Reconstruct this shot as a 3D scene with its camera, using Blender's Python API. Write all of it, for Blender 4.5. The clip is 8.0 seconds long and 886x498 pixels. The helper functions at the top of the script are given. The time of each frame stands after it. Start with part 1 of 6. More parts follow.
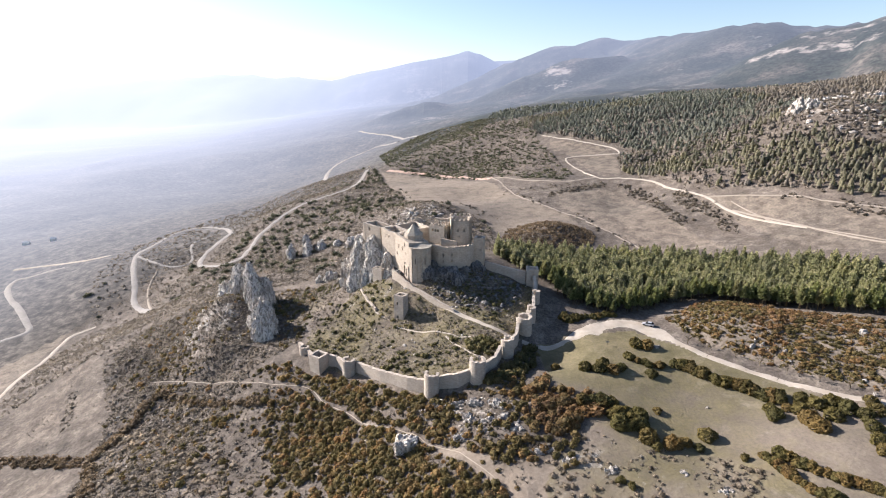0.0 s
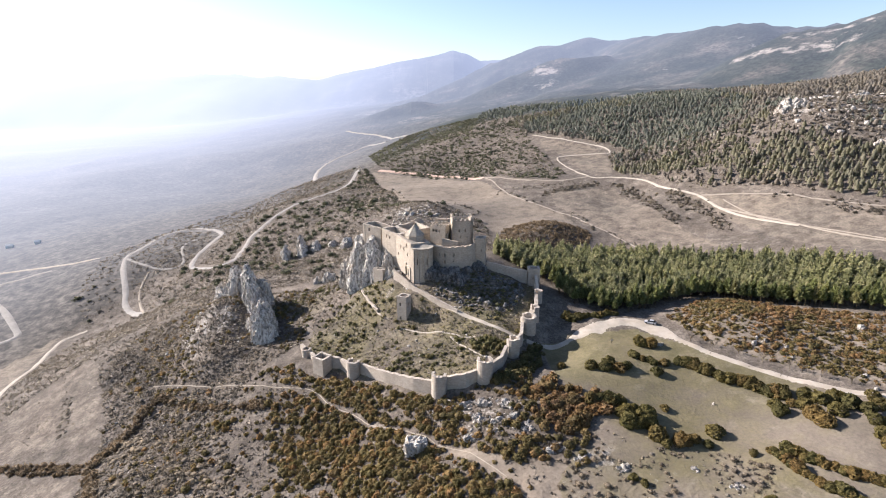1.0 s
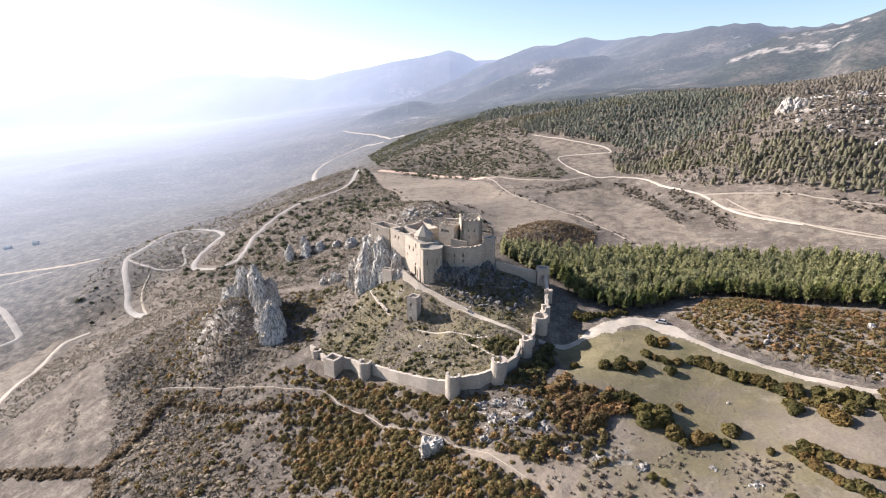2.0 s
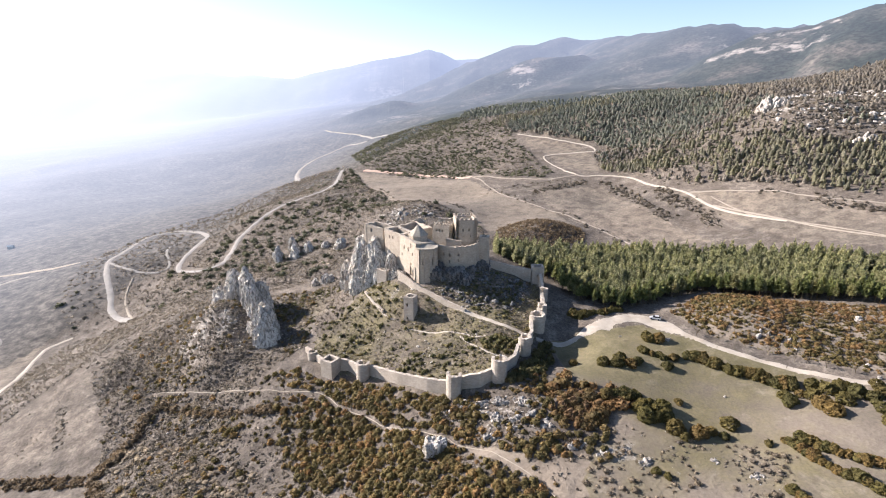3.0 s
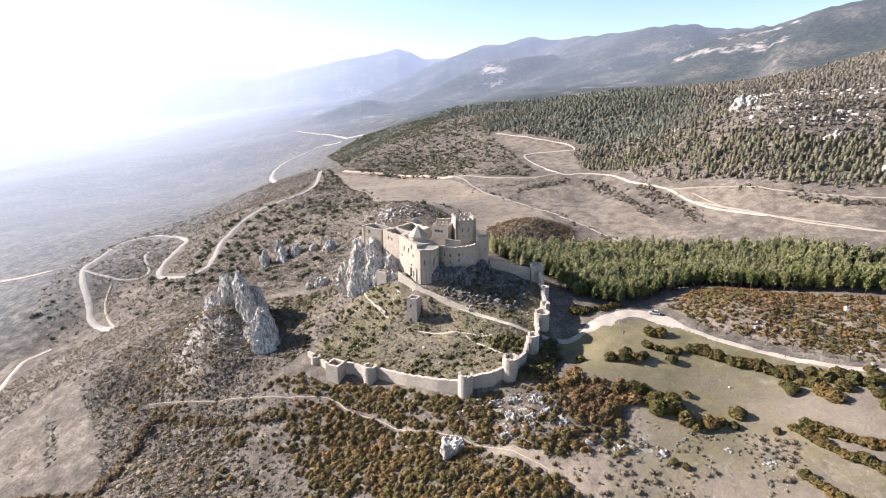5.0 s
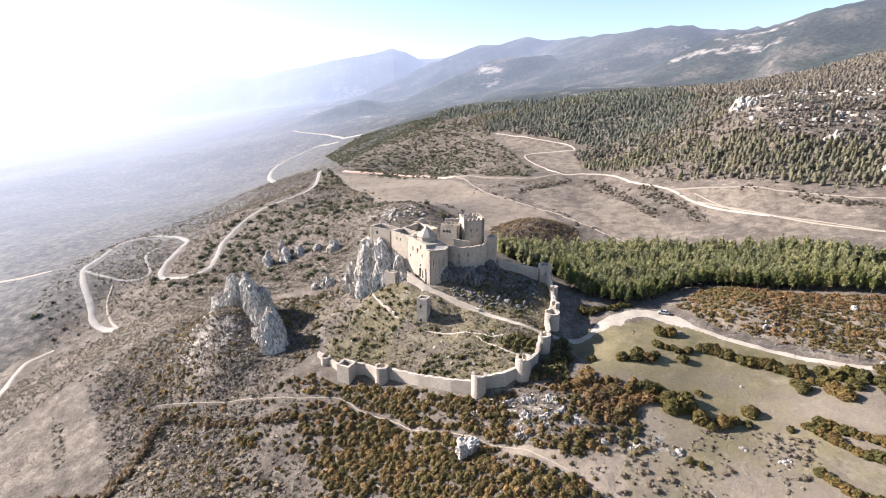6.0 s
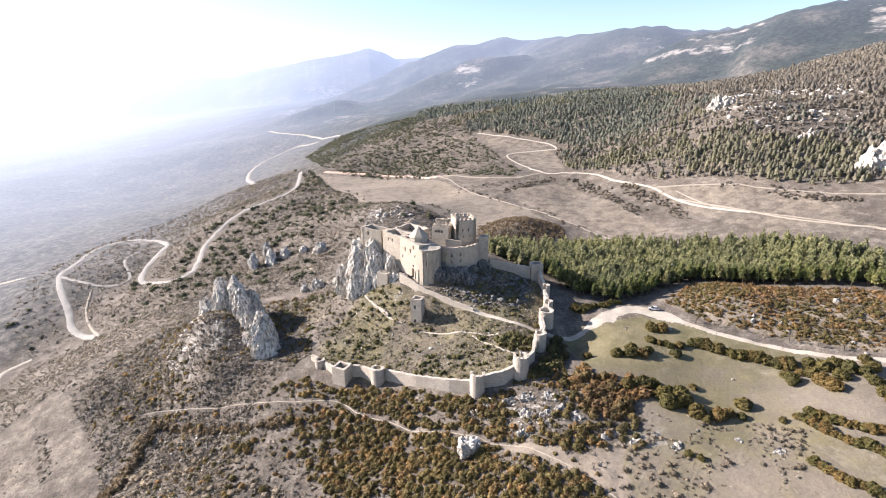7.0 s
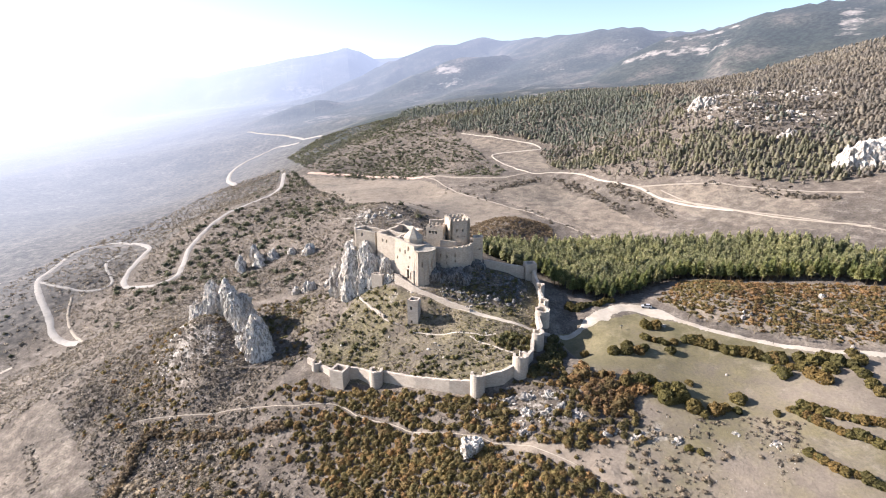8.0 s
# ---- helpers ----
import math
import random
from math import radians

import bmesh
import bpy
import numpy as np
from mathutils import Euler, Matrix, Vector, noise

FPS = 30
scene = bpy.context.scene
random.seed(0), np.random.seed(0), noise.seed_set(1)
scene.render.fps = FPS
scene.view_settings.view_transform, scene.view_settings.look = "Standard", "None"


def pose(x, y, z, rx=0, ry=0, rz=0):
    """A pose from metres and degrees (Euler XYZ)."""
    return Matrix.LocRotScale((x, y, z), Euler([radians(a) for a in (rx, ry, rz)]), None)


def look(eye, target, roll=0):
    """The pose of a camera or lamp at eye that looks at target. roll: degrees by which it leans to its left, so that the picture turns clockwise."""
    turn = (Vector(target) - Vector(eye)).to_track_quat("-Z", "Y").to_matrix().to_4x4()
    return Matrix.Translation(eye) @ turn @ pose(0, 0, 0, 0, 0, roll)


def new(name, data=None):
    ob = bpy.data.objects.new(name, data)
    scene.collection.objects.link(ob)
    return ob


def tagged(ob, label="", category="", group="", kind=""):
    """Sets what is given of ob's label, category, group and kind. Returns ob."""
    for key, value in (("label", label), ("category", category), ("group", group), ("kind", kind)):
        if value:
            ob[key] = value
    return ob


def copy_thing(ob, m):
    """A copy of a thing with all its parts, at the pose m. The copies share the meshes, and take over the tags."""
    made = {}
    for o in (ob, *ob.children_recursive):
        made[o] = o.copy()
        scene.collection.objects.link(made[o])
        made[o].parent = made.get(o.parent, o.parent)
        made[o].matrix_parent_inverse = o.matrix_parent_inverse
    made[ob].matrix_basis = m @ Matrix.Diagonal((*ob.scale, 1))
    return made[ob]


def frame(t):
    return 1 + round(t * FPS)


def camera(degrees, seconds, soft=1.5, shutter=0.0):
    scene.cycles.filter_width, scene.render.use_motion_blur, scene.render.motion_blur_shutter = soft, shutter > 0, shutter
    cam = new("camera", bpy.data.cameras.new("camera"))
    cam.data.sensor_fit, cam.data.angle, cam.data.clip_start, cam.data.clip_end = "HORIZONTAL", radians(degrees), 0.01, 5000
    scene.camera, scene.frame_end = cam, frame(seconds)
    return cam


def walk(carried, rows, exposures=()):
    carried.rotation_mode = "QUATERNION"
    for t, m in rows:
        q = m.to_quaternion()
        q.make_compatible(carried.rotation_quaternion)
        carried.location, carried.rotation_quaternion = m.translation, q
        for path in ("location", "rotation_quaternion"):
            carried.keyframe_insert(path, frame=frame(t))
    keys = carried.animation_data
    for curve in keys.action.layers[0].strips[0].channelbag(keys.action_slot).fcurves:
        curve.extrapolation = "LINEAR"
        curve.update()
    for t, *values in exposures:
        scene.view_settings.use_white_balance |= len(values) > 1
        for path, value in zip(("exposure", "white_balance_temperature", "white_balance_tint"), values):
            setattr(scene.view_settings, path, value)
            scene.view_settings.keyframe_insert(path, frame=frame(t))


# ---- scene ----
# The drone glides sideways past the castle, about 90 m above the meadow.
cam = camera(79.6, 8.0, 1.1)
PATH = [
    (0, (0.16, -0.476, 92.2), (0.158, 1.441, 91.629), -0.0),
    (0.5, (-2.881, -0.311, 92.352), (-2.848, 1.605, 91.78), -0.0),
    (1, (-6.348, -0.181, 92.49), (-6.297, 1.735, 91.917), -0.0),
    (1.5, (-9.305, 0.037, 92.541), (-9.25, 1.952, 91.968), -0.0),
    (3, (-18.212, 0.683, 92.666), (-18.07, 2.593, 92.09), -0.0),
    (3.5, (-21.147, 0.917, 92.795), (-20.953, 2.822, 92.218), -0.0),
    (4, (-24.434, 1.282, 92.887), (-24.199, 3.182, 92.31), -0.1),
    (5.5, (-33.752, 2.217, 93.314), (-33.493, 4.114, 92.735), -0.1),
    (6, (-36.807, 2.561, 93.405), (-36.531, 4.456, 92.826), -0.0),
    (6.5, (-39.684, 2.954, 93.529), (-39.374, 4.842, 92.949), -0.1),
    (7, (-42.758, 3.513, 93.594), (-42.4, 5.394, 93.014), -0.1),
    (7.5, (-45.808, 4.054, 93.829), (-45.408, 5.925, 93.248), -0.1),
    (8, (-49.008, 4.642, 94.013), (-48.575, 6.506, 93.433), -0.0),
]
walk(cam, [(t, look(eye, target, roll)) for t, eye, target, roll in PATH], [(0, 1.36, 6220, 15), (3.5, 1.52, 6220, 15), (8, 1.68, 6220, 15)])

# ---- sky and sun ----
SUN_AZ, SUN_EL = 65.0, 26.5        # degrees to the left of north (+y), and above the horizon
world = bpy.data.worlds.new("world")
scene.world = world
world.use_nodes = True
wn = world.node_tree
sky = wn.nodes.new("ShaderNodeTexSky")
sky.sky_type = "NISHITA"
sky.sun_disc = False
sky.sun_elevation = radians(SUN_EL)
sky.sun_rotation = radians(-SUN_AZ)
sky.altitude = 1000
sky.air_density = 1.0
sky.dust_density = 1.6
sky.ozone_density = 1.0
wn.nodes["Background"].inputs["Strength"].default_value = 0.074
wn.links.new(sky.outputs[0], wn.nodes["Background"].inputs["Color"])

sun = new("sun", bpy.data.lights.new("sun", "SUN"))
sun.data.energy, sun.data.angle, sun.data.color = 5.0, radians(0.5), (1.0, 0.925, 0.83)
sun_way = Vector((math.sin(radians(SUN_AZ)) * math.cos(radians(SUN_EL)), -math.cos(radians(SUN_AZ)) * math.cos(radians(SUN_EL)), -math.sin(radians(SUN_EL))))
sun.matrix_world = look((-300, 300, 300), Vector((-300, 300, 300)) + sun_way)

# ---- materials ----
def material(name, rough=0.9):
    m = bpy.data.materials.new(name)
    m.use_nodes = True
    b = m.node_tree.nodes["Principled BSDF"]
    b.inputs["Roughness"].default_value = rough
    b.inputs["Specular IOR Level"].default_value = 0.2
    return m, m.node_tree, b


def noise_tex(nt, scale, detail=4.0, rough=0.6, vector=None, distortion=0.0):
    n = nt.nodes.new("ShaderNodeTexNoise")
    n.inputs["Scale"].default_value, n.inputs["Detail"].default_value = scale, detail
    n.inputs["Roughness"].default_value, n.inputs["Distortion"].default_value = rough, distortion
    if vector:
        nt.links.new(vector, n.inputs["Vector"])
    return n.outputs["Fac"]


def ramp(nt, fac, stops):
    r = nt.nodes.new("ShaderNodeValToRGB")
    while len(r.color_ramp.elements) < len(stops):
        r.color_ramp.elements.new(0.5)
    for e, (at, col) in zip(r.color_ramp.elements, stops):
        e.position, e.color = at, (*col, 1) if len(col) == 3 else col
    nt.links.new(fac, r.inputs["Fac"])
    return r.outputs["Color"]


def mixed(nt, fac, a, b, kind="MIX"):
    m = nt.nodes.new("ShaderNodeMix")
    m.data_type, m.blend_type = "RGBA", kind
    for value, slot in ((fac, m.inputs[0]), (a, m.inputs[6]), (b, m.inputs[7])):
        if isinstance(value, (int, float)):
            slot.default_value = value
        elif isinstance(value, tuple):
            slot.default_value = (*value, 1)
        else:
            nt.links.new(value, slot)
    return m.outputs[2]


def sums(nt, op, a, b):
    m = nt.nodes.new("ShaderNodeMath")
    m.operation = op
    for value, slot in ((a, m.inputs[0]), (b, m.inputs[1])):
        if isinstance(value, (int, float)):
            slot.default_value = value
        else:
            nt.links.new(value, slot)
    return m.outputs[0]


def place(nt, stretch=(1, 1, 1)):
    g = nt.nodes.new("ShaderNodeNewGeometry")
    v = nt.nodes.new("ShaderNodeVectorMath")
    v.operation = "MULTIPLY"
    v.inputs[1].default_value = stretch
    nt.links.new(g.outputs["Position"], v.inputs[0])
    return v.outputs[0]


def bump(nt, bsdf, height, strength, distance):
    b = nt.nodes.new("ShaderNodeBump")
    b.inputs["Strength"].default_value, b.inputs["Distance"].default_value = strength, distance
    nt.links.new(height, b.inputs["Height"])
    nt.links.new(b.outputs[0], bsdf.inputs["Normal"])


def stone_material(name, pale, dark, courses=True):
    """Ashlar of warm sandstone: coursed blocks, streaks of weather, patches of paler repair."""
    m, nt, b = material(name, 0.92)
    pos = place(nt)
    big = noise_tex(nt, 0.22, 5, 0.6, pos)
    col = mixed(nt, ramp(nt, big, [(0.35, (0, 0, 0)), (0.68, (1, 1, 1))]), dark, pale)
    streak = noise_tex(nt, 1.0, 4, 0.6, place(nt, (1.3, 1.3, 0.12)))
    col = mixed(nt, ramp(nt, streak, [(0.5, (0, 0, 0)), (0.75, (0.45, 0.45, 0.45))]), col, tuple(0.66 * c for c in dark))
    block = nt.nodes.new("ShaderNodeTexVoronoi")
    block.inputs["Scale"].default_value = 1.0
    nt.links.new(place(nt, (1.5, 1.5, 2.6)), block.inputs["Vector"])
    tint = nt.nodes.new("ShaderNodeSeparateColor")
    nt.links.new(block.outputs["Color"], tint.inputs[0])
    col = mixed(nt, 0.3, col, ramp(nt, tint.outputs[0], [(0.0, tuple(0.7 * c for c in dark)), (1.0, tuple(min(1, 1.2 * c) for c in pale))]))
    nt.links.new(col, b.inputs["Base Color"])
    h = sums(nt, "ADD", sums(nt, "MULTIPLY", tint.outputs[1], 0.5), noise_tex(nt, 3.0, 5, 0.7, pos))
    bump(nt, b, h, 0.6, 0.12)
    return m


def rock_material(name, pale, dark, warm):
    """Weathered limestone, grey with pale faces, dark cracks and rusty stains."""
    m, nt, b = material(name, 0.95)
    pos = place(nt)
    crack = noise_tex(nt, 0.34, 8, 0.75, place(nt, (1.7, 1.7, 0.42)), 0.4)
    col = ramp(nt, crack, [(0.34, tuple(0.45 * c for c in dark)), (0.42, dark), (0.52, pale), (0.75, tuple(min(0.72, 1.12 * c) for c in pale))])
    pits = noise_tex(nt, 0.85, 6, 0.75, place(nt, (1.5, 1.5, 0.5)), 0.6)
    col = mixed(nt, ramp(nt, pits, [(0.51, (0, 0, 0)), (0.57, (0.85, 0.85, 0.85))]), col, tuple(0.55 * c for c in dark))
    stain = noise_tex(nt, 0.18, 4, 0.6, pos)
    col = mixed(nt, ramp(nt, stain, [(0.5, (0, 0, 0)), (0.7, (0.6, 0.6, 0.6))]), col, warm)
    nt.links.new(col, b.inputs["Base Color"])
    bump(nt, b, sums(nt, "ADD", crack, noise_tex(nt, 1.8, 6, 0.7, pos)), 0.9, 0.5)
    return m


def leaf_material(name, stops, by="island", rough=0.75, thin=0.45):
    m, nt, b = material(name, rough)
    if by == "island":
        rnd = nt.nodes.new("ShaderNodeNewGeometry").outputs["Random Per Island"]
    else:
        rnd = nt.nodes.new("ShaderNodeObjectInfo").outputs["Random"]
    col = ramp(nt, rnd, stops)
    patch = noise_tex(nt, 0.06, 3, 0.6, place(nt))
    col = mixed(nt, 1.0, col, ramp(nt, patch, [(0.3, (0.75, 0.75, 0.75)), (0.7, (1.2, 1.15, 1.0))]), "MULTIPLY")
    grain = noise_tex(nt, 2.5, 3, 0.7, place(nt))
    col = mixed(nt, 1.0, col, ramp(nt, grain, [(0.32, (0.45, 0.45, 0.45)), (0.68, (1.55, 1.55, 1.5))]), "MULTIPLY")
    nt.links.new(col, b.inputs["Base Color"])
    glow = nt.nodes.new("ShaderNodeBsdfTranslucent")       # thin leaves let some of the sun through
    nt.links.new(col, glow.inputs["Color"])
    both = nt.nodes.new("ShaderNodeMixShader")
    both.inputs[0].default_value = thin
    nt.links.new(b.outputs[0], both.inputs[1])
    nt.links.new(glow.outputs[0], both.inputs[2])
    nt.links.new(both.outputs[0], nt.nodes["Material Output"].inputs["Surface"])
    return m


WALL_STONE = stone_material("wall_stone", (0.43, 0.372, 0.31), (0.335, 0.288, 0.238))
CASTLE_STONE = stone_material("castle_stone", (0.455, 0.388, 0.312), (0.355, 0.30, 0.24))
ROOF_STONE = stone_material("roof_stone", (0.40, 0.35, 0.28), (0.27, 0.24, 0.20))
LIMESTONE = rock_material("limestone", (0.60, 0.553, 0.488), (0.285, 0.255, 0.22), (0.37, 0.30, 0.225))
WHITE_ROCK = rock_material("white_rock", (0.55, 0.505, 0.45), (0.28, 0.25, 0.215), (0.38, 0.32, 0.26))
# Rock of the castle bank, its colour darkened for the castle's shadow there.
SHADE_DARK_ROCK = rock_material("shade_dark_rock", (0.185, 0.18, 0.175), (0.085, 0.082, 0.08), (0.13, 0.115, 0.095))
BOULDER = rock_material("boulder", (0.43, 0.395, 0.35), (0.25, 0.225, 0.20), (0.34, 0.285, 0.22))

def road_material(name, pale, dark, edge):
    m, nt, b = material(name, 0.95)
    pos = place(nt)
    col = ramp(nt, noise_tex(nt, 0.5, 6, 0.65, pos), [(0.3, dark), (0.65, pale)])
    col = mixed(nt, ramp(nt, noise_tex(nt, 0.12, 5, 0.6, pos), [(0.52, (0, 0, 0)), (0.72, (0.8, 0.8, 0.8))]), col, edge)
    nt.links.new(col, b.inputs["Base Color"])
    bump(nt, b, noise_tex(nt, 3.0, 4, 0.6, pos), 0.4, 0.05)
    return m


EARTH_BANK = road_material("earth_bank", (0.47, 0.33, 0.26), (0.38, 0.27, 0.21), (0.36, 0.29, 0.22))
GRAVEL = road_material("gravel", (0.38, 0.335, 0.28), (0.30, 0.262, 0.212), (0.27, 0.228, 0.175))
CONCRETE = road_material("pale_asphalt", (0.28, 0.26, 0.238), (0.225, 0.208, 0.185), (0.20, 0.178, 0.15))
TRACK = road_material("dusty_track", (0.29, 0.25, 0.205), (0.23, 0.195, 0.155), (0.23, 0.19, 0.145))
FOOTPATH = road_material("trodden_earth", (0.33, 0.285, 0.23), (0.24, 0.205, 0.16), (0.24, 0.20, 0.15))

BOX_LEAF = leaf_material("box_leaf", [(0.0, (0.115, 0.098, 0.045)), (0.5, (0.170, 0.134, 0.060)), (0.8, (0.215, 0.150, 0.070)), (1.0, (0.27, 0.165, 0.08))])
SCRUB_LEAF = leaf_material("scrub_leaf", [(0.0, (0.105, 0.09, 0.074)), (0.45, (0.165, 0.142, 0.12)), (0.75, (0.225, 0.195, 0.17)), (1.0, (0.31, 0.275, 0.245))])
RUST_LEAF = leaf_material("rust_leaf", [(0.0, (0.13, 0.10, 0.048)), (0.35, (0.175, 0.122, 0.058)), (0.7, (0.225, 0.136, 0.066)), (1.0, (0.29, 0.185, 0.105))])
HEDGE_LEAF = leaf_material("hedge_leaf", [(0.0, (0.085, 0.086, 0.042)), (0.5, (0.125, 0.118, 0.055)), (1.0, (0.19, 0.16, 0.08))])
# Holm oak colour, lightened and greyed for the haze over the spur.
HOLM_LEAF = leaf_material("holm_leaf", [(0.0, (0.075, 0.082, 0.055)), (1.0, (0.14, 0.14, 0.095))])
PINE_LEAF = leaf_material("pine_needles", [(0.0, (0.20, 0.21, 0.11)), (0.6, (0.28, 0.28, 0.15)), (1.0, (0.37, 0.35, 0.22))])
MOUND_LEAF = leaf_material("mound_heath", [(0.0, (0.12, 0.092, 0.062)), (0.6, (0.17, 0.125, 0.085)), (1.0, (0.24, 0.185, 0.13))])
GRASS_TUFT = leaf_material("grass_tufts", [(0.0, (0.12, 0.108, 0.06)), (0.6, (0.175, 0.155, 0.092)), (1.0, (0.25, 0.218, 0.148))])
# Far crowns: colours lifted paler and bluer to stand in for haze.
HAZED_PINE = leaf_material("hazed_pine_needles", [(0.0, (0.16, 0.175, 0.155)), (0.5, (0.205, 0.22, 0.195)), (1.0, (0.26, 0.27, 0.245))], thin=0.62)
HAZED_SLOPE_PINE = leaf_material("hazed_slope_needles", [(0.0, (0.195, 0.192, 0.142)), (0.5, (0.245, 0.238, 0.18)), (1.0, (0.305, 0.29, 0.23))], thin=0.62)
HAZED_GREY_TREE = leaf_material("hazed_leafless_crown", [(0.0, (0.215, 0.194, 0.175)), (0.6, (0.275, 0.25, 0.228)), (1.0, (0.345, 0.315, 0.29))], thin=0.62)
BARE_TWIG = leaf_material("bare_twigs", [(0.0, (0.17, 0.14, 0.11)), (1.0, (0.30, 0.25, 0.20))])
BARK = leaf_material("bark", [(0.0, (0.10, 0.075, 0.05)), (1.0, (0.16, 0.12, 0.08))], "object")


def ground_material():
    """Winter hillside: stony soil with scrub litter, pale dry grass, green turf and bare limestone, mixed by the painted zones."""
    m, nt, b = material("hillside", 0.97)
    pos = place(nt)
    fine, mid, big = noise_tex(nt, 1.2, 6, 0.7, pos), noise_tex(nt, 0.16, 6, 0.65, pos), noise_tex(nt, 0.025, 5, 0.6, pos)
    soil = ramp(nt, mid, [(0.3, (0.068, 0.056, 0.046)), (0.52, (0.122, 0.102, 0.086)), (0.74, (0.225, 0.196, 0.168))])
    grass = ramp(nt, mid, [(0.3, (0.150, 0.124, 0.098)), (0.7, (0.232, 0.194, 0.156))])
    turf = ramp(nt, mid, [(0.3, (0.098, 0.088, 0.046)), (0.7, (0.180, 0.152, 0.092))])
    stone = ramp(nt, fine, [(0.36, (0.17, 0.15, 0.13)), (0.58, (0.39, 0.36, 0.325))])
    zone = nt.nodes.new("ShaderNodeVertexColor")
    zone.layer_name = "zone"
    part_of = nt.nodes.new("ShaderNodeSeparateColor")
    nt.links.new(zone.outputs["Color"], part_of.inputs[0])

    def edge(value, low, high):
        rough = sums(nt, "ADD", value, sums(nt, "MULTIPLY", sums(nt, "SUBTRACT", mid, 0.5), 0.9))
        return ramp(nt, rough, [(low, (0, 0, 0)), (high, (1, 1, 1))])
    col = mixed(nt, edge(part_of.outputs[0], 0.35, 0.65), soil, grass)
    col = mixed(nt, edge(part_of.outputs[1], 0.4, 0.75), col, turf)
    col = mixed(nt, edge(part_of.outputs[2], 0.45, 0.6), col, stone)
    col = mixed(nt, 1.0, col, ramp(nt, big, [(0.3, (0.78, 0.79, 0.80)), (0.7, (1.16, 1.13, 1.08))]), "MULTIPLY")
    worn = noise_tex(nt, 0.07, 6, 0.7, pos, 1.2)
    col = mixed(nt, ramp(nt, worn, [(0.56, (0, 0, 0)), (0.70, (0.32, 0.32, 0.32))]), col, (0.34, 0.29, 0.235))
    tufts = noise_tex(nt, 0.75, 3, 0.55, pos, 0.6)
    bare = ramp(nt, part_of.outputs[0], [(0.35, (1, 1, 1)), (0.85, (0.35, 0.35, 0.35))])
    spots = sums(nt, "MULTIPLY", ramp(nt, tufts, [(0.52, (0, 0, 0)), (0.62, (0.7, 0.7, 0.7))]), bare)
    col = mixed(nt, spots, col, ramp(nt, big, [(0.4, (0.105, 0.090, 0.066)), (0.6, (0.135, 0.112, 0.088))]))
    col = mixed(nt, bare, col, ramp(nt, fine, [(0.32, (0.48, 0.48, 0.48)), (0.68, (1.45, 1.45, 1.45))]), "MULTIPLY")
    nt.links.new(col, b.inputs["Base Color"])
    bump(nt, b, sums(nt, "ADD", sums(nt, "ADD", fine, tufts), sums(nt, "MULTIPLY", mid, 1.2)), 0.6, 0.3)
    return m


HILLSIDE = ground_material()

# ---- ground ----
# Heights of broad swells on two lattices, then of single rises and knolls: (x, y, radius, height).
WIDE = [-28.6, -12.0, -21.8, -8.3, 19.5,
    -42.5, -21.7, -21.4, 65.2, 70.1,
    -0.4, -35.0, -9.9, 102.8, 59.2,
    10.3, -33.9, 5.0, 71.4, 25.3,
    -45.8, -7.1, 39.1, 29.8, 4.8]
MIDDLE = [7.1, -11.7, 13.4, -18.4, -15.7,
    -12.3, -22.7, -1.6, -10.0, 8.5,
    -4.3, 30.6, -5.3, -20.4, 16.1,
    9.4, -42.1, 20.9, 22.8, -30.8,
    5.7, -17.2, 6.8, -10.4, -5.2]
RISES = [
    (0, 243, 45, 20.2), (108, 270, 45, -3.2), (270, 378, 45, 18.0), (-135, 270, 45, 15.5),
    (-189, 297, 45, -10.4), (-27, 351, 45, 15.0), (27, 162, 45, 12.1), (162, 162, 45, 7.9),
    (162, 486, 45, -9.5), (-81, 216, 45, 5.9), (-189, 540, 45, -10.9), (0, 540, 45, -8.5),
    (216, 567, 45, 10.1), (-243, 459, 45, -6.3), (108, 173, 18, 5.4), (0, 216, 18, 8.5),
    (65, 313, 18, 3.1), (130, 367, 18, -6.5), (-54, 140, 18, -3.2), (-97, 184, 18, -1.8),
    (-162, 335, 18, 5.4), (76, 130, 18, -3.6),
]
KNOLLS = [
    (252, 286, 28, -4.3), (-97, 140, 18, 3.7), (-22, 227, 18, 8.5), (22, 410, 18, -4.0),
    (43, 486, 18, -3.7), (-32, 194, 18, -2.4), (-54, 227, 18, -0.7), (97, 108, 18, 2.5),
    (-22, 454, 18, 2.9), (130, 184, 18, -2.4), (173, 432, 18, -3.4), (54, 184, 18, -1.8),
    (140, 238, 18, -2.9), (218, 420, 28, 5.2), (-97, 335, 18, -2.9), (184, 356, 18, 2.9),
    (-22, 130, 18, -1.3), (-86, 162, 18, -3.4), (-65, 184, 18, 4.1), (-108, 227, 18, 3.2),
    (270, 389, 18, 4.2), (-227, 335, 18, 2.4),
]

SWELLS = [
    (271, 514, 60, 3.9), (291, 472, 60, 6.4), (310, 518, 60, 2.4), (178, 580, 60, -2.0), (239, 315, 40, 7.0), (511, 669, 110, -17.0),
    (309, 1169, 130, -15.5), (37, 1155, 120, -8.0), (11, 546, 45, -6.7), (87, 599, 50, -3.5), (390, 920, 110, -9.5), (-116, 221, 13, -6.0),
    (-55, 326, 25, -3.9), (-135, 460, 30, 4.2), (54, 305, 20, -3.7), (147, 300, 25, -3.5), (-186, 309, 25, -1.4), (-174, 378, 28, -3.2),
    (-187, 444, 28, -3.6), (-236, 386, 28, 3.0), (-235, 455, 28, 3.0), (-169, 749, 70, -4.9), (-181, 1142, 100, 7.0), (-178, 235, 25, 3.2), (215, 755, 70, -10.0),
]
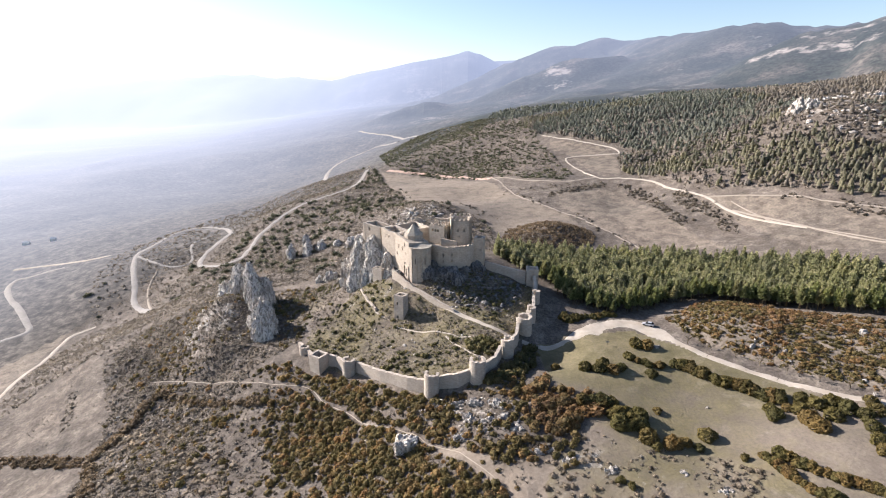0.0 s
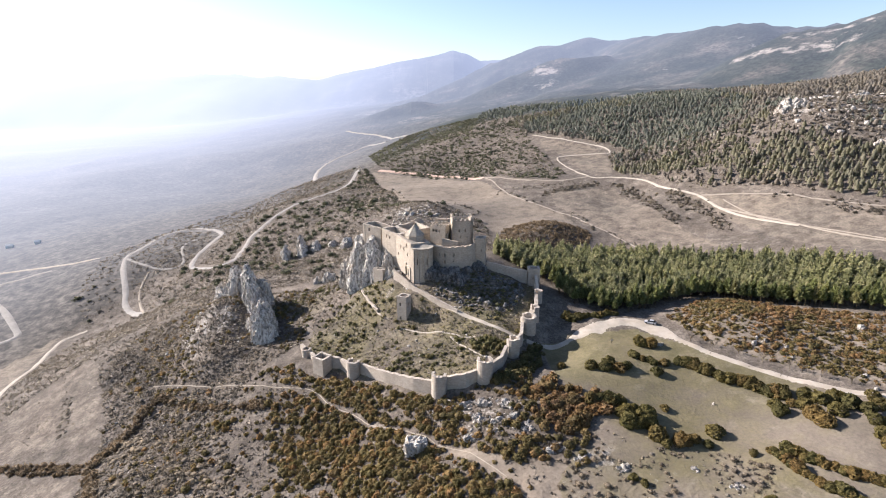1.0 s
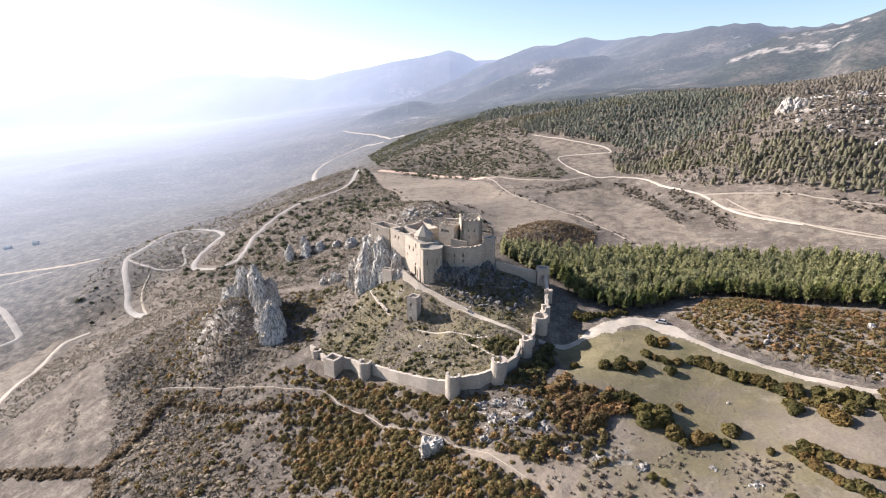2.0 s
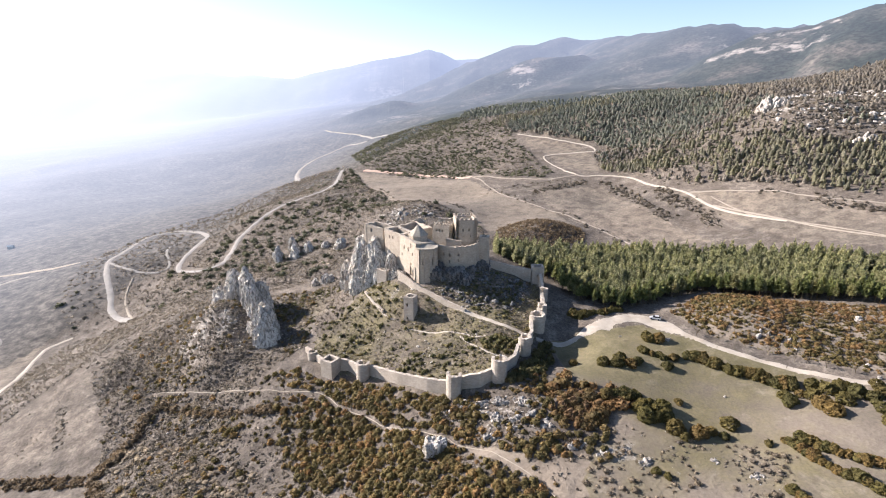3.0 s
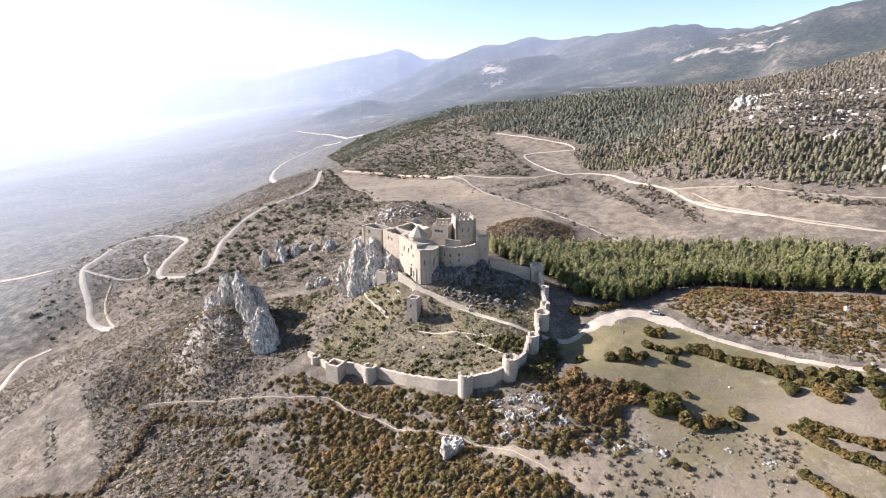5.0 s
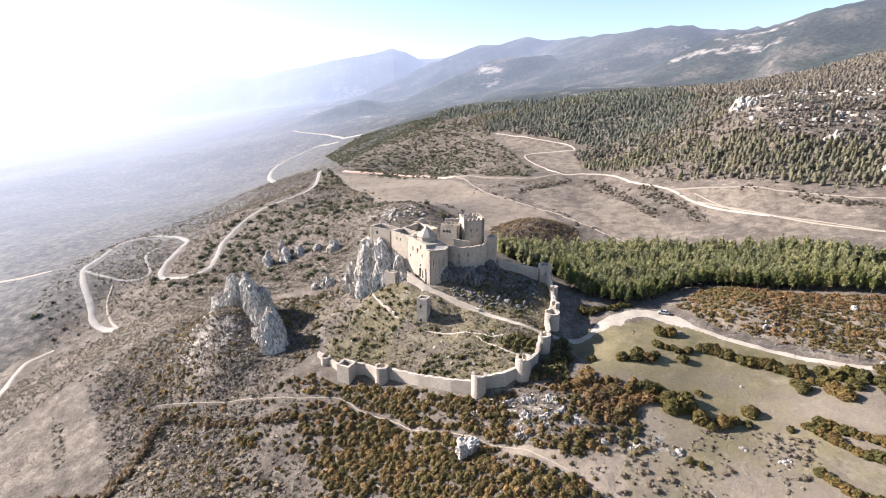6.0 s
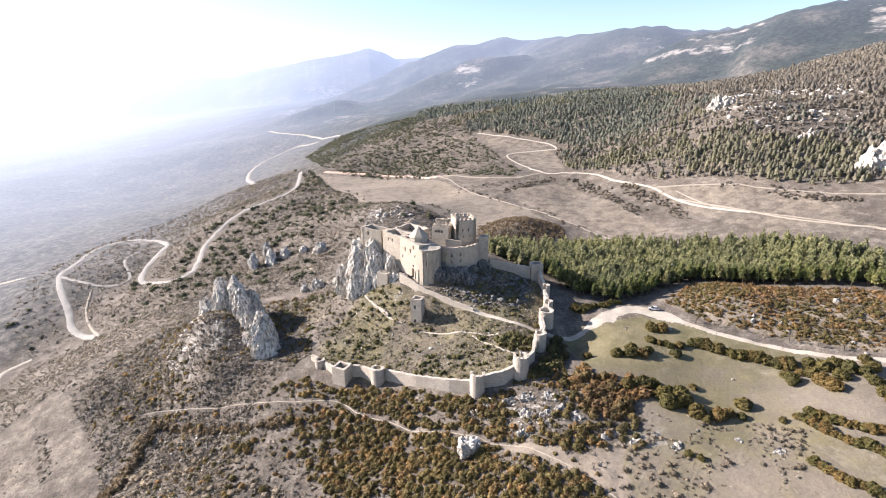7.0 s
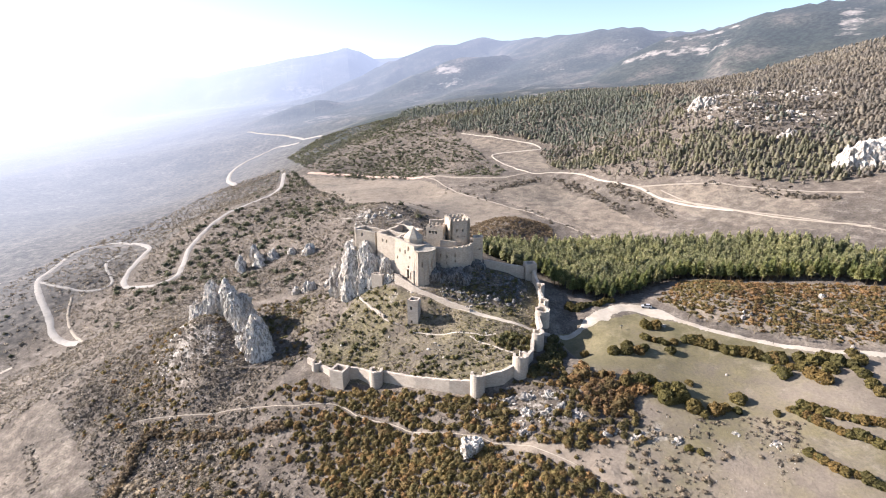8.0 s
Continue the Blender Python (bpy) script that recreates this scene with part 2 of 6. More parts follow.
EXTRA = [(-104, 232, 9, 9.0), (-113, 229, 10, 3.0), (-106, 214, 11, 3.0), (-94, 206, 10, 3.5), (40, 163, 6, -2.0), (43, 182, 6, -1.5), (-92, 226, 8, 5.0), (37, 168, 8, -3.4), (29, 157, 7, -2.6), (42, 186, 6, -2.0), (-8, 189, 5, -2.0), (62, 303, 13, 9.0), (-12, 345, 20, 6.0)]
# Crest lines of the far ranges: points (x, y, height), how steeply they fall, and how rugged they are.
CRESTS = [
    ([(-1700, 2500, 120), (-1037, 2814, 176), (-831, 2882, 164), (-581, 2943, 151), (-434, 2968, 180), (-195, 2993, 238), (-15, 2999, 275),
      (129, 2997, 297), (194, 2993, 281), (270, 2987, 244), (403, 2972, 250), (900, 2800, 250)], 0.34, 22.0),
    ([(190, 2020, 175), (268, 1982, 208), (381, 1963, 241), (526, 1929, 263), (648, 1892, 254), (610, 1560, 236), (624, 1253, 230), (707, 1208, 228),
      (743, 1186, 219), (806, 1144, 218), (900, 1080, 235), (1200, 800, 280)], 0.42, 30.0),
    ([(577, 909, 180), (640, 869, 190), (687, 822, 217), (748, 763, 226), (797, 707, 231), (900, 500, 240), (1000, 200, 220)], 0.45, 24.0),
    ([(216, 1430, 134), (289, 1420, 160), (374, 1400, 179), (443, 1380, 177), (521, 1340, 152), (571, 1280, 126)], 0.5, 16.0),
    ([(327, 960, 96), (378, 950, 104), (419, 920, 98), (442, 900, 91)], 0.32, 4.0),
    ([(-95, 1440, 52), (-50, 1450, 66), (20, 1430, 60), (70, 1400, 56)], 0.32, 4.0),
]


def bumps(x, y):
    z = np.zeros(np.shape(x))
    for heights, step, x0, y0, r in ((WIDE, 800, -1600, -800, 620), (MIDDLE, 240, -480, 0, 190)):
        for i, h in enumerate(heights):
            z = z + h * np.exp(-((x - x0 - step * (i % 5)) ** 2 + (y - y0 - step * (i // 5)) ** 2) / (2 * r * r))
    for cx, cy, r, h in RISES + KNOLLS + SWELLS + EXTRA:
        z = z + h * np.exp(-((x - cx) ** 2 + (y - cy) ** 2) / (2 * r * r))
    return z


def lattice(ix, iy, seed):
    """A random number from 0 to 1 for each lattice point."""
    n = ix.astype(np.int64).astype(np.uint64) * np.uint64(0x9E3779B97F4A7C15) ^ iy.astype(np.int64).astype(np.uint64) * np.uint64(0xC2B2AE3D27D4EB4F) ^ np.uint64(seed * 0x165667B19E3779F9 % 2 ** 64)
    n = (n ^ (n >> np.uint64(30))) * np.uint64(0xBF58476D1CE4E5B9)
    n = (n ^ (n >> np.uint64(27))) * np.uint64(0x94D049BB133111EB)
    return ((n ^ (n >> np.uint64(31))) & np.uint64(0xFFFF)).astype(float) / 65535.0


def waves(x, y, size, octaves=4, seed=1):
    """Smooth random waves from about -1 to 1."""
    total, weight, amp = 0.0, 0.0, 1.0
    for k in range(octaves):
        u, v = np.asarray(x, float) / size, np.asarray(y, float) / size
        iu, iv = np.floor(u), np.floor(v)
        fu, fv = u - iu, v - iv
        fu, fv = fu * fu * (3 - 2 * fu), fv * fv * (3 - 2 * fv)
        a, b_ = lattice(iu, iv, seed + k), lattice(iu + 1, iv, seed + k)
        c, d = lattice(iu, iv + 1, seed + k), lattice(iu + 1, iv + 1, seed + k)
        total = total + amp * ((a + (b_ - a) * fu) * (1 - fv) + (c + (d - c) * fu) * fv)
        weight, amp, size = weight + amp, amp * 0.5, size * 0.5
    return 2 * total / weight - 1


def along(x, y, line):
    """Distance to a polyline, and the third value of its nearest point."""
    best, value = np.full(np.shape(x), 1e9), np.zeros(np.shape(x))
    for (ax, ay, *az), (bx, by, *bz) in zip(line, line[1:]):
        dx, dy = bx - ax, by - ay
        s = np.clip(((x - ax) * dx + (y - ay) * dy) / (dx * dx + dy * dy + 1e-9), 0, 1)
        d = np.hypot(x - ax - s * dx, y - ay - s * dy)
        if az:
            value = np.where(d < best, az[0] + s * (bz[0] - az[0]), value)
        best = np.minimum(best, d)
    return best, value


def inside(x, y, ring):
    res = np.zeros(np.shape(x), bool)
    for (ax, ay), (bx, by) in zip(ring, ring[1:] + ring[:1]):
        res ^= ((ay > y) != (by > y)) & (x < (bx - ax) * (y - ay) / (by - ay + 1e-9) + ax)
    return res


# Fields and plots, as rings of (x, y).
PLOUGH = [(-188, 192), (-189, 205), (-184, 217), (-177, 222), (-170, 231), (-162, 228), (-155, 214), (-145, 199), (-132, 176), (-131, 167), (-175, 178)]
PLOUGH_LOW = [(-166, 162), (-130, 154), (-123, 151), (-119, 138), (-160, 138)]
RED_FIELD = [(-250, 269), (-245, 284), (-236, 296), (-227, 295), (-222, 267), (-213, 239), (-219, 228), (-240, 240)]
BIG_FIELD = [(-67, 574), (-14, 538), (33, 481), (51, 414), (82, 348), (87, 317), (72, 303), (26, 315), (6, 337), (-18, 377), (-50, 492)]
STRIP_FIELD = [(86, 397), (132, 390), (142, 314), (147, 265), (113, 278), (96, 319), (82, 368)]
EAST_FIELD = [(160, 344), (179, 322), (232, 260), (200, 205), (171, 251), (168, 282)]
TOP_FIELD = [(111, 558), (149, 515), (157, 487), (140, 416), (125, 425), (119, 501), (103, 528)]
MEADOW = [(34, 172), (45, 171), (68, 176), (78, 165), (108, 133), (130, 118), (140, 80), (20, 80), (26, 112), (40, 128), (36, 140), (33, 150)]
FOREST = [(24, 236), (27, 254), (44, 262), (62, 267), (92, 271), (118, 261), (140, 248), (158, 231), (169, 216), (175, 197), (178, 178), (185, 160), (195, 145), (182, 134), (165, 150), (151, 166), (128, 182), (104, 200), (66, 188), (51, 197), (44, 215)]
WARD = [(-55, 190), (-45, 178), (-34, 172), (-4, 150), (11, 150), (22, 161), (31, 176), (36, 195), (38, 206), (20, 213), (-12, 203), (-35, 222), (-56, 205)]
SCRUBBY = [(-150, 262), (-60, 262), (-57, 190), (-36, 168), (-4, 146), (24, 154), (44, 136), (20, 80), (-140, 80)]
PLOT = [(82, 183), (104, 196), (128, 179), (151, 163), (165, 147), (182, 131), (190, 105), (150, 104), (124, 129), (100, 149), (88, 161)]
SPUR = [(-180, 300), (-60, 262), (-50, 300), (30, 300), (28, 330), (-16, 378), (-50, 494), (-70, 574), (-90, 640), (-150, 660), (-215, 560), (-250, 470), (-262, 400), (-245, 340), (-215, 300)]
KNOLL = [(-60, 580), (40, 485), (66, 445), (95, 425), (110, 440), (100, 560), (105, 640), (60, 760), (-40, 860), (-90, 760)]
WORN = [(-3, 130), (3.5, 128), (11.5, 121.8), (19, 117), (28, 118), (36, 117.5), (41, 122), (50, 114), (40, 100), (26, 99), (22, 100), (17.5, 107), (12, 113.5), (6.3, 119), (-1.5, 127)]
NORTH = [(100, 590), (160, 500), (142, 420), (165, 345), (185, 330), (235, 268), (330, 230), (520, 300), (640, 560), (600, 820), (380, 980), (160, 900), (90, 720)]
EAST_BANK = [(-4, 198), (14, 186), (24, 186), (32, 198), (32, 207), (18, 211), (8, 206), (-4, 203)]
FIELDS = [PLOUGH, PLOUGH_LOW, RED_FIELD, BIG_FIELD, STRIP_FIELD, EAST_FIELD, TOP_FIELD]


def smooth(t):
    t = np.clip(t, 0, 1)
    return t * t * (3 - 2 * t)


def height(x, y):
    z = bumps(x, y)
    for line, fall, rugged in CRESTS:
        d, top = along(x, y, line)
        ridge = top - fall * d * (1 + 0.15 * waves(x, y, 300, 3, 5)) + rugged * waves(x, y, 220, 5, 9) * np.minimum(1, d / 90 + 0.12)
        z = np.maximum(z, ridge - 150 * (1 - smooth((np.hypot(x, y) - 420) / 380)))
    tame = np.zeros(np.shape(x))
    for ring in FIELDS + [MEADOW]:
        tame = np.maximum(tame, inside(x, y, ring) * 1.0)
    far = np.clip((np.hypot(x, y) - 330) / 500, 0, 1)
    z = z + (1 - 0.85 * tame) * (0.9 * waves(x, y, 16, 3, 21) * (1 - 0.15 * inside(x, y, WARD)) + 0.35 * waves(x, y, 4, 2, 23)) + far * 7 * waves(x, y, 140, 4, 25)
    return z


def spread(core0, core1, step, low, high, growth):
    """Coordinates that lie close together in the core and ever wider apart outside it."""
    mid = list(np.arange(core0, core1 + step / 2, step))
    up, gap = [mid[-1]], step
    while up[-1] < high:
        gap *= growth
        up.append(up[-1] + gap)
    down, gap = [mid[0]], step
    while down[-1] > low:
        gap *= growth
        down.append(down[-1] - gap)
    return np.array(down[:0:-1] + mid + up[1:])


GX = spread(-165, 140, 1.2, -3200, 2300, 1.034)
GY = spread(92, 262, 1.2, -1500, 3500, 1.024)
gx, gy = np.meshgrid(GX, GY)
gz = height(gx, gy)


def ground_at(x, y):
    """Height of the ground sheet itself."""
    x, y = np.asarray(x, float), np.asarray(y, float)
    i = np.clip(np.searchsorted(GX, x) - 1, 0, len(GX) - 2)
    j = np.clip(np.searchsorted(GY, y) - 1, 0, len(GY) - 2)
    u, v = (x - GX[i]) / (GX[i + 1] - GX[i]), (y - GY[j]) / (GY[j + 1] - GY[j])
    return (gz[j, i] * (1 - u) + gz[j, i + 1] * u) * (1 - v) + (gz[j + 1, i] * (1 - u) + gz[j + 1, i + 1] * u) * v


def sheet(name, keep, mat):
    faces = np.argwhere(keep)
    w = len(GX)
    quads = np.stack([faces[:, 0] * w + faces[:, 1], faces[:, 0] * w + faces[:, 1] + 1, (faces[:, 0] + 1) * w + faces[:, 1] + 1, (faces[:, 0] + 1) * w + faces[:, 1]], -1)
    used, quads = np.unique(quads, return_inverse=True)
    quads = quads.reshape(-1, 4)
    x, y, z = gx.ravel()[used], gy.ravel()[used], gz.ravel()[used]
    me = bpy.data.meshes.new(name)
    me.from_pydata(np.stack([x, y, z], -1).tolist(), [], quads.tolist())
    zone = np.zeros((len(x), 4))
    zone[:, 3] = 1
    zone[:, 0] = 0.30 + 0.25 * waves(x, y, 60, 3, 31) - 0.15 * np.clip((np.hypot(x, y) - 300) / 300, 0, 1)
    for ring in FIELDS + [MEADOW]:
        zone[inside(x, y, ring), 0] = 0.95
    for ring in (SCRUBBY, SPUR, KNOLL, NORTH):
        zone[inside(x, y, ring) & ~np.any([inside(x, y, f) for f in FIELDS], axis=0), 0] *= 0.3
    zone[inside(x, y, PLOUGH) | inside(x, y, PLOUGH_LOW), 0] = 0.42
    zone[inside(x, y, RED_FIELD), 0] = 0.55
    zone[inside(x, y, STRIP_FIELD) | inside(x, y, EAST_FIELD) | inside(x, y, TOP_FIELD), 0] = 0.54
    zone[inside(x, y, BIG_FIELD), 0] = 0.66
    ward, mead = inside(x, y, WARD), inside(x, y, MEADOW)
    zone[inside(x, y, PLOT), 0] = 0.72
    zone[inside(x, y, WORN), 0] = 0.85
    zone[ward, 0] = 0.34
    zone[inside(x, y, EAST_BANK), 0] = 0.05
    zone[inside(x, y, FOREST), 0] = 0.0
    zone[:, 1] = (ward & ~inside(x, y, EAST_BANK)) * (0.64 + 0.28 * waves(x, y, 12, 3, 33)) + mead * (0.60 + 0.42 * waves(x, y, 20, 3, 35) + 0.25 * smooth((y - 125) / 30))
    for cx, cy, r, h in ((50, 163, 12, 1.0), (78, 143, 8, 0.6), (-10, 172, 16, 0.55), (15, 165, 12, 0.5), (27, 184, 6, 0.5), (-62, 232, 14, 0.6)):
        zone[:, 1] = np.maximum(zone[:, 1], h * np.exp(-((x - cx) ** 2 + (y - cy) ** 2) / (2 * r * r)))
    for cx, cy, r, h in ((4, 143, 6, 0.5), (11, 138, 7, 0.54), (20, 136, 5, 0.48), (9, 130, 5, 0.46), (-97, 218, 12, 0.56), (-112, 222, 14, 0.55), (-104, 212, 10, 0.48), (-124, 216, 8, 0.42), (128, 160, 16, 0.42), (-92, 178, 6, 0.45), (-22, 205, 10, 0.42), (-40, 212, 9, 0.42),
                         (300, 395, 40, 0.5), (265, 392, 26, 0.55), (218, 428, 12, 0.5), (290, 352, 18, 0.5), (-25, 345, 18, 0.5), (5, 200, 10, 0.4), (38, 116, 8, 0.46), (30, 106, 9, 0.45), (52, 108, 8, 0.40), (62, 118, 5, 0.38)):
        zone[:, 2] = np.maximum(zone[:, 2], h * np.exp(-((x - cx) ** 2 + (y - cy) ** 2) / (2 * r * r)))
    for line, r, h in (([(494, 902), (524, 865), (560, 815), (585, 770)], 14, 0.8), ([(560, 890), (600, 850), (640, 800)], 12, 0.75), ([(545, 850), (600, 790)], 20, 0.42),
                       ([(265, 1393), (298, 1350)], 26, 0.78), ([(253, 1320), (293, 1290)], 20, 0.62), ([(640, 1180), (600, 1000)], 22, 0.42), ([(652, 627), (690, 660), (720, 690)], 22, 0.62), ([(580, 590), (560, 610)], 18, 0.5),
                       ([(420, 1200), (470, 1120)], 14, 0.45), ([(430, 1960), (640, 1890)], 30, 0.4)):
        zone[:, 2] = np.maximum(zone[:, 2], h * np.exp(-(along(x, y, line)[0] / r) ** 2))
    layer = me.color_attributes.new("zone", "FLOAT_COLOR", "POINT")
    layer.data.foreach_set("color", zone.ravel())
    me.shade_smooth()
    me.materials.append(mat)
    return new(name, me)


# How far each cell lies off, counted more on the sunward side, where the painted haze is thicker.
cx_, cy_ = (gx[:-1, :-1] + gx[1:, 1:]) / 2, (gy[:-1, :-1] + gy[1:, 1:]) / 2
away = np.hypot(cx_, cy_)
haze_depth = away * (1 + 1.1 * np.clip(-cx_ / (away + 1) * 1.3, 0, 1))
is_far = (haze_depth > 700) & (cy_ > 150)


def distance_material():
    """Far land with winter haze painted in: the farther, the paler and bluer."""
    m, nt, b = material("distance", 1.0)
    pos = place(nt)
    sep = nt.nodes.new("ShaderNodeSeparateXYZ")
    nt.links.new(pos, sep.inputs[0])
    flat = nt.nodes.new("ShaderNodeCombineXYZ")
    nt.links.new(sep.outputs[0], flat.inputs[0])
    nt.links.new(sep.outputs[1], flat.inputs[1])
    length = nt.nodes.new("ShaderNodeVectorMath")
    length.operation = "LENGTH"
    nt.links.new(flat.outputs[0], length.inputs[0])
    d = length.outputs["Value"]
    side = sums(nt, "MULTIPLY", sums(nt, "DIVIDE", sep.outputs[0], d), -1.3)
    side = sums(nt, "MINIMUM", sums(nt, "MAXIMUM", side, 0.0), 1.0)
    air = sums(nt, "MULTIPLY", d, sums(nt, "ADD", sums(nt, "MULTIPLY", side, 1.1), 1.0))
    haze_share = ramp(nt, sums(nt, "DIVIDE", air, 4000.0), [(0.172, (0, 0, 0)), (0.22, (0.11, 0.11, 0.11)), (0.34, (0.30, 0.30, 0.30)), (0.50, (0.50, 0.50, 0.50)), (0.75, (0.76, 0.76, 0.76)), (1.0, (0.95, 0.95, 0.95))])
    land = ramp(nt, noise_tex(nt, 0.011, 8, 0.68, pos), [(0.40, (0.018, 0.024, 0.020)), (0.52, (0.034, 0.038, 0.031)), (0.60, (0.068, 0.063, 0.054)), (0.74, (0.15, 0.13, 0.112))])
    plain = ramp(nt, noise_tex(nt, 0.020, 7, 0.66, pos), [(0.36, (0.046, 0.044, 0.038)), (0.5, (0.064, 0.059, 0.050)), (0.62, (0.084, 0.077, 0.065)), (0.76, (0.13, 0.115, 0.097))])
    plots = nt.nodes.new("ShaderNodeTexVoronoi")              # fields of the plain, each a little lighter or darker
    plots.inputs["Scale"].default_value = 0.011
    nt.links.new(place(nt, (1, 0.6, 0)), plots.inputs["Vector"])
    shade = nt.nodes.new("ShaderNodeSeparateColor")
    nt.links.new(plots.outputs["Color"], shade.inputs[0])
    plain = mixed(nt, 0.4, plain, ramp(nt, shade.outputs[0], [(0.0, (0.72, 0.74, 0.74)), (0.7, (1.0, 1.0, 1.0)), (1.0, (1.4, 1.34, 1.26))]), "MULTIPLY")
    low = ramp(nt, sums(nt, "ADD", sums(nt, "DIVIDE", sep.outputs[2], 70.0), 0.5), [(0.45, (1, 1, 1)), (0.95, (0, 0, 0))])
    near_soil = ramp(nt, noise_tex(nt, 0.16, 6, 0.65, pos), [(0.3, (0.064, 0.056, 0.048)), (0.52, (0.086, 0.075, 0.065)), (0.74, (0.125, 0.11, 0.096))])
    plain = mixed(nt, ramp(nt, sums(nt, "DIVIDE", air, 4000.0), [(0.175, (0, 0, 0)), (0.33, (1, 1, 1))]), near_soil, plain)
    land = mixed(nt, low, land, plain)
    land = mixed(nt, 1.0, land, ramp(nt, noise_tex(nt, 0.16, 4, 0.75, pos), [(0.38, (0.5, 0.51, 0.51)), (0.62, (1.45, 1.44, 1.38))]), "MULTIPLY")
    bare = sums(nt, "MULTIPLY", ramp(nt, noise_tex(nt, 0.004, 4, 0.6, place(nt, (1, 1, 2.5))), [(0.58, (0, 0, 0)), (0.66, (1, 1, 1))]), ramp(nt, sep.outputs[2], [(0.0, (0, 0, 0)), (1.0, (1, 1, 1))]))
    land = mixed(nt, sums(nt, "MULTIPLY", bare, ramp(nt, noise_tex(nt, 0.05, 5, 0.7, pos), [(0.45, (0, 0, 0)), (0.6, (0.6, 0.6, 0.6))])), land, (0.26, 0.23, 0.205))
    zone = nt.nodes.new("ShaderNodeVertexColor")
    zone.layer_name = "zone"
    rock = nt.nodes.new("ShaderNodeSeparateColor")
    nt.links.new(zone.outputs["Color"], rock.inputs[0])
    patchy = sums(nt, "ADD", rock.outputs[2], sums(nt, "MULTIPLY", sums(nt, "SUBTRACT", noise_tex(nt, 0.045, 7, 0.8, place(nt, (1, 1, 3))), 0.5), 2.2))
    land = mixed(nt, ramp(nt, patchy, [(0.46, (0, 0, 0)), (0.80, (0.85, 0.85, 0.85))]), land, (0.34, 0.30, 0.265))
    # Painted haze: the land colour fades out as a pale glow comes in.
    nt.links.new(mixed(nt, haze_share, land, (0, 0, 0)), b.inputs["Base Color"])
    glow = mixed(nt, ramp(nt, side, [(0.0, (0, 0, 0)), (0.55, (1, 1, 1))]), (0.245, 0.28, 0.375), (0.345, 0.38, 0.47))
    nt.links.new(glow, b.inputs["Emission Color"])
    nt.links.new(haze_share, b.inputs["Emission Strength"])
    return m


DISTANCE = distance_material()
tagged(sheet("ground", ~is_far, HILLSIDE), "stony winter hillside with dry grass, scrub litter and pale limestone", "ground", kind="structure")
tagged(sheet("backdrop", is_far, DISTANCE), "far plain and mountain ranges with bright haze painted in", "distance", kind="structure")


# ---- roads and paths ----
def ribbon(name, line, width, mat, lift=0.12, label="", category="road", step=2.0, taper=0.0):
    """A strip of road, draped over the ground, with slightly wandering edges."""
    pts = [Vector((x, y, 0)) for x, y in line]
    fine = []
    for k in range(len(pts) - 1):
        p0, p1, p2, p3 = pts[max(0, k - 1)], pts[k], pts[k + 1], pts[min(len(pts) - 1, k + 2)]
        n = max(2, int((p2 - p1).length / step))
        for i in range(n):
            t = i / n
            fine.append(0.5 * ((2 * p1) + (p2 - p0) * t + (2 * p0 - 5 * p1 + 4 * p2 - p3) * t * t + (3 * p1 - p0 - 3 * p2 + p3) * t ** 3))
    fine.append(pts[-1])
    verts, faces, across = [], [], 5
    for i, p in enumerate(fine):
        way = (fine[min(i + 1, len(fine) - 1)] - fine[max(i - 1, 0)]).normalized()
        nor = Vector((-way.y, way.x, 0))
        half = width / 2 * (1 + 0.18 * float(waves(p.x, p.y, 9, 2, 41)))
        if taper:
            half *= min(1.0, 0.25 + (p - fine[0]).length / taper, 0.25 + (p - fine[-1]).length / taper)
        for k in range(across):
            s = k / (across - 1) * 2 - 1
            q = p + nor * half * s
            verts.append((q.x, q.y, float(ground_at(q.x, q.y)) + (lift if abs(s) < 0.9 else -0.15)))
        if i:
            for k in range(across - 1):
                a = (i - 1) * across + k
                faces.append((a, a + across, a + across + 1, a + 1))
    me = bpy.data.meshes.new(name)
    me.from_pydata(verts, [], faces)
    me.shade_smooth()
    me.materials.append(mat)
    return tagged(new(name, me), label, category, kind="structure")


ribbon("road", [(-87, 607), (-87, 531), (-98, 495), (-122, 460), (-136, 429), (-143, 401), (-142, 370), (-142, 350), (-153, 343), (-170, 358), (-180, 374), (-181, 398), (-178, 421),
                (-179, 432), (-192, 453), (-219, 478), (-235, 476), (-243, 453), (-241, 417), (-240, 397), (-229, 372), (-212, 342), (-205, 327), (-195, 315), (-182, 303)],
       4.4, CONCRETE, 0.35, "pale winding road with hairpin bends on the hillside")
ribbon("road", [(-238, 394), (-218, 379), (-202, 371), (-191, 371), (-189, 381), (-199, 402), (-203, 417), (-199, 430)], 2.6, CONCRETE, 0.3, "dusty turning loop beside the road")
ribbon("road", [(-208, 365), (-201, 339), (-190, 318), (-180, 303)], 1.8, TRACK, 0.3, "short gravel spur down the slope")
ribbon("road", [(-280, 275), (-266, 289), (-260, 294), (-257, 301), (-266, 311), (-285, 330), (-307, 350), (-324, 370), (-328, 384), (-318, 389), (-300, 399)], 4.5, CONCRETE, 0.35, "pale road across the valley floor")
ribbon("road", [(-350, 410), (-325, 411), (-291, 409), (-270, 413)], 4.0, GRAVEL, 0.35, "gravel lane on the valley floor")
ribbon("road", [(-205, 205), (-212, 222), (-217, 243), (-218, 260), (-222, 279), (-222, 292), (-214, 300)], 3.4, GRAVEL, 0.25, "farm track beside the ploughed field")
ribbon("road", [(-142, 635), (-172, 782), (-175, 844), (-168, 885), (-151, 924), (-135, 952), (-116, 965), (-76, 906)], 7.0, CONCRETE, 0.8, "far stretch of the pale road", step=6.0)
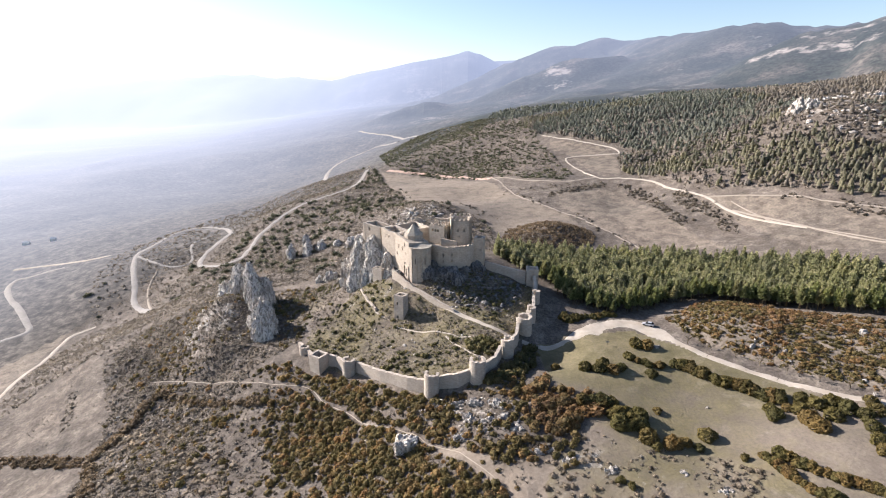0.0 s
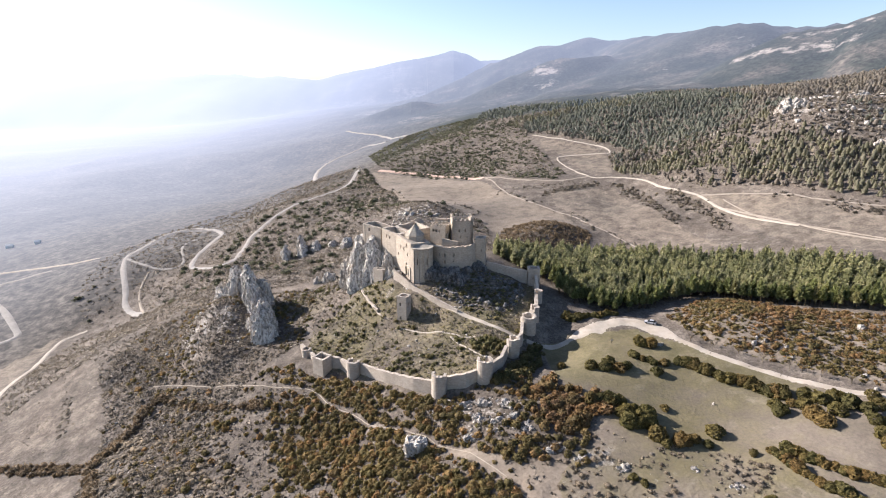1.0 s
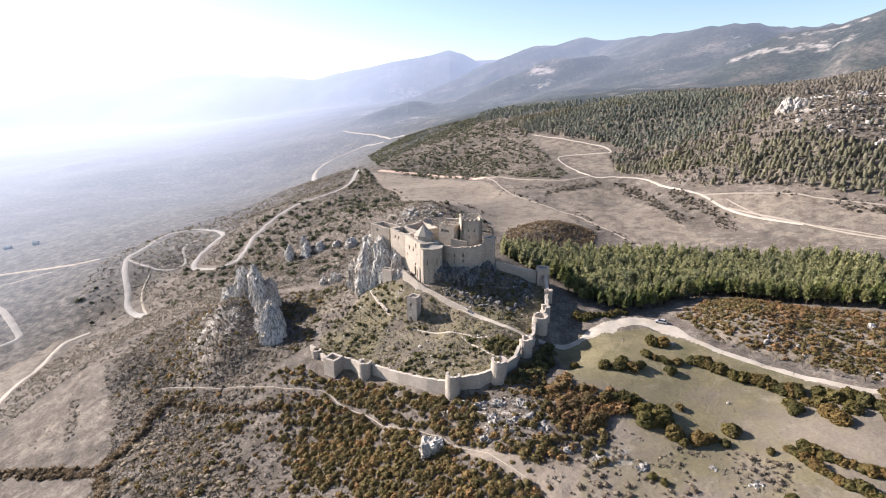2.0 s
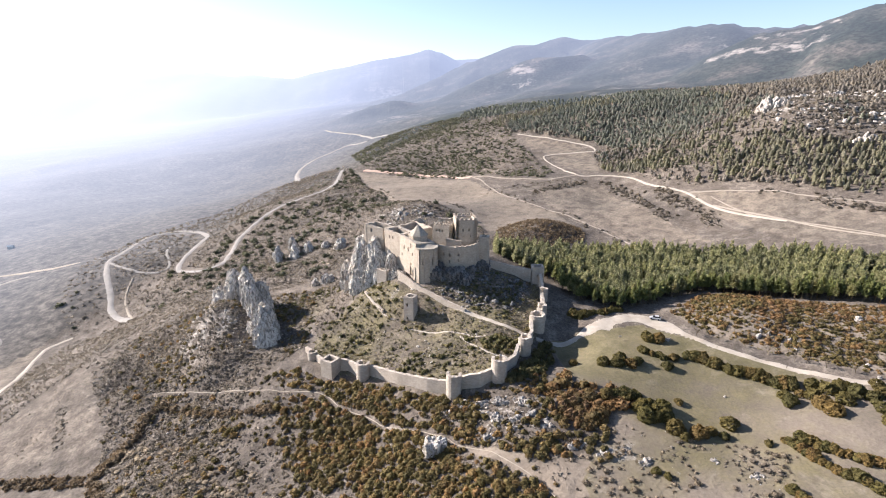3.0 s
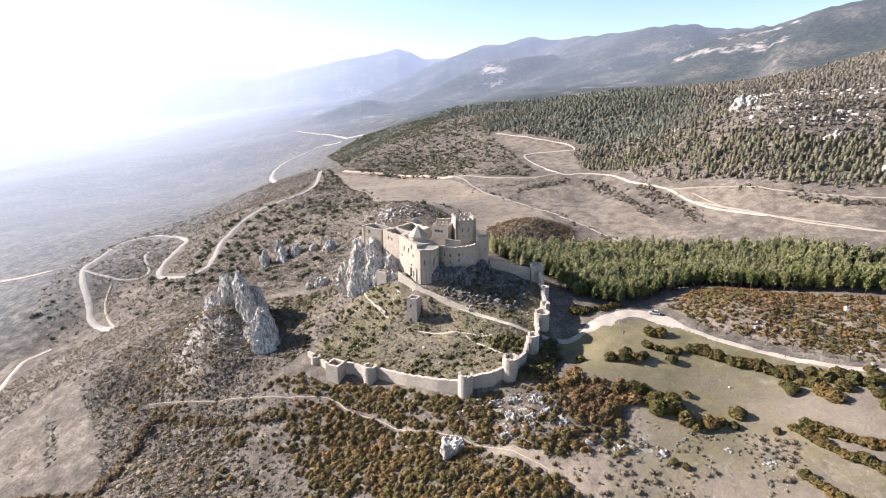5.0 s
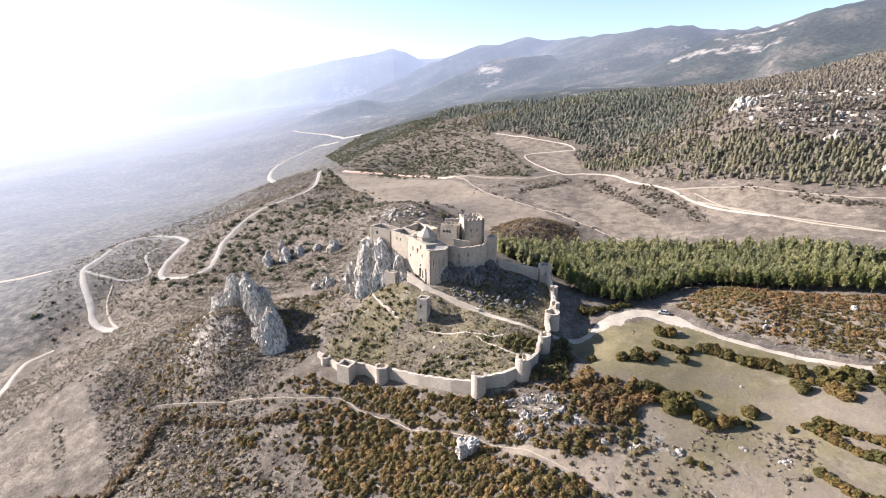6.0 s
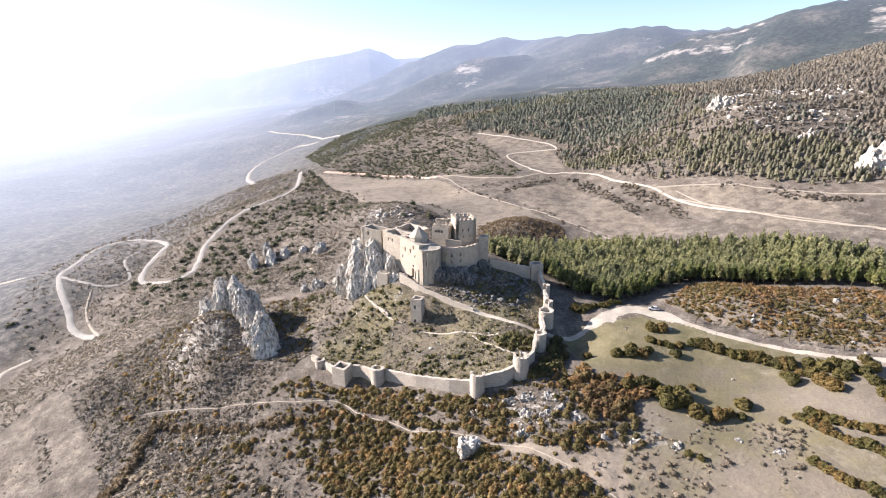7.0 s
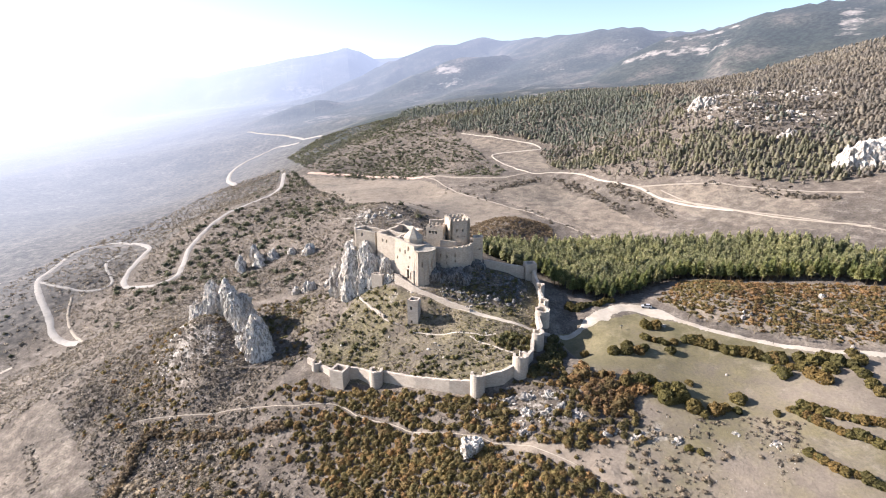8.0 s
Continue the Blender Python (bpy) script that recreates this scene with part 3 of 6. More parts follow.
ribbon("road", [(-194, 1246), (-148, 1137), (-92, 1034), (-41, 868)], 6.0, CONCRETE, 1.0, "far lane on the plain", step=8.0)
ribbon("road", [(-60, 578), (-48, 569), (-14, 548), (9, 526), (44, 480)], 6.5, EARTH_BANK, 0.5, "reddish earth bank along the field edge")
ribbon("road", [(44, 480), (52, 422), (59, 393), (78, 357), (92, 328), (101, 306), (107, 289), (110, 279), (112, 270)], 1.3, TRACK, 0.25, "narrow stone-edged field path")
ribbon("road", [(106, 581), (124, 550), (145, 523), (158, 505), (160, 489), (143, 494), (121, 498), (113, 493), (115, 460), (122, 420), (137, 408), (152, 389), (159, 356), (167, 332),
                (169.5, 310), (174, 291), (181, 273), (186, 263)], 2.2, GRAVEL, 0.3, "pale dirt road winding between the fields")
ribbon("road", [(122, 420), (97, 421), (69, 441), (44, 480)], 2.0, TRACK, 0.3, "dirt track between two fields")
ribbon("road", [(168, 332), (181, 320), (200, 300), (212, 281), (226, 265), (250, 240)], 1.4, TRACK, 0.3, "dirt track below the wooded slope")
ribbon("road", [(171, 308), (178, 289), (186, 266), (193, 245), (200, 230), (215, 205)], 1.7, TRACK, 0.3, "rutted dirt road across the dry field")
ribbon("road", [(175, 318), (177, 296), (180, 277), (190, 257), (201, 234), (209, 214), (216, 196)], 0.9, TRACK, 0.25, "faint wheel track across the dry field")
ribbon("road", [(28, 171), (36, 170), (43, 172), (55, 177), (66, 179.5), (73, 177), (78.5, 168), (85, 157.5), (92, 150), (98, 144), (103, 139), (111, 132), (121, 126), (140, 112)],
       3.2, GRAVEL, 0.10, "pale gravel road leading to the castle gate", step=1.2)
ribbon("road", [(44, 172.8), (52, 176.8), (60, 180.2), (66.5, 181.6), (71.5, 179.2), (75.6, 173.6), (79.5, 166.5)], 9.5, GRAVEL, 0.14, "widened gravel turning place before the forest", step=1.2, taper=9.0)
ribbon("path", [(27, 171), (18, 176), (10, 183), (3, 189), (-3, 195), (-9, 200), (-13, 203)], 2.2, GRAVEL, 0.12, "pale path climbing to the castle door", "path", 1.2)
ribbon("path", [(-19, 190), (-8, 183), (2, 177), (6, 174), (10, 173)], 0.8, GRAVEL, 0.12, "low path along a terrace edge", "path", 1.2)
ribbon("path", [(1, 176), (5, 170), (9, 165), (13, 161)], 0.8, GRAVEL, 0.12, "short worn path on the grassy slope", "path", 1.2)
ribbon("path", [(-127, 196), (-125, 199), (-115, 197.4), (-97.3, 190.7), (-80.8, 184.4), (-64.5, 176.1), (-49.1, 170.2), (-40.9, 160.6), (-31.8, 153.4), (-24.1, 145.8), (-14.6, 140), (-7.3, 134.3), (-3.9, 130.6), (2.6, 126.5), (8.5, 119.8), (12.7, 115.1), (16.9, 108), (22, 98)],
       0.42, FOOTPATH, 0.06, "trodden footpath through the scrub", "path", 1.2)

# ---- building helpers ----
def mesh_ob(name, verts, faces, mat, parent=None, label="", smooth=False):
    me = bpy.data.meshes.new(name)
    me.from_pydata([tuple(v) for v in verts], [], faces)
    if smooth:
        me.shade_smooth()
    me.materials.append(mat)
    ob = new(name, me)
    if parent:
        ob.parent = parent
    return tagged(ob, label)


def part(name, bm, mat, parent, label=""):
    me = bpy.data.meshes.new(name)
    bmesh.ops.recalc_face_normals(bm, faces=bm.faces)
    bm.to_mesh(me)
    bm.free()
    me.materials.append(mat)
    ob = new(name, me)
    ob.parent = parent
    return tagged(ob, label)


def thing(name, label, category, group="", kind=""):
    ob = new(name)
    ob.empty_display_size = 0.5
    return tagged(ob, label, category, group, kind)


def straight(a, b):
    """Maps (along, inwards) to the plan for a straight wall from a to b; inwards is to the left of the way from a to b."""
    (ax, ay), (bx, by) = a, b
    length = math.hypot(bx - ax, by - ay)
    ux, uy = (bx - ax) / length, (by - ay) / length
    return (lambda u, w: (ax + ux * u - uy * w, ay + uy * u + ux * w)), length


def arc(cx, cy, r, a0, a1):
    """The same for a round wall: from the angle a0 to a1 (degrees) about the centre; inwards is towards the centre."""
    length = abs(radians(a1 - a0)) * r

    def f(u, w):
        a = radians(a0) + radians(a1 - a0) * u / length
        return cx + (r - w) * math.cos(a), cy + (r - w) * math.sin(a)
    return f, length


def masonry(bm, run, z0, z1, thick, openings=(), step=1.6, top=None, rough=0.10, seed=0):
    """A thick wall along run, from z0 up to z1 (or to top(u)), with openings (u0, u1, v0, v1) right through it and an uneven crest."""
    f, length = run
    us = sorted({0.0, length, *[i * step for i in range(1, int(length / step) + 1) if length - i * step > 0.3], *[u for o in openings for u in o[:2]]})
    rnd = random.Random(seed + int(length * 10))
    crest = {u: (top(u) if top else z1) + rnd.uniform(-rough, rough) for u in us}
    for ua, ub in zip(us, us[1:]):
        mid = (ua + ub) / 2
        holes = [o for o in openings if o[0] <= mid <= o[1]]
        zs = sorted({z0, *[z for o in holes for z in o[2:4]]})
        for i, za in enumerate(zs):
            last = i == len(zs) - 1
            zb = None if last else zs[i + 1]
            zm = za + 0.01
            if any(o[2] <= zm < o[3] for o in holes):
                continue
            vs = []
            for u in (ua, ub):
                for w in (0, thick):
                    x, y = f(u, w)
                    for z in (za, crest[u] if last else zb):
                        vs.append(bm.verts.new((x, y, z)))
            for q in ((0, 1, 5, 4), (2, 6, 7, 3), (1, 3, 7, 5), (0, 4, 6, 2), (0, 2, 3, 1), (4, 5, 7, 6)):
                bm.faces.new([vs[k] for k in q])
    bmesh.ops.remove_doubles(bm, verts=bm.verts, dist=0.002)
    twins = {}
    for f_ in bm.faces:
        twins.setdefault(tuple(sorted(v.index for v in f_.verts)), []).append(f_)
    bmesh.ops.delete(bm, geom=[f_ for same in twins.values() if len(same) > 1 for f_ in same], context="FACES_ONLY")


def slab(bm, ring, z0, z1, tops=None):
    """A prism on a ring of plan points, from z0 to z1 (or to the height of each corner in tops)."""
    n = len(ring)
    low = [bm.verts.new((x, y, z0)) for x, y in ring]
    high = [bm.verts.new((x, y, tops[i] if tops else z1)) for i, (x, y) in enumerate(ring)]
    bm.faces.new(low[::-1])
    bm.faces.new(high)
    for i in range(n):
        bm.faces.new((low[i], low[(i + 1) % n], high[(i + 1) % n], high[i]))


def frustum(bm, ring, z0, apex, za):
    low = [bm.verts.new((x, y, z0)) for x, y in ring]
    tip = bm.verts.new((*apex, za))
    bm.faces.new(low[::-1])
    for i in range(len(ring)):
        bm.faces.new((low[i], low[(i + 1) % len(ring)], tip))


def merlons(parent, run, z, width, gap, tall, thick, mat):
    """A row of merlons, one object each."""
    f, length = run
    n = max(1, int((length + gap) / (width + gap)))
    lead = (length - n * width - (n - 1) * gap) / 2
    for i in range(n):
        bm = bmesh.new()
        u = lead + i * (width + gap)
        ring = [f(u, 0), f(u + width, 0), f(u + width, thick), f(u, thick)]
        slab(bm, ring, z - 0.05, z + tall * (0.85 + 0.3 * random.random()))
        part("merlon", bm, mat, parent)


def box_ring(cx, cy, w, d, turn):
    c, s = math.cos(radians(turn)), math.sin(radians(turn))
    return [(cx + c * x - s * y, cy + s * x + c * y) for x, y in ((-w / 2, -d / 2), (w / 2, -d / 2), (w / 2, d / 2), (-w / 2, d / 2))]


def boxed(parent, name, ring, z0, z1, thick, mat, openings=None, rough=0.1, label="", floor=None, tops=None):
    """Four walls on a ring (anticlockwise), each with its own openings, as one part a wall."""
    out = []
    for i in range(len(ring)):
        bm = bmesh.new()
        run = straight(ring[i], ring[(i + 1) % len(ring)])
        t = None
        if tops:
            ta, tb, ln = tops[i], tops[(i + 1) % len(ring)], run[1]
            t = (lambda u, ta=ta, tb=tb, ln=ln: ta + (tb - ta) * u / ln)
        masonry(bm, run, z0, z1, thick, (openings or {}).get(i, ()), top=t, rough=rough, seed=i)
        out.append(part(name, bm, mat, parent, label))
    if floor is not None:
        bm = bmesh.new()
        c = (sum(p[0] for p in ring) / len(ring), sum(p[1] for p in ring) / len(ring))
        slab(bm, [(c[0] + (x - c[0]) * 0.93, c[1] + (y - c[1]) * 0.93) for x, y in ring], floor - 0.4, floor)
        part("roof_terrace", bm, ROOF_STONE, parent, "flat stone roof terrace")
    return out


# ---- outer curtain wall and its towers ----
def round_tower(cx, cy, r, z0, z1, gap_at, gap, label, rough=0.2):
    """A horseshoe tower, open at its back (gap degrees wide, facing gap_at)."""
    t = thing("wall_tower", label, "tower", "towers of the outer wall")
    bm = bmesh.new()
    masonry(bm, arc(cx, cy, r, gap_at + gap / 2, gap_at + 360 - gap / 2), z0, z1, 0.9, step=0.8, rough=rough, seed=int(cx * 7 + cy))
    part("wall", bm, WALL_STONE, t)
    bm = bmesh.new()
    slab(bm, [(cx + (r - 0.5) * math.cos(radians(a)), cy + (r - 0.5) * math.sin(radians(a))) for a in range(0, 360, 20)], z0, z1 - 1.7)
    part("floor", bm, ROOF_STONE, t, "earth-covered stone platform inside the tower")
    return t


TOWERS = [  # centre, radius, foot, crest, direction and width of the open back
    (-34.2, 172.6, 2.45, -12, -0.9, 62, 70), (-3.6, 150.4, 2.45, -5, 6.1, 70, 120), (11.0, 150.8, 2.6, -1, 10.8, 110, 60),
    (21.7, 162.4, 2.3, 0, 12.4, 150, 70), (29.3, 176.6, 2.95, 1, 14.2, 160, 60), (32.6, 183.5, 2.1, 2, 14.9, 190, 150), (36.6, 195.6, 1.7, 4, 16.6, 200, 110)]
for cx, cy, r, z0, z1, at, gap in TOWERS:
    round_tower(cx, cy, r, z0, z1, at, gap, "round horseshoe tower of tan stone, open at the back" if gap > 60 else "stout round tower of tan stone on the outer wall")


def curtain(points, thick=1.1, deep=7.0, label="tan stone curtain wall with a worn crest"):
    """A stretch of curtain wall through plan points with crest heights."""
    t = thing("curtain_wall", label, "wall", "stretches of the outer wall")
    for (ax, ay, az), (bx, by, bz) in zip(points, points[1:]):
        bm = bmesh.new()
        run = straight((ax, ay), (bx, by))
        low = min(az, bz) - deep - 4
        masonry(bm, run, low, 0, thick, step=1.3, top=lambda u, az=az, bz=bz, n=run[1]: az + (bz - az) * u / n, rough=0.16, seed=int(ax))
        part("wall", bm, WALL_STONE, t)
    return t


curtain([(-58.5, 194.5, -5.2), (-56.2, 191.4, -5.0)])
curtain([(-53.6, 188.2, -5.4), (-49.2, 181.4, -4.2)])
curtain([(-43.0, 179.4, -2.9), (-40.0, 178.2, -3.0), (-36.4, 173.8, -2.3)])
curtain([(-31.8, 172.4, -2.1), (-22.0, 163.0, -0.2), (-12.0, 155.0, 1.8), (-6.0, 151.2, 3.0)])
curtain([(-1.2, 150.8, 4.6), (5.0, 149.2, 6.6), (8.6, 150.2, 7.4)])
curtain([(13.4, 152.0, 8.6), (17.5, 155.5, 9.3), (19.8, 161.0, 10.4)])
curtain([(23.2, 164.2, 10.8), (26.0, 168.0, 11.6), (27.4, 174.4, 12.6)])
curtain([(31.0, 178.6, 12.8), (32.0, 182.0, 13.2)])
curtain([(33.8, 185.0, 13.4), (35.6, 190.0, 14.0), (36.0, 194.0, 15.0)])
curtain([(37.2, 197.0, 15.8), (37.8, 201.0, 16.8), (38.0, 205.4, 19.5)])
curtain([(34.6, 209.0, 20.4), (27.0, 212.4, 21.0), (18.0, 214.5, 22.8)])

sq = thing("corner_tower", "square corner tower of smooth pale tan stone", "tower", "towers of the outer wall")
boxed(sq, "wall", [(-50.2, 178.6), (-45.8, 175.4), (-43.0, 179.6), (-47.4, 182.8)], -16, -2.3, 0.9, WALL_STONE, rough=0.12)
small = thing("corner_tower", "small half-round turret at the ruined wall end", "tower", "towers of the outer wall")
bm = bmesh.new()
masonry(bm, arc(-54.9, 189.8, 1.9, 120, 390), -15, -4.6, 0.7, step=0.8)
part("wall", bm, WALL_STONE, small)
north = thing("corner_tower", "square roofless corner tower of the outer wall", "tower", "towers of the outer wall")
boxed(north, "wall", [(34.4, 206.4), (39.2, 206.0), (39.6, 210.6), (34.8, 211.0)], 8, 21.8, 0.8, WALL_STONE, {0: [(1.8, 2.3, 17.5, 18.7)]}, rough=0.15)

# ---- bell tower in the ward ----
bell = thing("bell_tower", "free-standing square stone tower with small openings", "tower")
BR = [(-19.3, 193.6), (-15.6, 191.6), (-13.8, 195.0), (-17.5, 197.0)]
boxed(bell, "wall", BR, 1.0, 15.6, 0.7, WALL_STONE, {0: [(1.2, 2.0, 11.6, 13.0), (1.2, 2.0, 6.0, 7.2)], 1: [(1.6, 2.3, 11.6, 13.0)]}, rough=0.2, floor=14.3)

# ---- the castle ----
keep = thing("keep", "tall square stone keep with battlements and paired windows", "tower")
KR = box_ring(7.5, 221.0, 8.8, 9.0, 3)
boxed(keep, "wall", KR, 20, 40.0, 1.2, CASTLE_STONE,
      {0: [(2.6, 3.2, 35.2, 36.4), (5.2, 5.8, 35.2, 36.4), (3.2, 3.6, 32.6, 33.5), (6.0, 6.4, 32.6, 33.5)], 3: [(3.5, 4.6, 33.0, 35.2)]}, rough=0.03, floor=38.9)
for i in range(4):
    merlons(keep, straight(KR[i], KR[(i + 1) % 4]), 40.0, 1.05, 0.85, 1.0, 0.55, CASTLE_STONE)

queen = thing("watch_tower", "square stone tower with three arched windows and battlements", "tower")
QR = [(-6.0, 221.6), (0.4, 217.8), (3.2, 222.6), (-3.2, 226.4)]
boxed(queen, "wall", QR, 20, 36.8, 0.9, CASTLE_STONE, {0: [(1.2, 2.1, 34.2, 35.4), (2.6, 3.5, 34.2, 35.4), (4.0, 4.9, 34.2, 35.4)]}, rough=0.03, floor=35.9)
for i in range(4):
    merlons(queen, straight(QR[i], QR[(i + 1) % 4]), 36.8, 0.9, 0.75, 0.85, 0.5, CASTLE_STONE)

ruin = thing("ruined_wall", "high broken wall between the two towers", "wall")
bm = bmesh.new()
masonry(bm, straight((-3.4, 227.0), (3.6, 226.0)), 22, 38.6, 1.0, rough=0.3)
part("wall", bm, CASTLE_STONE, ruin)
bm = bmesh.new()
masonry(bm, straight((1.6, 218.6), (3.4, 225.8)), 22, 36.0, 0.9, top=lambda u: 33 + 0.6 * u, rough=0.3)
part("wall", bm, CASTLE_STONE, ruin)

church = thing("church", "Romanesque castle church of warm stone with rounded apse", "church")
AX = (-9.7, 209.1)                       # centre of the apse; the nave runs off to the north-west
bm = bmesh.new()
masonry(bm, arc(*AX, 4.75, 208, 400), 10, 30.9, 1.1, [(3.4, 3.9, 24.5, 27.0), (7.4, 7.95, 24.3, 27.2), (11.2, 11.75, 24.3, 27.2), (7.5, 7.9, 18.0, 19.4)], step=0.9, rough=0.03)
part("apse", bm, CASTLE_STONE, church)
bm = bmesh.new()
masonry(bm, arc(*AX, 5.0, 206, 402), 30.9, 31.3, 1.3, step=0.9, rough=0.0)
part("cornice", bm, ROOF_STONE, church, "thin projecting stone cornice")
bm = bmesh.new()
frustum(bm, [(AX[0] + 4.7 * math.cos(radians(a)), AX[1] + 4.7 * math.sin(radians(a))) for a in range(0, 360, 15)], 31.0, (AX[0] - 1.2, AX[1] + 2.0), 32.4)
part("apse_roof", bm, ROOF_STONE, church, "low conical roof of stone slabs")
for a in (232, 258, 284, 310, 336):
    bm = bmesh.new()
    x, y = AX[0] + 4.85 * math.cos(radians(a)), AX[1] + 4.85 * math.sin(radians(a))
    slab(bm, [(x + 0.28 * math.cos(radians(k)), y + 0.28 * math.sin(radians(k))) for k in range(0, 360, 60)], 11, 30.8)
    part("half_column", bm, CASTLE_STONE, church, "slender half column up the apse wall")
NS = [(-20.4, 217.2), (-13.95, 206.9), (-5.9, 212.1), (-12.4, 222.4)]
boxed(church, "nave_wall", NS, 12, 34.2, 1.2, CASTLE_STONE, tops=[34.4, 32.9, 31.9, 33.4], openings=
      {0: [(3.0, 3.7, 28.6, 30.4), (6.2, 6.9, 28.4, 30.2), (8.2, 9.0, 30.4, 32.2), (9.2, 9.8, 27.0, 28.4), (1.4, 2.0, 25.5, 26.8), (7.4, 9.4, 18.2, 22.2), (7.9, 8.9, 22.8, 23.8)]}, rough=0.05)
bm = bmesh.new()
slab(bm, [(-19.8, 217.1), (-13.9, 207.7), (-6.5, 212.5), (-12.4, 221.6)], 31.0, 33.6, [33.8, 32.3, 31.5, 32.9])
part("nave_roof", bm, ROOF_STONE, church, "sloping roof of pale stone slabs")
bm = bmesh.new()
masonry(bm, straight((-15.75, 209.2), (-14.4, 207.05)), 14, 22.6, 0.5, [(0.5, 2.0, 18.2, 21.4)], rough=0.0)
part("porch", bm, CASTLE_STONE, church, "projecting stone portal round the doorway")
door = part("door", (lambda b_: (slab(b_, [(-15.5, 209.7), (-14.4, 207.95), (-14.2, 208.1), (-15.3, 209.85)], 18.0, 21.2), b_)[1])(bmesh.new()), BARK, church, "dark weathered wooden door")
DRUM = (-12.6, 216.6)
OCT = [(DRUM[0] + 4.0 * math.cos(radians(a + 12)), DRUM[1] + 4.0 * math.sin(radians(a + 12))) for a in range(0, 360, 45)]
bm = bmesh.new()
slab(bm, OCT, 26, 34.6)
drum = part("drum", bm, CASTLE_STONE, church, "eight-sided drum of the dome")
bm = bmesh.new()
frustum(bm, [(DRUM[0] + 4.3 * math.cos(radians(a + 12)), DRUM[1] + 4.3 * math.sin(radians(a + 12))) for a in range(0, 360, 45)], 34.25, DRUM, 38.6)
part("pyramid_roof", bm, ROOF_STONE, church, "pointed eight-sided stone roof")

curved = thing("castle_wall", "high curving castle wall with small windows and worn crest", "wall")
bm = bmesh.new()
masonry(bm, arc(3.6, 219.5, 11.0, 218, 335), 12, 30.6, 1.2,
        [(6.0, 6.8, 26.4, 27.8), (6.1, 6.7, 23.6, 25.0), (9.6, 10.4, 26.8, 28.2), (9.7, 10.3, 24.4, 25.6), (3.6, 4.0, 26.6, 28.0)], step=1.1, rough=0.12)
part("wall", bm, CASTLE_STONE, curved)
merlons(curved, arc(3.6, 219.5, 11.0, 262, 330), 30.5, 1.2, 1.0, 0.55, 0.6, CASTLE_STONE)
court = thing("inner_court", "sloping stone terrace and low walls inside the castle", "terrace")
bm = bmesh.new()
slab(bm, [(3.6 + 9.6 * math.cos(radians(a)), 219.5 + 9.6 * math.sin(radians(a))) for a in range(200, 370, 12)] + [(12, 226), (-6, 226)], 20, 28.6)
part("terrace", bm, ROOF_STONE, court)
bm = bmesh.new()
masonry(bm, straight((-1.0, 217.0), (5.6, 214.6)), 26, 31.8, 0.7, top=lambda u: 32.2 - 0.12 * u, rough=0.12)
part("low_wall", bm, CASTLE_STONE, court, "low dividing wall with pale coping")

end = thing("end_tower", "shaded square tower closing the curved castle wall", "tower")
ER = [(12.8, 213.9), (16.8, 212.9), (17.9, 217.0), (13.9, 218.0)]
boxed(end, "wall", ER, 12, 33.2, 0.9, CASTLE_STONE, {0: [(2.6, 3.1, 27.5, 28.7)]}, rough=0.25, floor=31.6)

# West range on the cliff: roofless rooms behind tall walls.
west = thing("west_range", "roofless west range of the castle above the cliff", "building")
boxed(west, "wall", [(-27.0, 224.4), (-20.4, 217.3), (-14.6, 223.0), (-21.4, 230.0)], 18, 34.4, 1.0, CASTLE_STONE,
      {0: [(3.0, 3.6, 31.4, 32.8), (5.0, 5.6, 31.2, 32.6)]}, rough=0.2, floor=31.6, tops=[34.9, 34.2, 33.6, 34.6])
boxed(west, "wall", [(-36.0, 231.2), (-27.6, 225.6), (-22.6, 231.4), (-31.0, 237.4)], 22, 35.0, 0.9, CASTLE_STONE,
      {0: [(3.2, 4.2, 32.4, 34.0)]}, rough=0.25, floor=31.8, tops=[35.4, 34.6, 34.0, 35.2])
boxed(west, "wall", [(-22.4, 231.2), (-14.8, 223.4), (-6.0, 230.0), (-12.8, 243.0)], 16, 33.6, 0.9, CASTLE_STONE, rough=0.3, floor=30.6, tops=[34.2, 34.0, 33.8, 33.4])
bm = bmesh.new()
masonry(bm, straight((-15.4, 243.4), (-8.6, 242.6)), 16, 35, 0.8, top=lambda u: 33.4 + 2.4 * max(0, 1 - abs(u - 3.9) / 2.6), rough=0.15)
part("gable", bm, CASTLE_STONE, west, "broken gable at the back of the range")
bm = bmesh.new()
slab(bm, [(-26.2, 224.4), (-20.6, 218.2), (-17.6, 221.2), (-23.2, 227.4)], 32.0, 33.0, [34.0, 33.6, 32.6, 33.0])
part("lean_to_roof", bm, ROOF_STONE, west, "lean-to roof of pale stone slabs")

stub = thing("cliff_tower", "small square stone turret at the foot of the cliff", "tower")
boxed(stub, "wall", [(-30.6, 217.6), (-26.4, 214.6), (-24.6, 217.2), (-28.8, 220.2)], 6, 18.9, 0.7, WALL_STONE, {1: [(1.0, 1.8, 13, 16)]}, rough=0.15, floor=18.3)

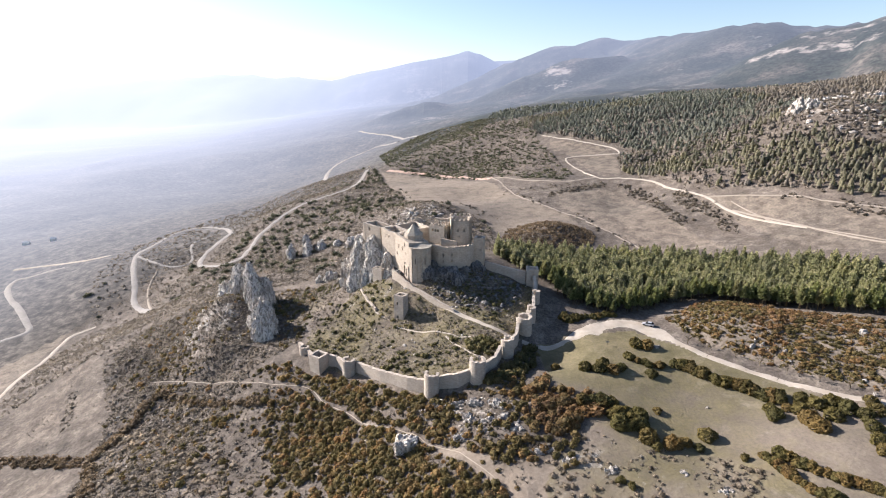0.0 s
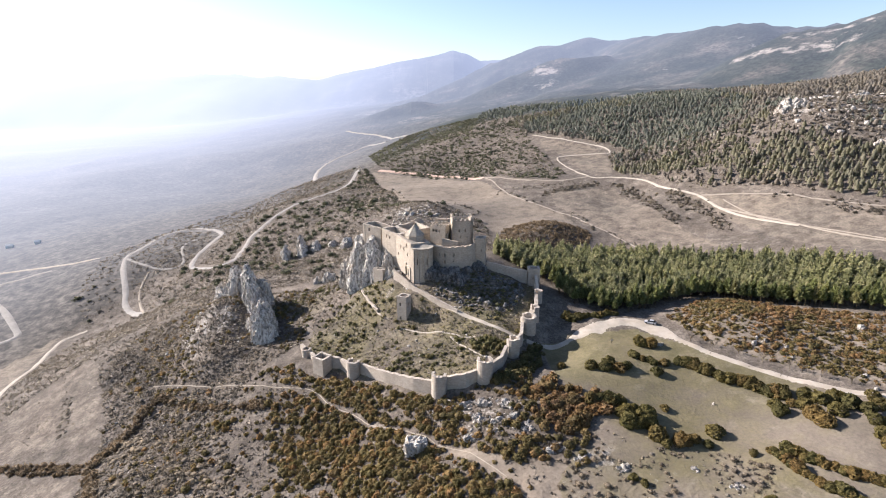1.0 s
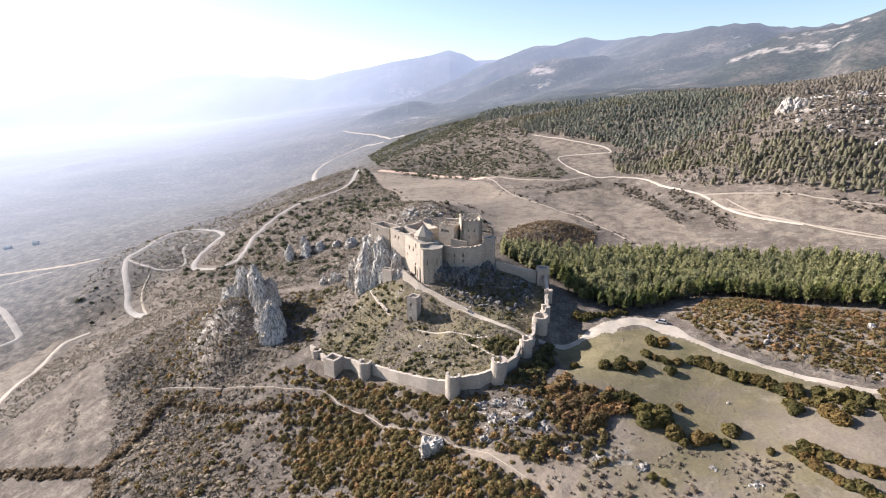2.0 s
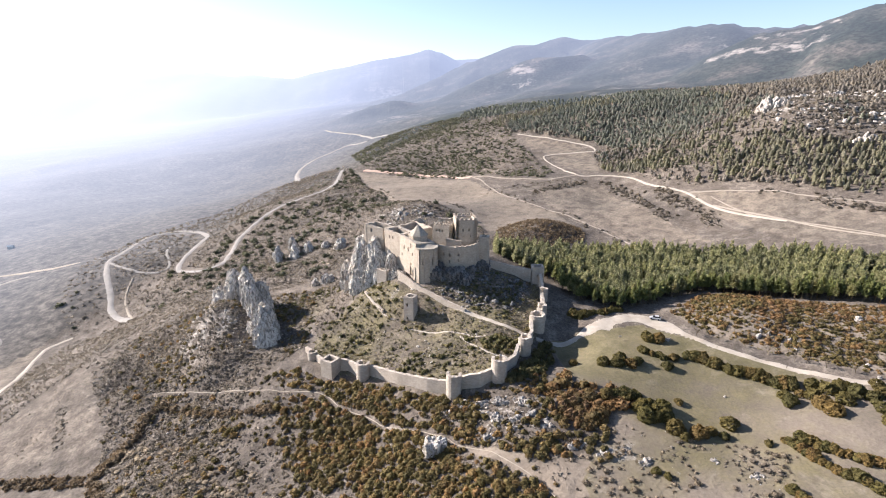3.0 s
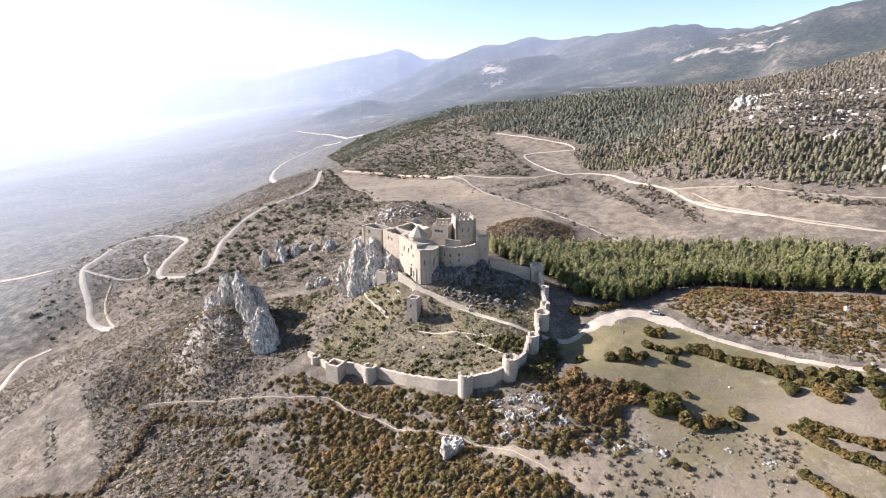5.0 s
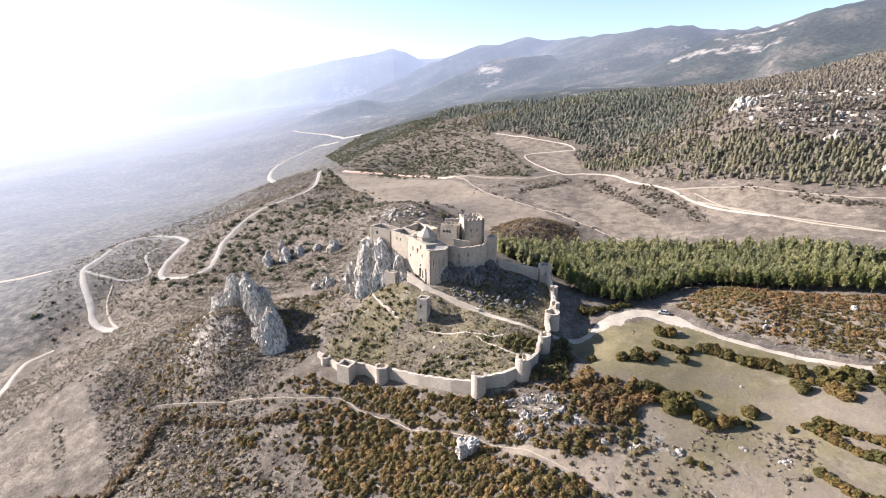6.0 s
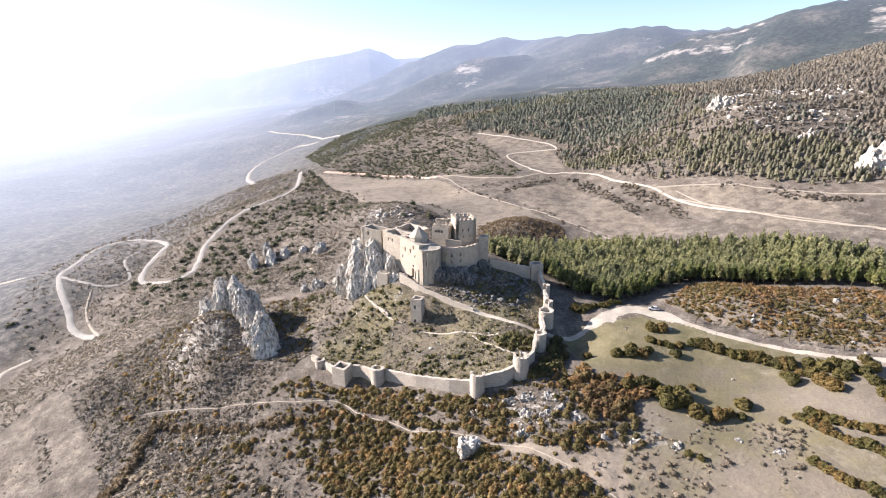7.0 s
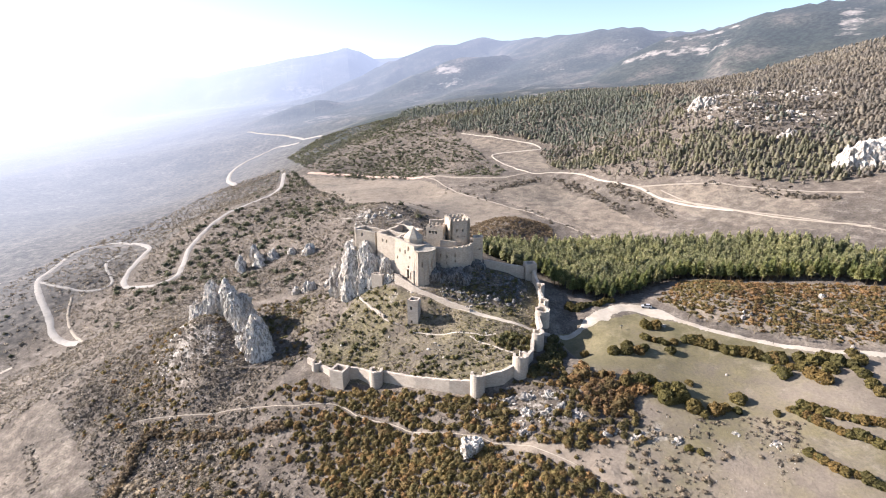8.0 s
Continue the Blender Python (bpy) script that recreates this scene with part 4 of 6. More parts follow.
# Approach: stepped parapet walls from the bell tower up to the church door.
ramp_wall = thing("ramp_wall", "low stone parapet beside the ramp to the church door", "wall")
for a, b_, za, zb, zl in (((-21.6, 211.6), (-15.4, 204.6), 20.4, 17.6, 9), ((-15.4, 204.6), (-11.0, 200.6), 17.4, 15.6, 8), ((-11.0, 200.6), (-3.2, 193.6), 15.6, 13.9, 7), ((-3.2, 193.6), (4.0, 187.4), 13.6, 12.2, 6)):
    bm = bmesh.new()
    run = straight(a, b_)
    masonry(bm, run, zl, 0, 0.7, top=lambda u, n=run[1], za=za, zb=zb: za + (zb - za) * u / n, rough=0.15)
    part("wall", bm, WALL_STONE, ramp_wall)
terrace = thing("terrace_wall", "ruined low terrace wall on the grassy slope", "wall")
for a, b_, za, zb in (((-36.2, 217.0), (-32.1, 208.0), 9.4, 7.8), ((-32.1, 208.0), (-27.9, 201.1), 7.8, 7.0), ((-27.9, 200.9), (-24.9, 196.7), 5.6, 5.3), ((-24.4, 198.4), (-19.6, 195.2), 6.2, 6.0), ((-24.9, 196.5), (-18.8, 192.3), 5.3, 4.9), ((-18.6, 192.0), (-15.2, 190.0), 5.2, 5.6)):
    bm = bmesh.new()
    run = straight(a, b_)
    masonry(bm, run, min(za, zb) - 5, 0, 0.7, top=lambda u, n=run[1], za=za, zb=zb: za + (zb - za) * u / n, rough=0.3)
    part("wall", bm, WALL_STONE, terrace)


# ---- crags ----
def crag(name, cx, cy, z0, z1, rx, ry, turn, seed, lean=(0, 0), label="", mat=None, sharp=1.0, cuts=5, group=""):
    """A rugged rock: a blunt tall lump broken into fins, blocks and cracks, leaning by lean at its top."""
    bm = bmesh.new()
    bmesh.ops.create_icosphere(bm, subdivisions=cuts, radius=1.0)
    c, s = math.cos(radians(turn)), math.sin(radians(turn))
    half = (z1 - z0) / 2
    off = Vector((seed * 13.7, seed * 5.1, seed * 9.3))
    for v in bm.verts:
        p, up = v.co.copy(), v.co.z
        flat = max(math.hypot(p.x, p.y), 1e-4)
        girth = max(0.0, 1 - abs(up) ** ((4.5 if sharp <= 1 else 1.5) if up > 0 else 8)) ** 0.5 / flat
        x, y = p.x * rx * girth, p.y * ry * girth
        fin = noise.ridged_multi_fractal(Vector((x * 0.22, y * 0.22, up * half * 0.06)) + off, 0.9, 2.1, 4, 1.0, 2.0) - 1.0
        near = noise.voronoi(Vector((x * 0.30, y * 0.30, up * half * 0.20)) + off)[0]
        block = near[1] - near[0] - 0.35
        chip = noise.fractal(Vector((x * 0.9, y * 0.9, up * half * 0.7)) + off, 0.7, 2.0, 4)
        k = 1 + 0.20 * sharp * fin + 0.30 * block + 0.20 * chip
        jag = noise.fractal(Vector((x * 0.30, y * 0.30, 3)) + off, 0.8, 2.0, 3)
        z = (z0 + z1) / 2 + up * half * (1 + 0.10 * sharp * jag) + 0.9 * block * (up > -0.5) + 0.8 * chip
        f = (up + 1) / 2
        v.co = (cx + c * x * k - s * y * k + lean[0] * f, cy + s * x * k + c * y * k + lean[1] * f, z)
    me = bpy.data.meshes.new(name)
    bm.to_mesh(me)
    bm.free()
    me.materials.append(mat or LIMESTONE)
    return tagged(new(name, me), label, "rock", group)


def blade(name, line, z0, seed, label, mat=None, group="", rough=1.0, n=54, m_=34):
    """A rock fin or pillar along a ridge of (x, y, crest, half width), fluted down its flanks and cracked across, on a foot at z0."""
    pts = np.array(line, float)
    gap = np.concatenate([[0], np.cumsum(np.hypot(*np.diff(pts[:, :2], axis=0).T))])
    verts, faces = [], []
    off = Vector((seed * 7.3, seed * 3.9, seed * 11.1))
    for i in range(n + 1):
        s = i / n
        end = min(1.0, math.sqrt(max(0.0, math.sin(math.pi * s)) * 2.2))
        x, y, top, half = [float(np.interp(s * gap[-1], gap, pts[:, k])) for k in range(4)]
        ahead = [float(np.interp(min(1, s + 0.02) * gap[-1], gap, pts[:, k]) - np.interp(max(0, s - 0.02) * gap[-1], gap, pts[:, k])) for k in range(2)]
        ln = math.hypot(*ahead) or 1.0
        nx, ny = -ahead[1] / ln, ahead[0] / ln
        jag = noise.fractal(Vector((x * 0.35, y * 0.35, 5)) + off, 0.8, 2.0, 3)
        top = z0 + (top - z0) * (0.62 + 0.38 * end) + 1.5 * rough * jag
        for j in range(m_ + 1):
            a = math.pi * j / m_
            side = math.copysign(abs(math.cos(a)) ** 0.9, math.cos(a)) * 1.2 * half * (0.4 + 0.6 * end)
            up = math.sin(a) ** 0.62
            z = z0 + (top - z0) * up
            px, py = x + nx * side, y + ny * side
            flute = noise.ridged_multi_fractal(Vector((px * 0.36, py * 0.36, z * 0.03)) + off, 0.9, 2.1, 4, 1.0, 2.0) - 1.1
            near = noise.voronoi(Vector((px * 0.32, py * 0.32, z * 0.16)) + off)[0]
            block = near[1] - near[0] - 0.3
            small = noise.voronoi(Vector((px * 0.75, py * 0.75, z * 0.42)) + off)[0]
            chip = noise.fractal(Vector((px * 0.9, py * 0.9, z * 0.7)) + off, 0.7, 2.0, 4)
            k = rough * (1.5 * flute + 1.9 * block + 1.0 * (small[1] - small[0] - 0.3) + 0.8 * chip)
            verts.append((px + nx * math.cos(a) * k + 0.3 * chip, py + ny * math.cos(a) * k, z + 0.8 * k * up))
    w = m_ + 1
    for i in range(n):
        for j in range(m_):
            faces.append((i * w + j, i * w + j + 1, (i + 1) * w + j + 1, (i + 1) * w + j))
    faces += [tuple(range(m_, -1, -1)), tuple(n * w + j for j in range(w))]
    me = bpy.data.meshes.new(name)
    me.from_pydata(verts, [], faces)
    me.materials.append(mat or LIMESTONE)
    return tagged(new(name, me), label, "rock", group)


CLIFF = "pale limestone cliff pillar under the castle"
for i, (z0, line) in enumerate((
        (2, [(-36.0, 239.0, 27.0, 3.2), (-37.3, 234.0, 30.0, 4.2), (-38.2, 228.5, 26.0, 4.6), (-38.4, 224.0, 17.0, 4.0), (-37.7, 219.5, 8.0, 2.6)]),
        (5, [(-29.0, 234.0, 30.5, 4.0), (-31.2, 227.5, 31.0, 4.2), (-30.6, 223.4, 26.0, 4.6), (-30.2, 219.8, 18.0, 3.6), (-31.0, 216.0, 10.0, 2.6)]),
        (7, [(-24.5, 224.0, 27.0, 3.0), (-24.0, 219.0, 25.0, 3.0), (-23.0, 215.5, 19.0, 2.6), (-22.4, 211.5, 12.0, 2.0)]),
        (4, [(-35.0, 225.0, 21.0, 2.2), (-34.6, 221.5, 17.0, 2.2), (-34.2, 217.0, 9.0, 1.6)]),
        (6, [(-20.4, 214.6, 21.0, 1.8), (-19.2, 211.0, 17.5, 2.2), (-18.6, 207.6, 12.0, 1.6)]),
        (4, [(-44.0, 240.0, 20.0, 2.6), (-44.6, 235.0, 17.0, 3.0), (-44.0, 229.5, 8.0, 2.0)]))):
    blade("crag", line, z0, 1 + i, CLIFF, group="cliff under the castle")
GREY = "rugged grey limestone crag with vertical cracks"
for i, (z0, line) in enumerate((
        (-12, [(-100.5, 250.0, 8.0, 2.6), (-99.4, 244.0, 13.0, 3.2), (-98.6, 239.0, 8.5, 4.0), (-98.4, 235.0, 0.0, 3.6), (-98.6, 230.0, -9.0, 2.2)]),
        (-14, [(-94.0, 247.0, 9.0, 2.6), (-92.4, 239.5, 13.6, 3.2), (-89.2, 233.0, 8.5, 3.6), (-86.6, 227.5, 3.0, 3.6), (-84.6, 221.0, -5.0, 2.8)]),
        (-18, [(-80.0, 221.5, 1.5, 3.0), (-78.8, 215.4, 6.0, 3.8), (-77.4, 210.5, 2.5, 5.0), (-76.2, 206.4, -6.0, 4.6), (-76.0, 203.0, -14.0, 3.0)]),
        (-18, [(-86.0, 222.0, -3.0, 2.4), (-85.0, 215.5, -5.0, 3.0), (-83.6, 210.0, -11.0, 2.4)]),
        (-10, [(-88.0, 246.0, 5.0, 2.6), (-86.0, 240.0, 6.0, 3.2), (-83.0, 234.0, 0.0, 2.8)]),
        (-12, [(-104.5, 246.0, 4.0, 3.0), (-105.0, 240.0, 3.5, 4.0), (-106.5, 233.0, -5.0, 3.4), (-108.0, 226.0, -12.0, 2.4)]))):
    blade("crag", line, z0, 20 + i, GREY, group="crags west of the castle")

rc = random.Random(12)
for i in range(20):
    a, q = radians(rc.uniform(228, 335)), rc.uniform(12.4, 17.5)
    x, y = 3.6 + q * math.cos(a), 219.5 + q * math.sin(a)
    g = float(ground_at(x, y))
    s = rc.uniform(1.2, 3.2)
    crag("crag", x, y, g - 2.0, g + s * rc.uniform(0.7, 1.3), s * 1.3, s, rc.uniform(0, 180), 60 + i, (0, 0), "rough bedrock below the castle wall, darkened for the castle's shadow", SHADE_DARK_ROCK, 1.3, 4, "bedrock under the castle wall")

# ---- plants: shapes ----
def shrub_shape(seed, tufts=46, tall=1.0, spiky=0.38):
    """A bush of radius 1: a crumpled dome with leafy tufts standing out of it, all in one piece."""
    r = np.random.RandomState(seed)
    verts, faces, rings = [], [], []
    for k, (n, h, w) in enumerate(((7, -0.1, 0.80), (7, 0.30, 0.92), (6, 0.62, 0.70))):
        ring = []
        for i in range(n):
            a = 2 * math.pi * (i + 0.5 * k) / n
            q = w * (0.62 + 0.5 * r.rand())
            ring.append(len(verts))
            verts.append((q * math.cos(a), q * math.sin(a), tall * (h + 0.16 * (r.rand() - 0.5))))
        rings.append(ring)
    tip = len(verts)
    verts.append((0.2 * r.randn() * 0.5, 0.1 * r.randn(), tall * 0.92))
    for lo, hi in zip(rings, rings[1:]):
        n, m_ = len(lo), len(hi)
        for i in range(n):
            faces.append((lo[i], lo[(i + 1) % n], hi[int((i + 0.5) * m_ / n) % m_]))
        for i in range(m_):
            faces.append((hi[(i + 1) % m_], hi[i], lo[int(round((i + 0.5) * n / m_)) % n]))
    for i in range(len(rings[-1])):
        faces.append((rings[-1][i], rings[-1][(i + 1) % len(rings[-1])], tip))
    core = len(verts)
    for _ in range(tufts):
        k = r.randint(0, core)
        c = np.array(verts[k])
        out = c / (np.linalg.norm(c) + 1e-6) + 0.55 * r.randn(3)
        out[2] = abs(out[2]) * 0.8 + 0.1
        out /= np.linalg.norm(out)
        side = np.cross(out, r.randn(3))
        side /= np.linalg.norm(side) + 1e-6
        size = spiky * (0.5 + 0.8 * r.rand())
        a, b_ = c + out * size + side * size * 0.5, c + out * size * 0.7 - side * size * 0.6
        verts += [tuple(a), tuple(b_)]
        faces.append((k, len(verts) - 2, len(verts) - 1))
    return np.array(verts, float), np.array(faces)


def pine_shape(seed, layers=8, boughs=7, bare=0.16, broad=0.22):
    """A young pine of height 1: whorls of drooping boughs round a stem, in one piece."""
    r = np.random.RandomState(seed)
    verts, faces = [], []
    for k in range(layers + 1):
        f = k / layers
        z = bare + (1 - bare) * f
        verts.append((0.012 * r.randn(), 0.012 * r.randn(), z))
        if k:
            faces.append((k - 1, k, k - 1))
    faces = []
    for k in range(layers):
        f = k / layers
        reach = broad * (1 - f) ** 0.7 * (0.85 + 0.3 * r.rand()) * (0.8 + 0.9 * f if f < 0.22 else 1.0)
        n = boughs if f < 0.7 else boughs - 3
        turn = r.rand() * 6.28
        for i in range(n):
            a = turn + 2 * math.pi * i / n + 0.3 * r.randn()
            q = reach * (0.7 + 0.5 * r.rand())
            z = verts[k][2] - 0.03 + 0.10 * r.rand()
            w = 0.55 * q
            for lift in (0.0, 0.07):
                b0 = len(verts)
                verts += [(q * math.cos(a) - w * math.sin(a), q * math.sin(a) + w * math.cos(a), z + lift + 0.03 * r.randn()),
                          (q * 1.15 * math.cos(a), q * 1.15 * math.sin(a), z + lift + 0.05 + 0.03 * r.randn()),
                          (q * math.cos(a) + w * math.sin(a), q * math.sin(a) - w * math.cos(a), z + lift + 0.03 * r.randn())]
                faces += [(k + 1, b0, b0 + 1), (k + 1, b0 + 1, b0 + 2)]
                if lift or layers < 5:
                    break
    b0 = len(verts)
    verts += [(0.03, 0, 0.93), (-0.02, 0.03, 0.93), (0, -0.03, 1.03)]
    faces += [(layers, b0, b0 + 2), (layers, b0 + 2, b0 + 1)]
    return np.array(verts, float), np.array(faces)


def low_shape(seed, tufts=9):
    """A low thorny tuft of radius 1, cheap enough to cover a slope."""
    r = np.random.RandomState(seed)
    n = 6
    verts = [((0.6 + 0.6 * r.rand()) * math.cos(6.283 * i / n), (0.6 + 0.6 * r.rand()) * math.sin(6.283 * i / n), -0.1 + 0.25 * r.rand()) for i in range(n)]
    verts.append((0.25 * r.randn(), 0.25 * r.randn(), 0.75))
    faces = [(i, (i + 1) % n, n) for i in range(n)]
    for _ in range(tufts):
        k = r.randint(0, n + 1)
        c = np.array(verts[k])
        a, h, s = r.rand() * 6.283, 0.3 + 0.5 * r.rand(), 0.22 + 0.2 * r.rand()
        d = np.array((math.cos(a), math.sin(a), 0))
        verts += [tuple(c + d * s + (0, 0, h)), tuple(c - d * s + (0, 0, h * 0.8))]
        faces.append((k, len(verts) - 2, len(verts) - 1))
    return np.array(verts, float), np.array(faces)


def round_shape(seed, tufts=230, size=0.17):
    """A full round bush of radius 1: a lumpy dome covered with small tufts, in one piece."""
    r = np.random.RandomState(seed)
    rows = ((9, -0.12, 0.86), (10, 0.22, 1.0), (10, 0.52, 0.93), (8, 0.78, 0.68), (5, 0.95, 0.34))
    lobes = [(r.rand() * 6.283, 0.10 + 0.16 * r.rand(), 1 + r.randint(3)) for _ in range(3)]
    verts, faces, rings = [], [], []
    for k, (n, h, w) in enumerate(rows):
        ring = []
        for i in range(n):
            a = 6.283 * (i + 0.5 * k) / n
            q = w * (0.95 + sum(s * math.cos(m_ * (a - p)) for p, s, m_ in lobes) * 0.6 + 0.12 * r.randn())
            ring.append(len(verts))
            verts.append((q * math.cos(a), q * math.sin(a), h * (1 + 0.08 * r.randn())))
        rings.append(ring)
    tip = len(verts)
    verts.append((0.0, 0.0, 1.0))
    for lo, hi in zip(rings, rings[1:]):
        n, m_ = len(lo), len(hi)
        for i in range(n):
            faces.append((lo[i], lo[(i + 1) % n], hi[int((i + 0.5) * m_ / n) % m_]))
        for i in range(m_):
            faces.append((hi[(i + 1) % m_], hi[i], lo[int(round((i + 0.5) * n / m_)) % n]))
    for i in range(len(rings[-1])):
        faces.append((rings[-1][i], rings[-1][(i + 1) % len(rings[-1])], tip))
    core = list(faces)
    for _ in range(tufts):
        f = core[r.randint(len(core))]
        k = f[r.randint(3)]
        w = r.dirichlet((1, 1, 1))
        c = sum(w[j] * np.array(verts[f[j]]) for j in range(3))
        out = c + (0, 0, 0.15) + 0.3 * r.randn(3)
        out /= np.linalg.norm(out)
        side = np.cross(out, r.randn(3))
        side /= np.linalg.norm(side) + 1e-6
        s = size * (0.6 + 0.8 * r.rand())
        verts += [tuple(c + out * s + side * s * 0.7), tuple(c + out * s * 0.8 - side * s * 0.7)]
        faces.append((k, len(verts) - 2, len(verts) - 1))
    return np.array(verts, float), np.array(faces)


def spire_shape(seed, tiers=3, sides=5, broad=0.19):
    """A slim conifer of height 1 for the distant slopes: stepped ragged skirts, in one piece."""
    r = np.random.RandomState(seed)
    verts, faces, rings = [], [], []
    for k in range(tiers):
        f = k / tiers
        for reach, z in ((broad * (1 - 0.72 * f), 0.14 + 0.80 * f), (broad * 0.62 * (1 - 0.78 * f), 0.14 + 0.80 * (f + 0.62 / tiers))):
            turn = 0.63 * k
            rings.append([len(verts) + i for i in range(sides)])
            verts += [(reach * (0.65 + 0.7 * r.rand()) * math.cos(turn + 6.283 * i / sides), reach * (0.65 + 0.7 * r.rand()) * math.sin(turn + 6.283 * i / sides), z + 0.05 * r.randn()) for i in range(sides)]
    verts.append((0, 0, 1.02))
    for lo, hi in zip(rings, rings[1:]):
        for i in range(sides):
            j = (i + 1) % sides
            faces += [(lo[i], lo[j], hi[i]), (hi[i], lo[j], hi[j])]
    for i in range(sides):
        faces.append((rings[-1][i], rings[-1][(i + 1) % sides], len(verts) - 1))
    return np.array(verts, float), np.array(faces)


def mass(name, shapes, spots, mat, label, category, sink=0.05):
    """Many plants in one mesh. spots: rows of x, y, width, height, turn; each takes one of the shapes."""
    spots = np.asarray(spots, float)
    z = ground_at(spots[:, 0], spots[:, 1])
    allv, allf, count = [], [], 0
    pick = np.arange(len(spots)) * 7919 % len(shapes)
    for k, (v, f) in enumerate(shapes):
        s = spots[pick == k]
        if not len(s):
            continue
        zz = z[pick == k]
        c, sn = np.cos(s[:, 4])[:, None], np.sin(s[:, 4])[:, None]
        x = (v[None, :, 0] * c - v[None, :, 1] * sn) * s[:, 2][:, None] + s[:, 0][:, None]
        y = (v[None, :, 0] * sn + v[None, :, 1] * c) * s[:, 2][:, None] + s[:, 1][:, None]
        zv = v[None, :, 2] * s[:, 3][:, None] + zz[:, None] - sink
        allv.append(np.stack([x, y, zv], -1).reshape(-1, 3))
        allf.append((f[None] + (np.arange(len(s)) * len(v))[:, None, None]).reshape(-1, 3) + count)
        count += len(s) * len(v)
    verts, tris = np.concatenate(allv), np.concatenate(allf)
    me = bpy.data.meshes.new(name)
    me.vertices.add(len(verts))
    me.vertices.foreach_set("co", verts.ravel())
    me.loops.add(len(tris) * 3)
    me.loops.foreach_set("vertex_index", tris.ravel().astype(np.int32))
    me.polygons.add(len(tris))
    me.polygons.foreach_set("loop_start", np.arange(0, len(tris) * 3, 3, dtype=np.int32))
    me.update(calc_edges=True)
    me.materials.append(mat)
    return tagged(new(name, me), label, category, kind="stuff")


def strew(ring, spacing, chance, seed, wide=(0.6, 1.4), tall=(0.8, 1.1), keep_off=(), clear=1.6):
    """Spots inside a ring on a shaken lattice; chance(x, y) thins them out; keep_off are lines to stay clear of."""
    r = np.random.RandomState(seed)
    xs, ys = [p[0] for p in ring], [p[1] for p in ring]
    x, y = np.meshgrid(np.arange(min(xs), max(xs), spacing), np.arange(min(ys), max(ys), spacing))
    x, y = x.ravel() + spacing * (r.rand(x.size) - 0.5) * 1.4, y.ravel() + spacing * (r.rand(x.size) - 0.5) * 1.4
    ok = inside(x, y, ring) & (r.rand(x.size) < chance(x, y))
    for line in keep_off:
        ok &= along(x, y, line)[0] > clear
    x, y = x[ok], y[ok]
    n = len(x)
    w = wide[0] + (wide[1] - wide[0]) * r.rand(n) ** 2
    return np.stack([x, y, w, w * (tall[0] + (tall[1] - tall[0]) * r.rand(n)), r.rand(n) * 6.28], -1)


SHRUBS = [shrub_shape(s) for s in range(8)]
LIGHT_SHRUBS = [shrub_shape(40 + s, 16, 0.8, 0.5) for s in range(6)]
PINES = [pine_shape(s, 8, 6) for s in range(8)]
FAR_PINES = [spire_shape(60 + s, 3, 5, 0.27) for s in range(7)]
TUFTS = [low_shape(s) for s in range(8)]
MIXED = TUFTS[:6] + LIGHT_SHRUBS[:2]
ROUND = [round_shape(300 + s, 34, 0.28) for s in range(6)]

TRAIL = [(-127, 196), (-125, 199), (-115, 197.4), (-97.3, 190.7), (-80.8, 184.4), (-64.5, 176.1), (-49.1, 170.2), (-40.9, 160.6), (-31.8, 153.4), (-24.1, 145.8), (-14.6, 140), (-7.3, 134.3), (-3.9, 130.6), (2.6, 126.5), (8.5, 119.8), (12.7, 115.1), (16.9, 108), (22, 98)]
DRIVE = [(28, 171), (36, 170), (43, 172), (55, 177), (66, 180), (74, 178), (79, 166), (86, 156), (92, 150), (98, 144), (103, 139), (111, 132), (121, 126), (140, 112)]
CLIMB = [(27, 171), (18, 176), (10, 183), (3, 189), (-3, 195), (-9, 200), (-13, 203)]
WALL_LINE = [(-57, 193), (-50, 181), (-42, 180), (-34, 172), (-22, 163), (-4, 150), (11, 150), (22, 162), (30, 176), (36, 195), (38, 207), (18, 214)]
LANES = [[(-142, 345), (-143, 401), (-136, 429), (-122, 460), (-98, 495), (-87, 531), (-87, 607)], [(44, 480), (69, 441), (97, 421), (122, 420), (137, 408), (152, 389), (159, 356), (167, 332), (170, 304)],
         [(44, 480), (52, 422), (59, 393), (78, 357), (92, 328), (110, 279)], [(122, 420), (115, 460), (113, 493), (143, 494), (160, 489), (158, 505), (124, 550), (106, 581)],
         [(168, 332), (200, 300), (226, 265)], [(-153, 343), (-180, 374), (-178, 421), (-192, 453), (-235, 476), (-240, 397), (-205, 327), (-182, 303)]]

# ---- scrub in front of the outer wall ----
FRONT = [(-84, 190), (-60, 186), (-51, 177), (-36, 170.6), (-22, 161.6), (-5, 148.6), (12, 148.4), (24, 158), (27, 150), (22, 140), (18, 130), (26, 123), (24, 110), (20, 92), (-64, 92), (-84, 120), (-84, 160)]
spots = strew(FRONT, 1.2, lambda x, y: np.clip(0.78 + 1.1 * waves(x, y, 18, 3, 51) - 0.5 * np.exp(-((x - 10) ** 2 + (y - 137) ** 2) / 80), 0.05, 0.92) * (1 - 0.94 * inside(x, y, WORN)) * (0.10 + 0.90 * smooth((x + 72 + 0.45 * (168 - y) * (y < 168) * -1 + 8 * waves(x, y, 20, 2, 50)) / 16)), 1, (0.5, 1.45), (0.85, 1.25), [TRAIL, WALL_LINE], 1.0)
mass("box_scrub", ROUND, spots, BOX_LEAF, "dense olive and rust box scrub on the stony slope", "scrub")
